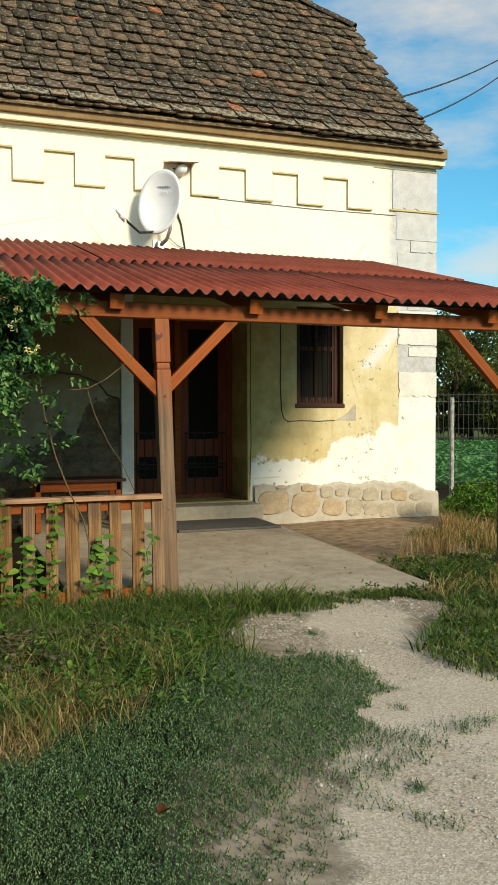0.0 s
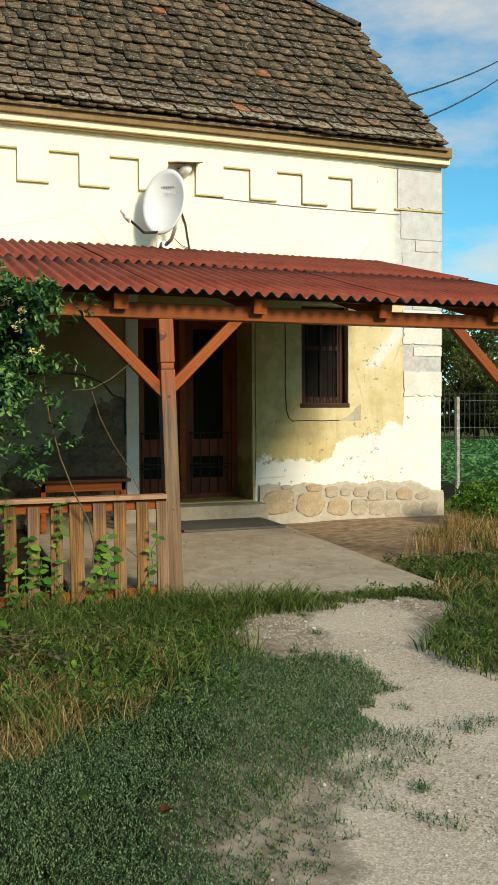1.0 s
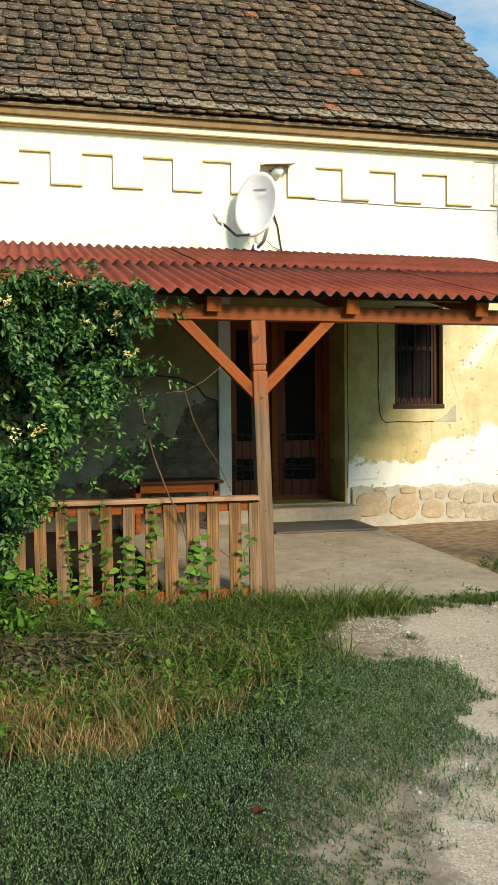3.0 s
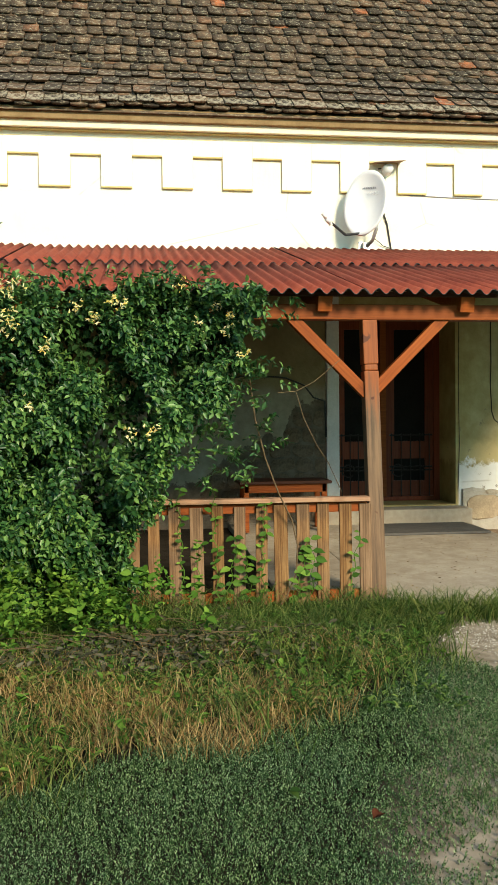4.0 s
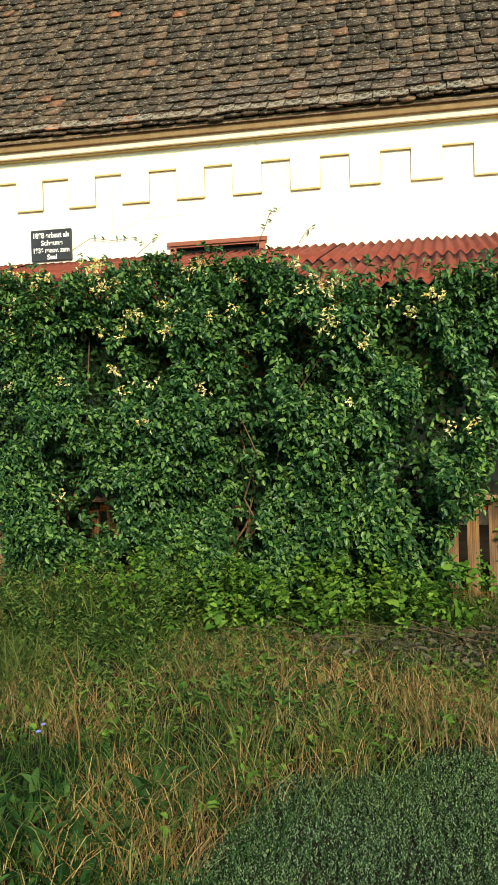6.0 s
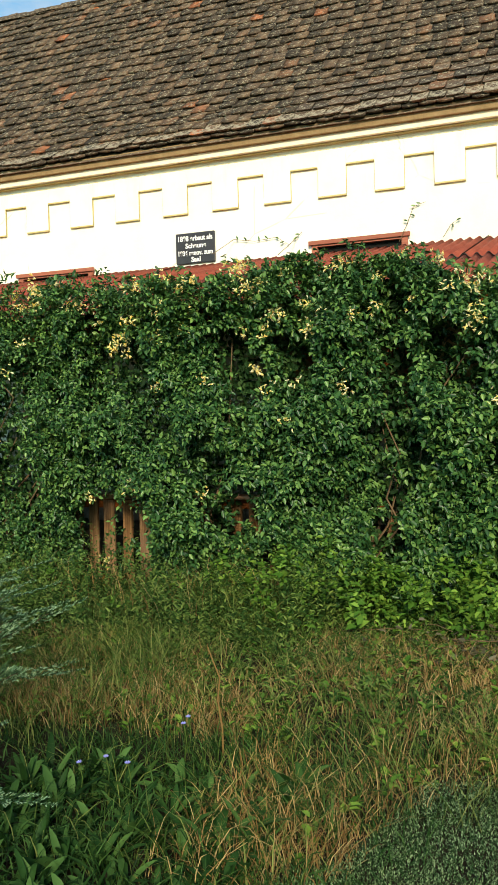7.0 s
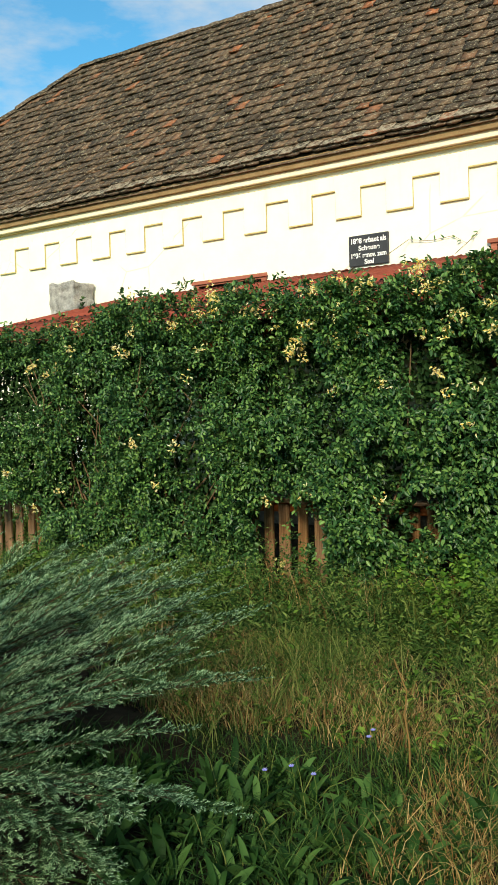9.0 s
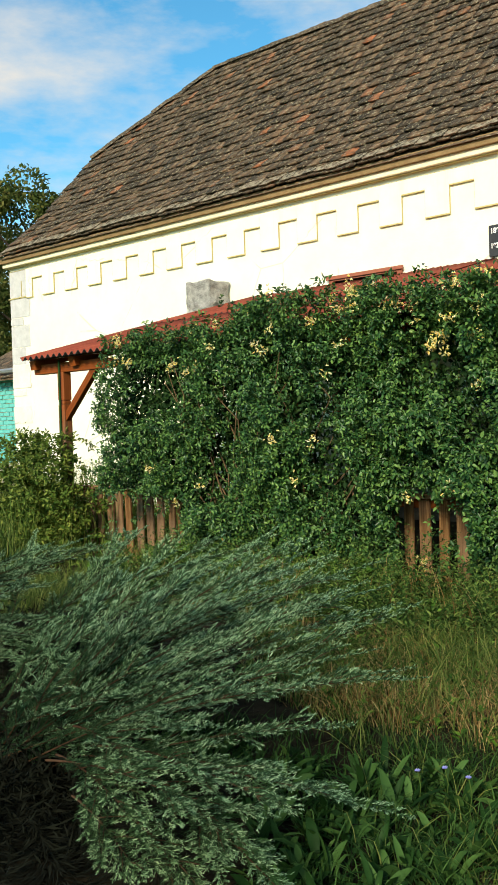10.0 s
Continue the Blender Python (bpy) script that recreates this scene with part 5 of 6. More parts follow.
# blooms in loose clusters
FA, FW, FL = [], [], []
fx = np.concatenate([rng.uniform(-6.3, 0.6, 66), rng.uniform(-2.4, -1.3, 12), rng.uniform(-3.2, -2.4, 12), rng.uniform(-0.9, 0.62, 10), rng.uniform(-4.6, -0.6, 34)])
for i, x in enumerate(fx):
    z = float(hedge_top(x)) - (rnd.uniform(-0.04, 0.16) if i >= 100 else rnd.uniform(0, 0.45) if rnd.random() < 0.72 else rnd.uniform(0.4, 1.9))
    if z < 0.2 or x > float(np.interp(z, H_Z, H_R)):
        continue
    c = np.array([x, float(hedge_front(np.array(x), np.array(z))) - 0.1, z])
    for j in range(rnd.randrange(8, 20)):
        o = c + rng.normal(size=3) * [0.024, 0.012, 0.022]
        d = unit(rng.normal(size=3) * [0.6, 0.4, 0.5] + [0, -0.5, -0.1])
        for q in range(4):
            FA.append(o)
            FW.append(unit(d + rng.normal(size=3) * 0.2))
            FL.append(rnd.uniform(0.018, 0.033))
FA, FW, FL = np.array(FA), np.array(FW), np.array(FL)
leaves("bloom", FA, FW, rng.normal(size=FA.shape), FL, FL * 0.24, M["flower"], hedge, droop=0.35)

RA, RW = [], []
for pts in ([(-4.0, 9.0, 3.05), (-3.85, 9.26, 3.24), (-3.6, 9.28, 3.2), (-3.35, 9.28, 3.22), (-3.2, 9.28, 3.12)], [(-1.95, 9.1, 3.0), (-1.9, 9.27, 3.2), (-1.83, 9.28, 3.38), (-1.7, 9.28, 3.42)],
            [(-3.2, 8.9, 2.95), (-3.12, 9.27, 3.18), (-3.05, 9.28, 3.25)], [(-1.5, 9.1, 3.0), (-1.45, 9.27, 3.15), (-1.35, 9.28, 3.22)]):
    part("runner", tube(bmesh.new(), pts, 0.004, 5, 0.5), M["twig"], hedge)
    for a, b in zip(pts[1:], pts[2:]):
        for t in (0.2, 0.6):
            RA.append(np.array(a) * (1 - t) + np.array(b) * t)
            RW.append(rng.normal(size=3) * [1, 0.2, 0.8] + [0, -0.3, 0.3])
leaves("runner_leaves", np.array(RA), np.array(RW), np.tile([0, -1, 0.3], (len(RA), 1)), 0.055, 0.02, M["hedge"], hedge)

# vine shoots over the open fence
vine = thing("fence_vine", "young light green vine shoots climbing the slats", "vine", at=(0, 0, 0))
SHOOTS = ((0.28, 0.0, 0.24, 0.76), (0.5, 0.0, 0.46, 0.8), (0.55, 0.0, 0.62, 0.44), (0.72, 0.0, 0.66, 0.36), (0.78, 0.0, 0.8, 0.7), (1.0, 0.0, 1.08, 0.42), (1.1, 0.05, 1.12, 0.34), (1.36, 0.02, 1.42, 0.46), (0.36, 0.0, 0.38, 0.4))
VA, VW, VL = [], [], []
for i, (xa, za, xb, zb) in enumerate(SHOOTS):
    n = int((zb - za) / 0.045)
    pts = [(xa + (xb - xa) * q / n + 0.015 * math.sin(q * 1.7 + i), 5.635 - 0.02 * math.sin(q * 0.9 + i), za + (zb - za) * q / n) for q in range(n + 1)]
    part("vine_shoot", tube(bmesh.new(), pts, 0.0035, 5, 0.5), M["nettle"], vine)
    for q, p in enumerate(pts[1:]):
        big = 0.07 if i in (2, 3, 5, 6) else 0.046
        for side in ((1, -1) if i in (2, 3, 5, 6) or q % 2 else (1 if q % 4 else -1,)):
            VA.append(p)
            VW.append((side * rnd.uniform(0.6, 1.0), -rnd.uniform(0.2, 0.6), rnd.uniform(-0.35, 0.5)))
            VL.append(big * rnd.uniform(0.45, 1.3))
VL = np.array(VL)
leaves("vine_leaves", np.array(VA), np.array(VW), np.tile([0, -0.8, 0.6], (len(VL), 1)) + rng.normal(size=(len(VL), 3)) * 0.25, VL, VL * 0.62, M["vine"], vine, fold=0.12)
bm = bmesh.new()
tube(bm, [(0.68, 5.45, 1.5), (0.72, 5.47, 1.2), (0.79, 5.52, 0.95), (0.88, 5.55, 0.72), (0.97, 5.6, 0.55), (1.01, 5.62, 0.38), (1.0, 5.62, 0.2), (0.93, 5.6, 0.05), (0.88, 5.57, 0.0)], 0.005, 6)
tube(bm, [(0.86, 5.45, 1.36), (0.98, 5.47, 1.37), (1.1, 5.5, 1.43), (1.22, 5.55, 1.52), (1.3, 5.62, 1.58)], 0.0025, 5)
tube(bm, [(0.98, 5.46, 1.36), (1.03, 5.48, 1.2), (1.12, 5.52, 1.03), (1.2, 5.56, 0.92), (1.3, 5.6, 0.72)], 0.0025, 5)
part("vine_stem", bm, M["twig"], vine)


# ---- low plants ----
def path_edge(y):
    return np.interp(y, [1.0, 2.1, 2.35, 2.77, 2.98, 3.36, 3.7, 3.92, 4.07, 4.83, 5.2], [0.3, 0.76, 0.84, 1.39, 1.6, 1.77, 2.07, 2.0, 1.72, 1.7, 2.0])


def path_right(y):
    return np.interp(y, [0, 3.0, 3.43, 4.0, 4.75, 5.2], [6, 3.4, 2.5, 2.44, 3.15, 3.4])


def on_path(x, y):
    return (x > path_edge(y) + 0.12 * wave(x * 3, y * 3, 1.5)) & (x < path_right(y) + 0.1 * wave(x * 3, y * 3, 1.2)) & (y < 5.2)


def mat_top(x):
    return np.interp(x, [-1.1, -0.85, -0.67, 0.1, 0.42, 1.3, 2.2], [1.2, 2.1, 2.75, 3.3, 3.3, 4.1, 4.0])


def rooted(x, y, z=0.0):
    return np.stack([x, y, ground_z(x, y) + z], 1)


# knotgrass mat
m = 66000
x, y = rng.uniform(-1.2, 2.2, m), rng.uniform(1.5, 4.2, m)
ok = (y < mat_top(x) + 0.16 * wave(x * 2.3, y * 2.3, 1) + 0.1 * wave(x * 6, y * 6, 1)) & ((~on_path(x, y)) | ((y < 3.0) & (x < path_edge(y) + 0.4 * (1 + wave(x * 4, y * 4, 1.4))) & (rng.random(m) < 0.35))) & (x / y > -0.62 + 0.12 * wave(x * 4, y * 4, 1) + rng.normal(size=m) * 0.03)
ok &= ~((x > 0.75) & (y < 2.75) & (wave(x * 5, y * 5, 1.3) > -0.1) & (rng.random(m) < 0.35))
x, y = x[ok], y[ok]
hgt = rng.uniform(0.035, 0.085, len(x)) * np.where((x > 0.75) & (y < 2.75), 0.6, 1.0) * (0.75 + 0.35 * wave(x * 3, y * 3, 1.2))
A, W, L = [], [], []
lean = rng.normal(size=(len(x), 3)) * [0.35, 0.35, 0]
base = rooted(x, y)
for j in range(9):
    f = (j + 0.5) / 9
    a = rng.uniform(0, 6.283, len(x))
    A.append(base + np.stack([lean[:, 0] * hgt * f, lean[:, 1] * hgt * f, hgt * f], 1))
    W.append(np.stack([np.cos(a), np.sin(a), rng.uniform(0.4, 2.4, len(x))], 1))
    L.append(rng.uniform(0.006, 0.0115, len(x)) * (1.15 - 0.4 * f) * np.interp(y, [2.0, 3.2], [0.85, 1.05]))
A, W, L = np.concatenate(A), np.concatenate(W), np.concatenate(L)
tagged(leaves("knotgrass", A, W, np.tile([0, 0, 1.0], (len(A), 1)), L, L * 0.5, M["knot"], simple=True), "low grey-green knotgrass mat on trodden earth", "ground cover", kind="stuff")


def grass(name, label, x, y, h, mat, wid=0.004, tilt=0.45, category="grass"):
    n = len(x)
    lean = rng.normal(size=(n, 3)) * [tilt, tilt, 0]
    return tagged(blades(name, rooted(x, y, -0.01), lean, h, rng.uniform(0.7, 1.4, n) * wid, mat, bend=0.7), label, category, kind="stuff")


def tufts(x0, x1, y0, y1, n, per, r):
    """Points gathered in tufts."""
    cx, cy = rng.uniform(x0, x1, n), rng.uniform(y0, y1, n)
    return np.repeat(cx, per) + rng.normal(size=n * per) * r, np.repeat(cy, per) + rng.normal(size=n * per) * r


# meadow between the mat and the hedge
def shaded_off(x, y):
    """Where the juniper and the broad weeds leave no room for grass."""
    return ((x + 3.0) ** 2 + (y - 1.75) ** 2 < 1.7) | ((x + 4.3) ** 2 + (y - 2.8) ** 2 < 1.6) | ((x < -1.0) & (y < 2.0))


x, y = tufts(-6.5, 1.6, 1.2, 5.6, 6400, 12, 0.05)
keep = (rng.random(len(x)) < 0.6) | (y > 4.2) | (x < -2.0)
x, y = x[keep], y[keep]
ok = ((y > mat_top(x) - 0.12 + 0.2 * wave(x * 3, y * 3, 1) - 0.2 * rng.random(len(x)) ** 2) | (x < -0.9)) & ~on_path(x, y) & (x / np.maximum(y, 0.1) > -1.6) & (y > 1.0) & ~shaded_off(x, y)
ok &= (rng.random(len(x)) < 0.6) | (y > 3.0) | (x > -1.0)
x, y = x[ok], y[ok]
grass("meadow_grass", "uneven green meadow grass in front of the hedge", x, y, rng.uniform(0.03, 0.19, len(x)) * (1.1 + 0.5 * wave(x, y, 1.2)), M["grass"], 0.0045, 0.65)
x, y = tufts(-4.8, 1.2, 1.6, 4.95, 7600, 13, 0.05)
ok = ((y > mat_top(x) - 0.02 + 0.22 * wave(x * 4 + 2, y * 2, 1.2) - 0.16 * rng.random(len(x))) | (x < -0.9)) & ~on_path(x, y) & (wave(x * 1.3 + 1, y * 1.1, 1.3) + rng.normal(size=len(x)) * 0.5 > np.where(x < -1.6, 0.05, -0.3)) & ((y < 4.3) | (x > -1.5)) & (y < 4.6) & (x / y > -1.2) & ~shaded_off(x, y) & ((x > -1.25) | (y > 3.0))
x, y = x[ok], y[ok]
ok = (rng.random(len(x)) < np.where(y > 3.9, 0.55, 0.62)) | ((x > -0.4) & (y < 3.9)) | ((y > 3.2) & (y < 3.9))
x, y = x[ok], y[ok]
grass("dry_meadow_grass", "straw-coloured dry grass stalks in the meadow", x, y, rng.uniform(0.04, 0.17, len(x)), M["straw"], 0.0032, 0.5)
m = 2600
x, y = rng.uniform(-4.5, 1.5, m), rng.uniform(2.2, 5.2, m)
ok = ((y > mat_top(x)) | (x < -0.9)) & ~on_path(x, y) & ~shaded_off(x, y) & ~((x < -0.9) & (y < 3.0))
x, y = np.repeat(x[ok], 4), np.repeat(y[ok], 4)
ang = rng.uniform(0, 6.283, len(x))
l = rng.uniform(0.02, 0.055, len(x))
tagged(leaves("small_weeds", rooted(x, y, rng.uniform(0.0, 0.07, len(x))), np.stack([np.cos(ang), np.sin(ang), rng.uniform(0.1, 0.9, len(x))], 1), np.tile([0, 0, 1.0], (len(x), 1)), l, l * 0.55, M["nettle"]),
       "small round-leaved weeds scattered in the grass", "weeds", kind="stuff")
# rough edge by terrace, fence foot and path
x, y = tufts(0.0, 3.6, 4.7, 5.65, 1700, 18, 0.05)
ok = ~((x > 1.72) & (x < 2.3) & (wave(x * 6, y * 6) > -0.45)) & (y > 4.9 - 0.25 * (x < 1.7)) & ((y < 5.4) | (x < 1.6)) & ((x < 1.7) | (wave(x * 4, y * 4, 1.3) > -0.1)) & ((x < 1.75) | (y > 5.0 - 0.1 * wave(x * 5, y)))
x, y = x[ok], y[ok]
grass("terrace_edge_grass", "tufts of green grass along the terrace edge", x, y, rng.uniform(0.03, 0.12, len(x)) * np.where(x > 1.7, 0.75, 1.0) * np.where(y > 5.3, 0.6, 1.0), M["grass"], 0.005, 0.7)
x, y = tufts(1.3, 2.3, 4.95, 5.4, 80, 26, 0.05)
grass("slab_corner_grass", "arching grass tufts at the slab corner by the post", x, y, rng.uniform(0.07, 0.2, len(x)), M["grass"], 0.005, 0.7)
x, y = tufts(2.2, 7.6, 3.0, 10.5, 4600, 18, 0.06)
ok = (x > path_right(y) - 0.05) & ~((x < 3.5) & (y > 5.2)) & ~((x < EAST + 0.1) & (y > 7.9)) & (x / y < 1.1) & ~((y > 6.2) & (y < 9.3) & (x < 4.6))
x, y = x[ok], y[ok]
grass("yard_grass", "long green grass beside the terrace and house", x, y, rng.uniform(0.03, 0.15, len(x)), M["grass"], 0.006, 0.7)
x, y = tufts(3.7, 5.7, 6.3, 8.6, 150, 22, 0.05)
ok = (y < 6.4 + 1.1 * (x - 3.65)) & (x < 5.6)
x, y = x[ok], y[ok]
grass("dry_yard_grass", "clump of dry straw-coloured grass by the terrace corner", x, y, rng.uniform(0.12, 0.34, len(x)), M["straw"], 0.004, 0.35)
x, y = tufts(3.2, 4.2, 4.9, 5.7, 14, 26, 0.05)
grass("dry_tuft", "small dry grass tufts at the slab corner", x, y, rng.uniform(0.08, 0.2, len(x)), M["straw"], 0.005, 0.5)
# small tufts lost on the path
x, y = tufts(0.9, 2.6, 1.7, 4.9, 22, 150, 0.022)
ok = on_path(x, y)
x, y = x[ok], y[ok]
grass("path_tuft", "tiny grass tufts scattered on the gravel path", x, y, rng.uniform(0.008, 0.035, len(x)), M["knot"], 0.0035, 0.8)
# gravel
m = 52000
x, y = rng.uniform(0.4, 3.6, m), rng.uniform(1.5, 5.2, m)
ok = on_path(x, y) | (rng.random(m) < np.where((x > 0.6) & (y < 3.0), 0.4, 0.02))
ok &= x < 2.35 + 0.12 * y + 0.5 * (y > 4)
x, y = x[ok], y[ok]
s = rng.uniform(0.0015, 0.005, len(x)) * (1 + 1.3 * (rng.random(len(x)) < 0.03)) * np.interp(y, [3.4, 4.4], [1.0, 1.35])
oct_v = np.array([[1, 0, 0], [0, 1, 0], [-1, 0, 0], [0, -1, 0], [0, 0, 0.7], [0, 0, -0.5]])
v = rooted(x, y)[:, None] + (oct_v[None] * rng.uniform(0.6, 1.3, (len(x), 6, 1))) * s[:, None, None]
i = np.arange(len(x))[:, None] * 6
tri = np.array([[0, 1, 4], [1, 2, 4], [2, 3, 4], [3, 0, 4], [1, 0, 5], [2, 1, 5], [3, 2, 5], [0, 3, 5]])
g = Nodes("pale_pebble", 0.95)
g.color(g.ramp(g.island(), (0.0, (0.24, 0.2, 0.15)), (0.6, (0.46, 0.41, 0.33)), (1.0, (0.66, 0.63, 0.56))))
tagged(quads("gravel", v.reshape(-1, 3), (i[:, None] + tri[None]).reshape(-1, 3), g.m), "pale grey-beige gravel pebbles on the path", "gravel", kind="stuff")

# dry litter blown over the terrace
m = 900
x, y = rng.uniform(1.7, 3.4, m), rng.uniform(5.5, 8.9, m)
ok = (wave(x * 2, y * 2, 1.5) + rng.normal(size=m) * 0.5 > 0.1) & ~((x > 2.3) & (y > 8.15))
x, y = x[ok], y[ok]
m = len(x)
ang = rng.uniform(0, 6.283, m)
l = rng.uniform(0.006, 0.022, m)
tagged(leaves("terrace_litter", np.stack([x, y, 0.1 - 0.105 * (D - y) / 3.9 + 0.003 + 0 * x], 1), np.stack([np.cos(ang), np.sin(ang), rng.uniform(0, 0.3, m)], 1), np.tile([0, 0, 1.0], (m, 1)), l, l * 0.5, M["straw"]),
       "dry leaf scraps and crumbs scattered on the terrace", "litter", kind="stuff")

# nettles at the hedge's foot
m = 640
x = np.where(rng.random(m) < 0.62, rng.triangular(-2.9, -0.6, 0.45, m), rng.uniform(-6.0, -3.4, m))
y = 5.18 - rng.uniform(0, 1, m) ** 1.5 * (0.66 + 0.45 * wave(x * 2.5, 0 * x, 1.5))
z = rng.uniform(0.03, 0.5, m) * (0.65 + 0.35 * wave(x * 4, y * 2, 1)) * np.interp(x, [-2.6, -1.9], [0.6, 1.0])
at, w_, u_, l_ = sprigs(rooted(x, y, z), np.tile([0, -0.25, 1.0], (m, 1)) + rng.normal(size=(m, 3)) * 0.3, 10, rng.uniform(0.026, 0.07, m), 1.3, 0.028)
tagged(leaves("nettles", at, w_, u_, l_, l_ * 0.6, M["nettle"]), "bright green nettles at the foot of the hedge", "weeds", kind="stuff")
x, y = tufts(-6.0, -1.8, 4.5, 5.2, 420, 12, 0.05)
grass("wispy_grass", "tall wispy grass at the shaded foot of the hedge", x, y, rng.uniform(0.12, 0.42, len(x)) * np.where((x > -3.5) & (x < -2.6), 0.55, 1.0), M["grass"], 0.006, 0.45)
# tall feathery weeds between the hedge and the meadow
def tall_weeds(name, label, x0, x1, y0, y1, n, h0, h1, leaf, mat, pairs=22):
    x, y = rng.uniform(x0, x1, n), rng.uniform(y0, y1, n)
    ok = (wave(x * 2.2, y * 2.2, 1.4) > -0.5) & ~shaded_off(x, y) & ~on_path(x, y) & ~((x > 1.6) & (x < 3.5) & (y > 5.35))
    x, y = x[ok], y[ok]
    n = len(x)
    h = rng.uniform(h0, h1, n) * (0.8 + 0.3 * wave(x * 1.7, y, 1.2))
    lean = rng.normal(size=(n, 3)) * [0.22, 0.22, 0]
    A, W, L = [], [], []
    for j in range(pairs):
        f = 0.12 + 0.88 * (j + rng.random(n)) / pairs
        a = rng.uniform(0, 6.283, n)
        A.append(rooted(x, y) + lean * (h * f ** 1.5)[:, None] + np.stack([0 * a, 0 * a, h * f], 1) + np.stack([np.cos(a), np.sin(a), 0 * a], 1) * (0.04 * (1 - f) * rng.random(n))[:, None])
        W.append(np.stack([np.cos(a), np.sin(a), rng.uniform(0.1, 1.3, n)], 1))
        L.append(leaf * rng.uniform(0.6, 1.3, n) * (1.2 - 0.6 * f))
    A, W, L = np.concatenate(A), np.concatenate(W), np.concatenate(L)
    return tagged(leaves(name, A, W, np.tile([0, -0.4, 1.0], (len(A), 1)), L, L * 0.34, mat), label, "weeds", kind="stuff")


tall_weeds("tall_weeds", "tall olive-green feathery weeds before the hedge", -5.6, -1.5, 4.2, 5.25, 1400, 0.2, 0.6, 0.04, M["weed"])
tall_weeds("low_weeds", "low dark green leafy weeds in the meadow", -4.2, 1.3, 3.4, 4.9, 900, 0.06, 0.18, 0.04, M["weed"], 14)
tall_weeds("fence_weeds", "leafy green weeds at the foot of the slat fence", -0.1, 1.75, 4.6, 5.45, 300, 0.03, 0.11, 0.035, M["weed"], 12)
tall_weeds("yard_weeds", "short leafy green weeds beside the gravel path", 2.3, 5.2, 3.4, 6.4, 1500, 0.04, 0.13, 0.04, M["weed"], 12)
x, y = tufts(-6.0, -1.9, 4.3, 5.2, 60, 8, 0.06)
grass("brown_stalks", "brown dry seed stalks among the weeds", x, y, rng.uniform(0.2, 0.5, len(x)), M["straw"], 0.004, 0.35)
# heap of withered cuttings
m = 2600
x, y = rng.normal(0.05, 0.42, m), rng.normal(4.5, 0.2, m)
ang = rng.uniform(0, 6.283, m)
tagged(leaves("cuttings", rooted(x, y, np.abs(rng.normal(0.05, 0.035, m))), np.stack([np.cos(ang), np.sin(ang), rng.normal(size=m) * 0.35], 1), rng.normal(size=(m, 3)) + [0, 0, 1], rng.uniform(0.025, 0.06, m), rng.uniform(0.012, 0.026, m), M["dead"]),
       "heap of withered grey hedge cuttings on the grass", "cuttings", kind="stuff")
bm = bmesh.new()
for i in range(45):
    p = Vector((rnd.gauss(0.05, 0.42), rnd.gauss(4.5, 0.2), 0.03 + rnd.random() * 0.09))
    d = Vector((rnd.uniform(-1, 1), rnd.uniform(-0.4, 0.4), rnd.uniform(-0.15, 0.25))) * rnd.uniform(0.1, 0.3)
    tube(bm, [p - d, p + Vector((0, 0, 0.015)), p + d], 0.002, 5, 0.6)
tagged(part("cut_twigs", bm, M["twig"]), "thin dry twigs among the cuttings", "cuttings", kind="stuff")

# broad weeds near the juniper
m = 1050
cx, cy = rng.uniform(-2.9, -0.95, m), rng.uniform(1.2, 3.2, m)
ok = (cy < 3.2 + 0.35 * cx + 0.2 * wave(cx * 4, cy * 4, 1)) & (cx / cy > np.where(cy < 1.7, -2.2, -1.25)) & ((cx + 2.5) ** 2 + (cy - 1.4) ** 2 > 0.6)
cx, cy = cx[ok], cy[ok]
per = 8
x, y = np.repeat(cx, per), np.repeat(cy, per)
ang = rng.uniform(0, 6.283, len(x))
l = rng.uniform(0.07, 0.21, len(x)) * np.repeat(rng.uniform(0.5, 1.2, len(cx)), per)
rise = rng.uniform(0.5, 2.4, len(x))
tagged(oblong_leaves("broad_weeds", rooted(x, y), np.stack([np.cos(ang), np.sin(ang), rise], 1), l, l * rng.uniform(0.1, 0.17, len(x)), M["broad"]),
       "dark green broad-leaved weeds in long grass", "weeds", kind="stuff")
x, y = tufts(-3.0, -0.6, 0.8, 3.6, 900, 12, 0.05)
ok = (y < 3.6 + 0.35 * x) & (x / y > np.where(y < 1.7, -2.2, -1.2)) & ((x + 2.4) ** 2 + (y - 1.4) ** 2 > 0.7)
x, y = x[ok], y[ok]
grass("shade_grass", "long dark green grass among the broad weeds", x, y, rng.uniform(0.04, 0.14, len(x)), M["broad"], 0.005, 0.7)
for x, y, z in ((-1.475, 2.79, 0.13), (-1.49, 2.86, 0.13), (-1.594, 2.456, 0.12), (-1.5, 2.43, 0.12), (-1.652, 2.387, 0.12)):
    f = thing("chicory_flower", "small blue chicory flower on a thin stalk", "flower", "chicory flowers", at=(x, y, 0))
    part("stalk", tube(bmesh.new(), [(0, 0, 0), (0.01, 0, z * 0.6), (0, 0, z)], 0.002, 5), M["grass"], f)
    a = np.linspace(0, 6.283, 12, endpoint=False)
    leaves("petals", np.tile([0, 0, z], (12, 1)), np.stack([np.cos(a), np.sin(a) - 0.6, 0.4 + 0 * a], 1), np.tile([0, -0.6, 1.0], (12, 1)), 0.011, 0.0045, M["blue"], f)


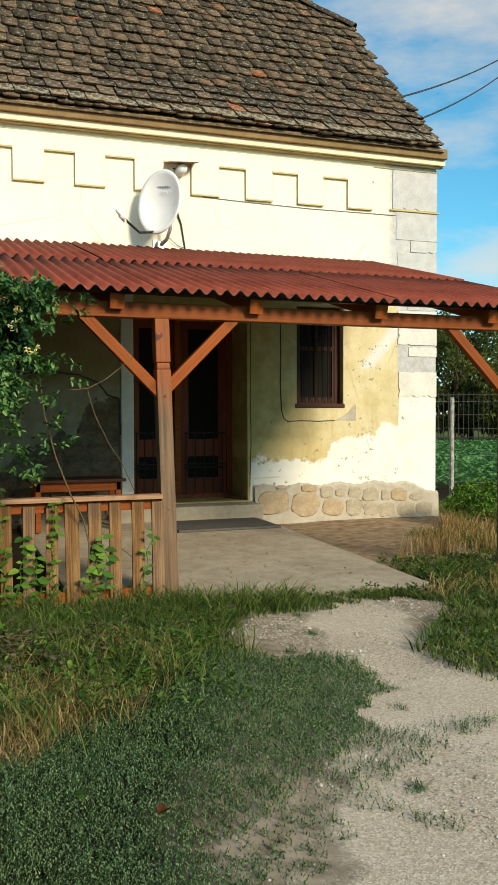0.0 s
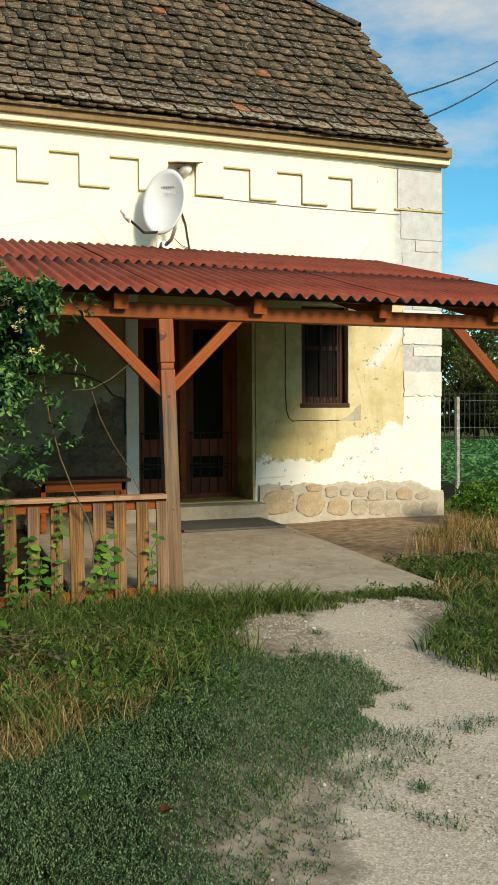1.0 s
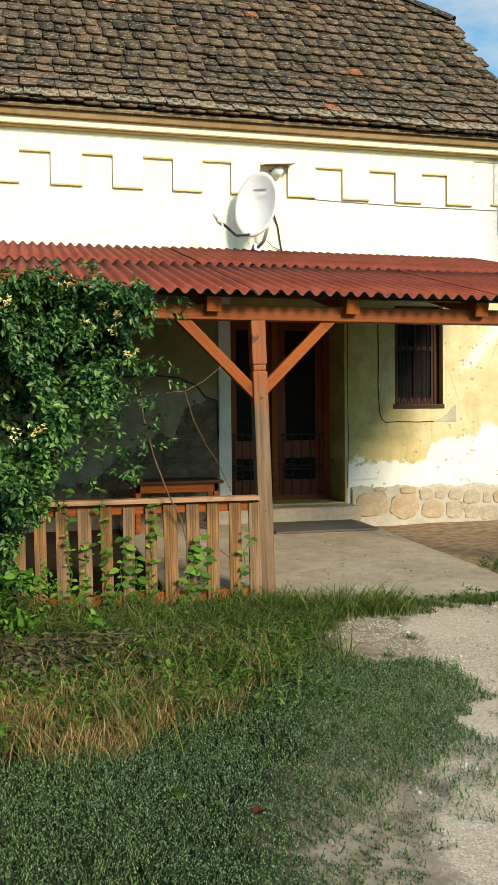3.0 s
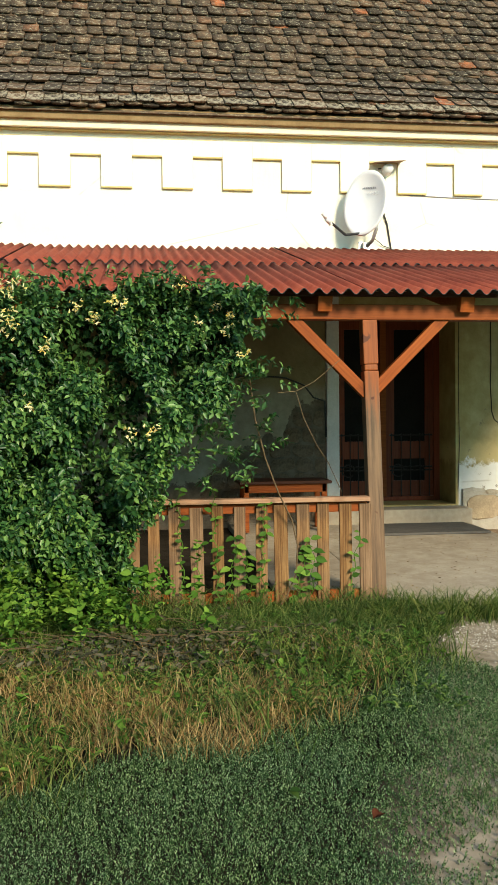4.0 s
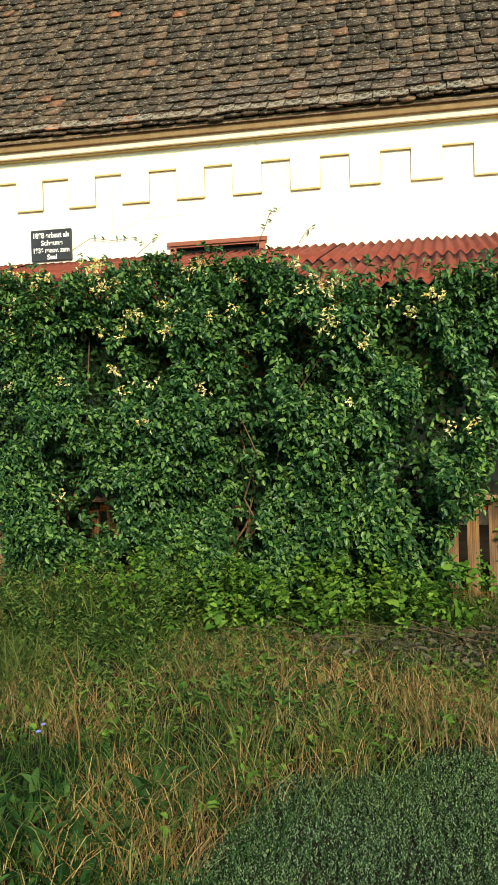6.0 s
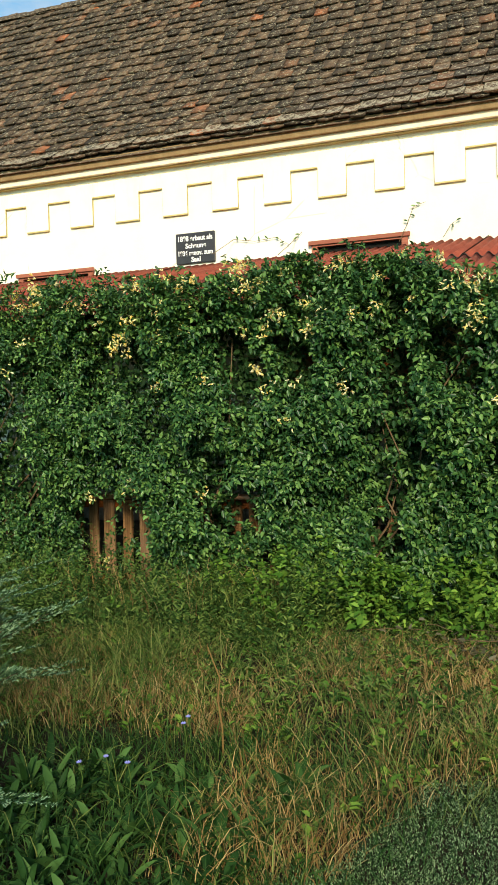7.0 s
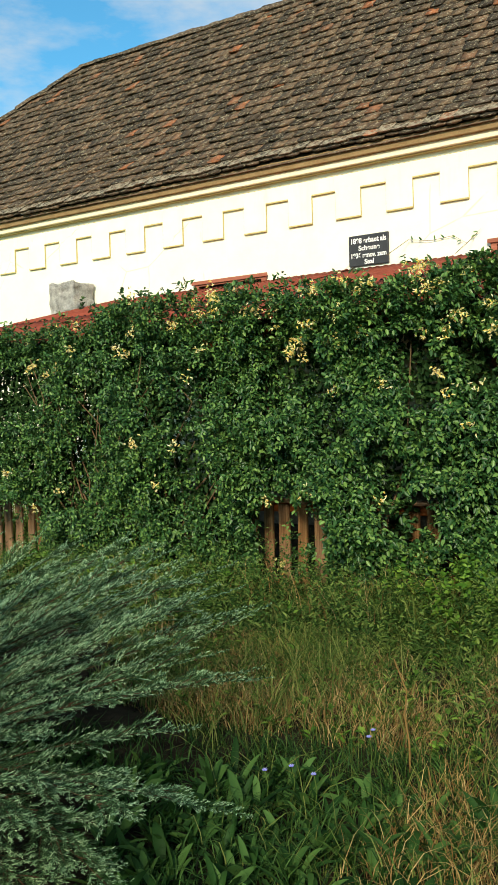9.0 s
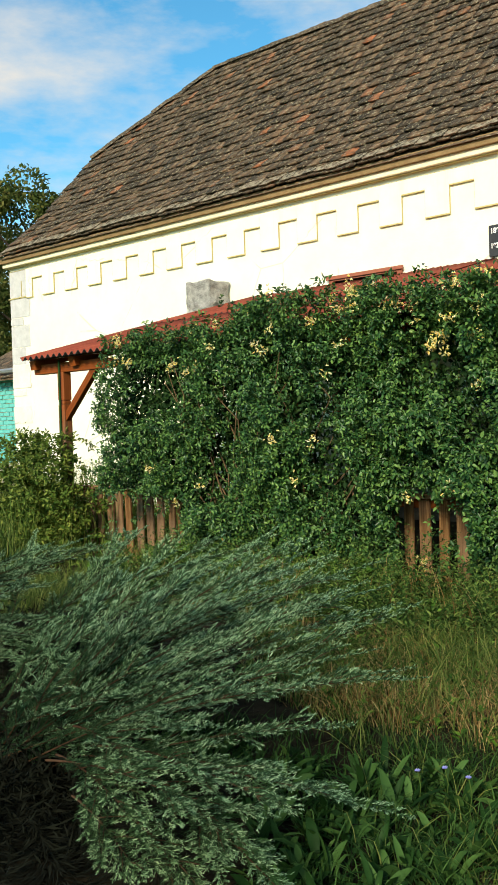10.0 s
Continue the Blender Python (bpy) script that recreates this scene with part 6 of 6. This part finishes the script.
for x, y, turn, mat, label in ((0.68, 2.46, 40, "fallen", "curled reddish-brown fallen leaf on the knotgrass"), (0.46, 2.62, -60, "weed", "yellowish green fallen leaf on the knotgrass")):
    ob = leaves("fallen_leaf", np.array([[-0.04, 0, 0.0], [-0.035, 0.004, 0.003]]), np.array([[1.0, 0, 0.15], [0.9, 0.3, 0.35]]), np.array([[0, 0.2, 1.0], [0, -0.4, 1.0]]), np.array([0.058, 0.042]), np.array([0.03, 0.022]), M[mat])
    ob.matrix_basis = pose(x, y, 0.055, 5, 4, turn)
    tagged(ob, label, "leaf")
bm = bmesh.new()
tube(bm, [(-1.36, 2.87, 0.0), (-1.36, 2.87, 0.1), (-1.375, 2.87, 0.2), (-1.365, 2.87, 0.28), (-1.41, 2.87, 0.39)], 0.004, 6, 0.6)
tagged(part("dry_stalk", bm, M["straw"]), "bent pale dry stalk standing in the meadow", "stalk")

# ---- juniper ----
def plume(start, mid, tip, out, wood_bm, width, r0):
    """One feathered branch: shoots in a flat spray along its outer part. Adds (base, way, length, side, place along) rows to out."""
    steps = 26
    line = [start * (1 - t) ** 2 + mid * 2 * t * (1 - t) + tip * t * t for t in [k / steps for k in range(steps + 1)]]
    tube(wood_bm, line[:steps - 3:2], r0, 5, 0.25)
    n = int((tip - start).length / 0.0095)
    lean = Vector((rnd.gauss(0, 0.25), rnd.gauss(0, 0.25), 1)).normalized()
    for i in range(n):
        t = 0.12 + 0.88 * i / n
        k = min(steps - 1, int(t * steps))
        p, d = line[k].lerp(line[k + 1], t * steps - k), (line[k + 1] - line[k]).normalized()
        side = d.cross(lean).normalized()
        ln = width * min(1.0, 0.35 + 1.6 * t) * (1 - t) ** 0.8 + 0.014
        sg = 1 if i % 2 else -1
        way = (d + side * sg * rnd.uniform(0.35, 0.8) + lean * rnd.uniform(-0.2, 0.45)).normalized()
        out.append((*p, *way, ln * (rnd.uniform(0.6, 1.05) if rnd.random() < 0.85 else rnd.uniform(1.1, 1.6)), *side, t))
    return line


def make_juniper(bx, by, tips, inner=20, litter=80):
    """Arching branches in loose tiers, each with finer plumes towards its end, over needles blackened for shade."""
    jun = thing("juniper", "spreading blue-green juniper with feathery arching branches", "shrub", at=(0, 0, 0))
    wood_bm = bmesh.new()
    base = Vector((bx, by, 0.02))
    rows = []
    for tip in [Vector(t) for t in tips]:
        start = base + Vector((rnd.gauss(0, 0.16), rnd.gauss(0, 0.16), 0))
        if tip.z < 0.35:                                # low branches are bare near the heart
            start = start.lerp(tip, 0.5) + Vector((0, 0, 0.1))
        mid = start.lerp(tip, 0.52)
        mid.z = start.z + (tip.z - start.z) * rnd.uniform(0.45, 0.7) + 0.05
        line = plume(start, mid, tip, rows, wood_bm, rnd.uniform(0.085, 0.13), 0.004)
        for q in range(rnd.randrange(6, 9)):
            k = rnd.randrange(8, 23)
            p, d = line[k], (line[k + 1] - line[k]).normalized()
            side = d.cross(Vector((0, 0, 1))).normalized() * (1 if q % 2 else -1)
            ln = rnd.uniform(0.16, 0.34) * (1.25 - k / 26)
            end = p + (d + side * rnd.uniform(0.25, 0.6) + Vector((0, 0, rnd.uniform(-0.25, 0.3)))).normalized() * ln
            plume(p, p.lerp(end, 0.5) + Vector((0, 0, 0.012)), end, rows, wood_bm, rnd.uniform(0.06, 0.085), 0.002)
    R = np.array(rows)
    up = np.array([0, 0, 1.0])
    every = R
    for name, f0, f1, n, mat in (("spray", 0.0, 0.62, 10, "juniper"), ("old_growth", 0.5, 1.0, 8, "juniper"), ("new_growth", 0.42, 1.0, 10, "juniper_tip")):
        R = every if name == "spray" else every[(every[:, 10] > 0.4) == (name == "new_growth")]
        S0, SD, SL, SS = R[:, 0:3], R[:, 3:6], R[:, 6], R[:, 7:10]
        A, W, L = [S0 + SD * (SL * f0)[:, None]], [SD], [SL * (f1 - f0)]
        T = [np.full(len(SL), 0.0018)]
        for b in range(n):
            f = f0 + (f1 - f0) * (b + rng.random(len(SL))) / n
            o = S0 + SD * (SL * f)[:, None]
            sg = 1 if b % 2 else -1
            bd = unit(SD + SS * sg * rng.uniform(0.35, 0.8, (len(SL), 1)) + rng.normal(size=SD.shape) * 0.2 + up * 0.12)
            bl = np.minimum(SL * 0.42, rng.uniform(0.012, 0.024, len(SL))) * (1.2 - 0.5 * f)
            A.append(o), W.append(bd), L.append(bl), T.append(np.full(len(SL), 0.0018))
            A.append(o + bd * (bl * 0.45)[:, None]), W.append(unit(bd + SS * -sg * 0.55 + rng.normal(size=SD.shape) * 0.2)), L.append(bl * 0.6), T.append(np.full(len(SL), 0.0016))
        A, W, L, T = np.concatenate(A), np.concatenate(W), np.concatenate(L), np.concatenate(T)
        leaves(name, A, W, rng.normal(size=A.shape) * 0.5 + up, L, T, M[mat], jun, droop=0.0, simple=True)
    tagged(part("wood", wood_bm, M["juniper_wood"], jun), kind="stuff")
    m = inner * 600                                     # inner needles, almost black to paint the shade inside
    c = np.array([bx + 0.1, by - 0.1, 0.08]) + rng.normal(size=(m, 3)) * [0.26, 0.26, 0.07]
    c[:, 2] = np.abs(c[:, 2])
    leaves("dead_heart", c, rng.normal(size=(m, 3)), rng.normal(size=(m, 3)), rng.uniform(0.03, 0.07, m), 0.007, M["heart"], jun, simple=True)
    m = litter * 400                                    # needles on the ground, black to paint the shade under the branches
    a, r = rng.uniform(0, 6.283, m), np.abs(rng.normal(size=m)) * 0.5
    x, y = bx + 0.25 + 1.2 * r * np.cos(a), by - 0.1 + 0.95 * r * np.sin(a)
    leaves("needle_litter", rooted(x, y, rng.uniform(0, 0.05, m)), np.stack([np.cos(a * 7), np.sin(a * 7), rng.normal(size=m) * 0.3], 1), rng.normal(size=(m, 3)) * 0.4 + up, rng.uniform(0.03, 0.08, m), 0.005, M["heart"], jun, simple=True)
    return jun


make_juniper(-3.0, 1.75, [(-1.95, 2.75, 0.62), (-2.15, 3.0, 0.66), (-2.45, 2.95, 0.74), (-2.75, 3.1, 0.76), (-2.9, 2.7, 0.8), (-2.55, 2.3, 0.78), (-2.2, 2.3, 0.72), (-1.85, 1.75, 0.55), (-2.0, 1.55, 0.52), (-2.4, 1.75, 0.68), (-1.62, 2.15, 0.56), (-2.5, 1.85, 0.6), (-2.75, 2.2, 0.7), (-2.35, 2.05, 0.62), (-2.65, 2.6, 0.66), (-2.95, 2.95, 0.7), (-1.20, 1.60, 0.37), (-1.44, 2.08, 0.52), (-1.8, 2.7, 0.58), (-1.62, 2.35, 0.46), (-1.45, 1.75, 0.28), (-1.9, 2.2, 0.62), (-2.2, 2.6, 0.66), (-1.55, 1.9, 0.42), (-2.0, 2.45, 0.62),
                          (-1.5, 1.5, 0.2), (-1.35, 1.45, 0.14), (-1.6, 1.42, 0.1), (-1.85, 1.4, 0.25), (-1.8, 1.36, 0.15), (-1.72, 1.48, 0.3), (-1.95, 1.5, 0.33), (-1.5, 1.55, 0.32), (-2.5, 3.2, 0.64), (-2.0, 2.9, 0.52), (-1.7, 1.9, 0.5), (-2.2, 1.5, 0.6),
                          (-1.75, 1.6, 0.46), (-2.05, 1.9, 0.62), (-1.75, 2.25, 0.6), (-1.95, 2.6, 0.66), (-2.25, 2.8, 0.7), (-2.6, 2.5, 0.74), (-2.3, 2.0, 0.72), (-2.5, 3.1, 0.7), (-2.4, 2.2, 0.7), (-2.7, 2.8, 0.68), (-2.3, 2.9, 0.55), (-2.1, 2.6, 0.4), (-2.6, 3.0, 0.45), (-2.4, 2.6, 0.5)])
make_juniper(-4.3, 2.7, [(-2.9, 3.3, 0.62), (-3.3, 3.7, 0.58), (-2.6, 2.9, 0.6), (-3.9, 4.1, 0.58), (-4.8, 4.2, 0.55), (-3.2, 2.6, 0.66), (-3.6, 3.0, 0.68), (-5.4, 3.7, 0.55), (-2.75, 3.6, 0.46), (-4.2, 3.4, 0.64), (-2.5, 2.75, 0.45), (-2.3, 3.0, 0.42), (-2.7, 2.5, 0.5), (-3.0, 2.9, 0.5)], inner=16)
make_juniper(-5.3, 2.5, [(-4.3, 3.0, 0.6), (-4.0, 2.8, 0.62), (-3.8, 2.7, 0.6), (-3.6, 2.5, 0.64), (-4.2, 2.6, 0.58), (-3.9, 2.4, 0.6), (-3.5, 2.3, 0.58), (-3.4, 2.1, 0.54), (-3.6, 2.2, 0.5), (-4.5, 3.3, 0.55), (-3.3, 2.0, 0.52), (-4.4, 3.0, 0.5), (-4.1, 2.9, 0.48), (-3.2, 2.2, 0.6), (-4.7, 3.6, 0.55), (-4.3, 3.5, 0.55), (-3.9, 3.2, 0.6), (-3.1, 2.1, 0.38), (-2.9, 2.0, 0.38), (-3.2, 2.2, 0.36), (-2.8, 1.9, 0.36), (-3.3, 2.3, 0.42), (-3.05, 2.25, 0.46), (-2.75, 2.05, 0.44), (-3.5, 2.2, 0.38), (-2.6, 1.8, 0.4)], inner=16)

# bush and tall stalks at the far end of the porch
m = 1500
x, y, z = rng.normal(-7.5, 0.45, m), rng.normal(5.25, 0.2, m), rng.uniform(0.05, 1.3, m)
ok = z < 1.22 - 0.75 * ((x + 7.55) / 0.85) ** 2
at, w_, u_, l_ = sprigs(np.stack([x, y, z], 1)[ok], rng.normal(size=(ok.sum(), 3)) * 0.5 + [0, -0.5, 0.4], 10, 0.055)
tagged(leaves("bush", at, w_, u_, l_, l_ * 0.5, M["bush"]), "yellow-green leafy bush at the end of the porch", "shrub", kind="stuff")
x, y = tufts(-10.5, -6.9, 4.8, 7.4, 170, 16, 0.1)
grass("tall_stalks", "tall yellow-green grass stalks beside the porch end", x, y, rng.uniform(0.5, 1.25, len(x)), M["bush"], 0.006, 0.22)
x, y = tufts(-11, -6.8, 4.2, 8.5, 380, 16, 0.1)
grass("far_grass", "long green grass beyond the juniper", x, y, rng.uniform(0.2, 0.6, len(x)), M["grass"], 0.008, 0.3)


# ---- roof tiles ----
def tile_mesh(name, seed, mat):
    r = random.Random(seed)
    w, l = 0.086, 0.33
    prof = [(-w, l), (-w, 0.03 + r.uniform(-0.01, 0.01)), (-w * 0.8, 0.008 + r.uniform(0, 0.006)), (-w * 0.3, r.uniform(-0.005, 0.005)), (w * 0.3, r.uniform(-0.005, 0.005)), (w * 0.8, 0.01 + r.uniform(-0.004, 0.006)), (w, 0.03 + r.uniform(-0.01, 0.01)), (w, l)]
    top = [(x, y, 0.024 + r.uniform(-0.004, 0.004)) for x, y in prof]
    bot = [(x * 0.96, y + (0.03 if y < 0.1 else 0.0), -0.003) for x, y in prof]
    n = len(prof)
    f = [tuple(range(n))[::-1]] + [(i, i + 1, n + i + 1, n + i) for i in range(n - 1)]
    me = bpy.data.meshes.new(name)
    me.from_pydata(top + bot, [], f)
    me.materials.append(mat)
    return me


tile_one = [tile_mesh("tile", s, M["tile_one"]) for s in range(5)]
tile_eave = [tile_mesh("tile", s, M["tile_old"]) for s in range(5)]
proto = [np.array([v.co for v in me.vertices]) for me in tile_one]
EXPO = 0.224
SV, SF, nv, single = [], [], 0, 0
S_KINK = KINK * math.hypot(1, TAN_LOW)


def on_slope(s):
    """Place (y, z) and pitch at s metres up the front slope."""
    a = math.atan(TAN_LOW if s < S_KINK else TAN_UP)
    y0, z0, s0 = (EAVE_Y, EAVE_Z, 0.0) if s < S_KINK else (EAVE_Y + KINK, roof_up(EAVE_Y + KINK), S_KINK)
    return y0 + (s - s0) * math.cos(a), z0 + (s - s0) * math.sin(a), a


courses = int((S_KINK + (RIDGE_Y - EAVE_Y - KINK) * math.hypot(1, TAN_UP)) / EXPO) + 1
for c in range(courses):
    for layer in (0, 1):                                   # each course is laid double
        s0 = c * EXPO + (-0.018 if layer == 0 else 0.014)
        yy = on_slope(s0)[0]
        lo = WEST + 0.0 if yy < HIP_W else WEST + (yy - HIP_W) / (RIDGE_Y - HIP_W) * (RX_W - WEST)
        hi = EAST if yy < HIP_E else EAST - (yy - HIP_E) / (RIDGE_Y - HIP_E) * (EAST - RX_E)
        x = lo + 0.09 * layer + rnd.uniform(0, 0.03)
        row_sag = 0.01 * math.sin(c * 1.3)
        while x < hi - 0.03:
            sag = 0.018 * math.sin(x * 0.9 + c * 0.5) + 0.012 * math.sin(x * 2.3 + c)
            s = s0 + sag + rnd.uniform(-0.017, 0.017) - (0.03 if rnd.random() < 0.03 else 0)
            lift = (0.0 if layer == 0 else 0.028) + rnd.uniform(0, 0.02)
            ty, tz, phi = on_slope(s)
            tilt = math.degrees(phi) - 7.0 + rnd.uniform(-1.6, 1.2)
            m = pose(x, ty - lift * math.sin(phi), tz + lift * math.cos(phi) - 0.012, tilt, rnd.uniform(-1.5, 1.5), rnd.uniform(-2.2, 2.2))
            j = rnd.randrange(5)
            if layer == 1 and (c == 0 or (c < 4 and -3.0 < x)) and single < 300:
                ob = new("tile", (tile_eave if c == 0 else tile_one)[j])
                ob.parent = roof
                ob.matrix_basis = m
                single += 1
            else:
                mm = np.array(m)
                SV.append(proto[j] @ mm[:3, :3].T + mm[:3, 3])
                SF.append(j * 0 + nv)
                nv += 16
            x += 0.179 + rnd.uniform(-0.006, 0.008)
V = np.concatenate(SV)
o = np.array(SF)[:, None]
quad_f = np.array([[i, i + 1, 8 + i + 1, 8 + i] for i in range(7)])
top_f = np.array([[0, 7, 6, 1], [1, 6, 5, 2], [2, 5, 4, 3]])
F = (o[:, None] + np.concatenate([quad_f, top_f])[None]).reshape(-1, 4)
tagged(quads("tile_field", V, F, M["tile_many"], roof), kind="stuff")

# ridge and hip caps, half-round tiles bedded in mortar
cap = bmesh.new()
ring = [[cap.verts.new((0.02 * i + y, 0.095 * math.cos(t) * (1 - 0.1 * i), 0.085 * math.sin(t) * (1 - 0.1 * i))) for t in np.linspace(0, math.pi, 9)] for i, y in enumerate((0, 0.38))]
for a, b in zip(ring[0], ring[0][1:]):
    k = ring[0].index(a)
    cap.faces.new((a, b, ring[1][k + 1], ring[1][k]))
cap_me = mesh_of("ridge_tile", cap, M["tile_one"], True)
for p, q in (((WEST + 0.05, HIP_W), (RX_W, RIDGE_Y)), ((RX_W, RIDGE_Y), (RX_E, RIDGE_Y)), ((EAST - 0.05, HIP_E), (RX_E, RIDGE_Y))):
    a = Vector((p[0], p[1], roof_up(p[1]) + 0.02))
    b = Vector((q[0], q[1], roof_up(q[1]) + 0.02))
    n = int((b - a).length / 0.36)
    d = (b - a).normalized()
    for i in range(n):
        c = a.lerp(b, i / n)
        ob = new("ridge_tile", cap_me)
        ob.parent = roof
        yw = math.degrees(math.atan2(d.y, d.x))
        ob.matrix_basis = pose(c.x, c.y, c.z + rnd.uniform(-0.01, 0.01) - 0.05 * math.sin(math.pi * i / n) * (n > 20), 0, -math.degrees(math.asin(d.z)) + rnd.uniform(-2, 2), yw + rnd.uniform(-2, 2))
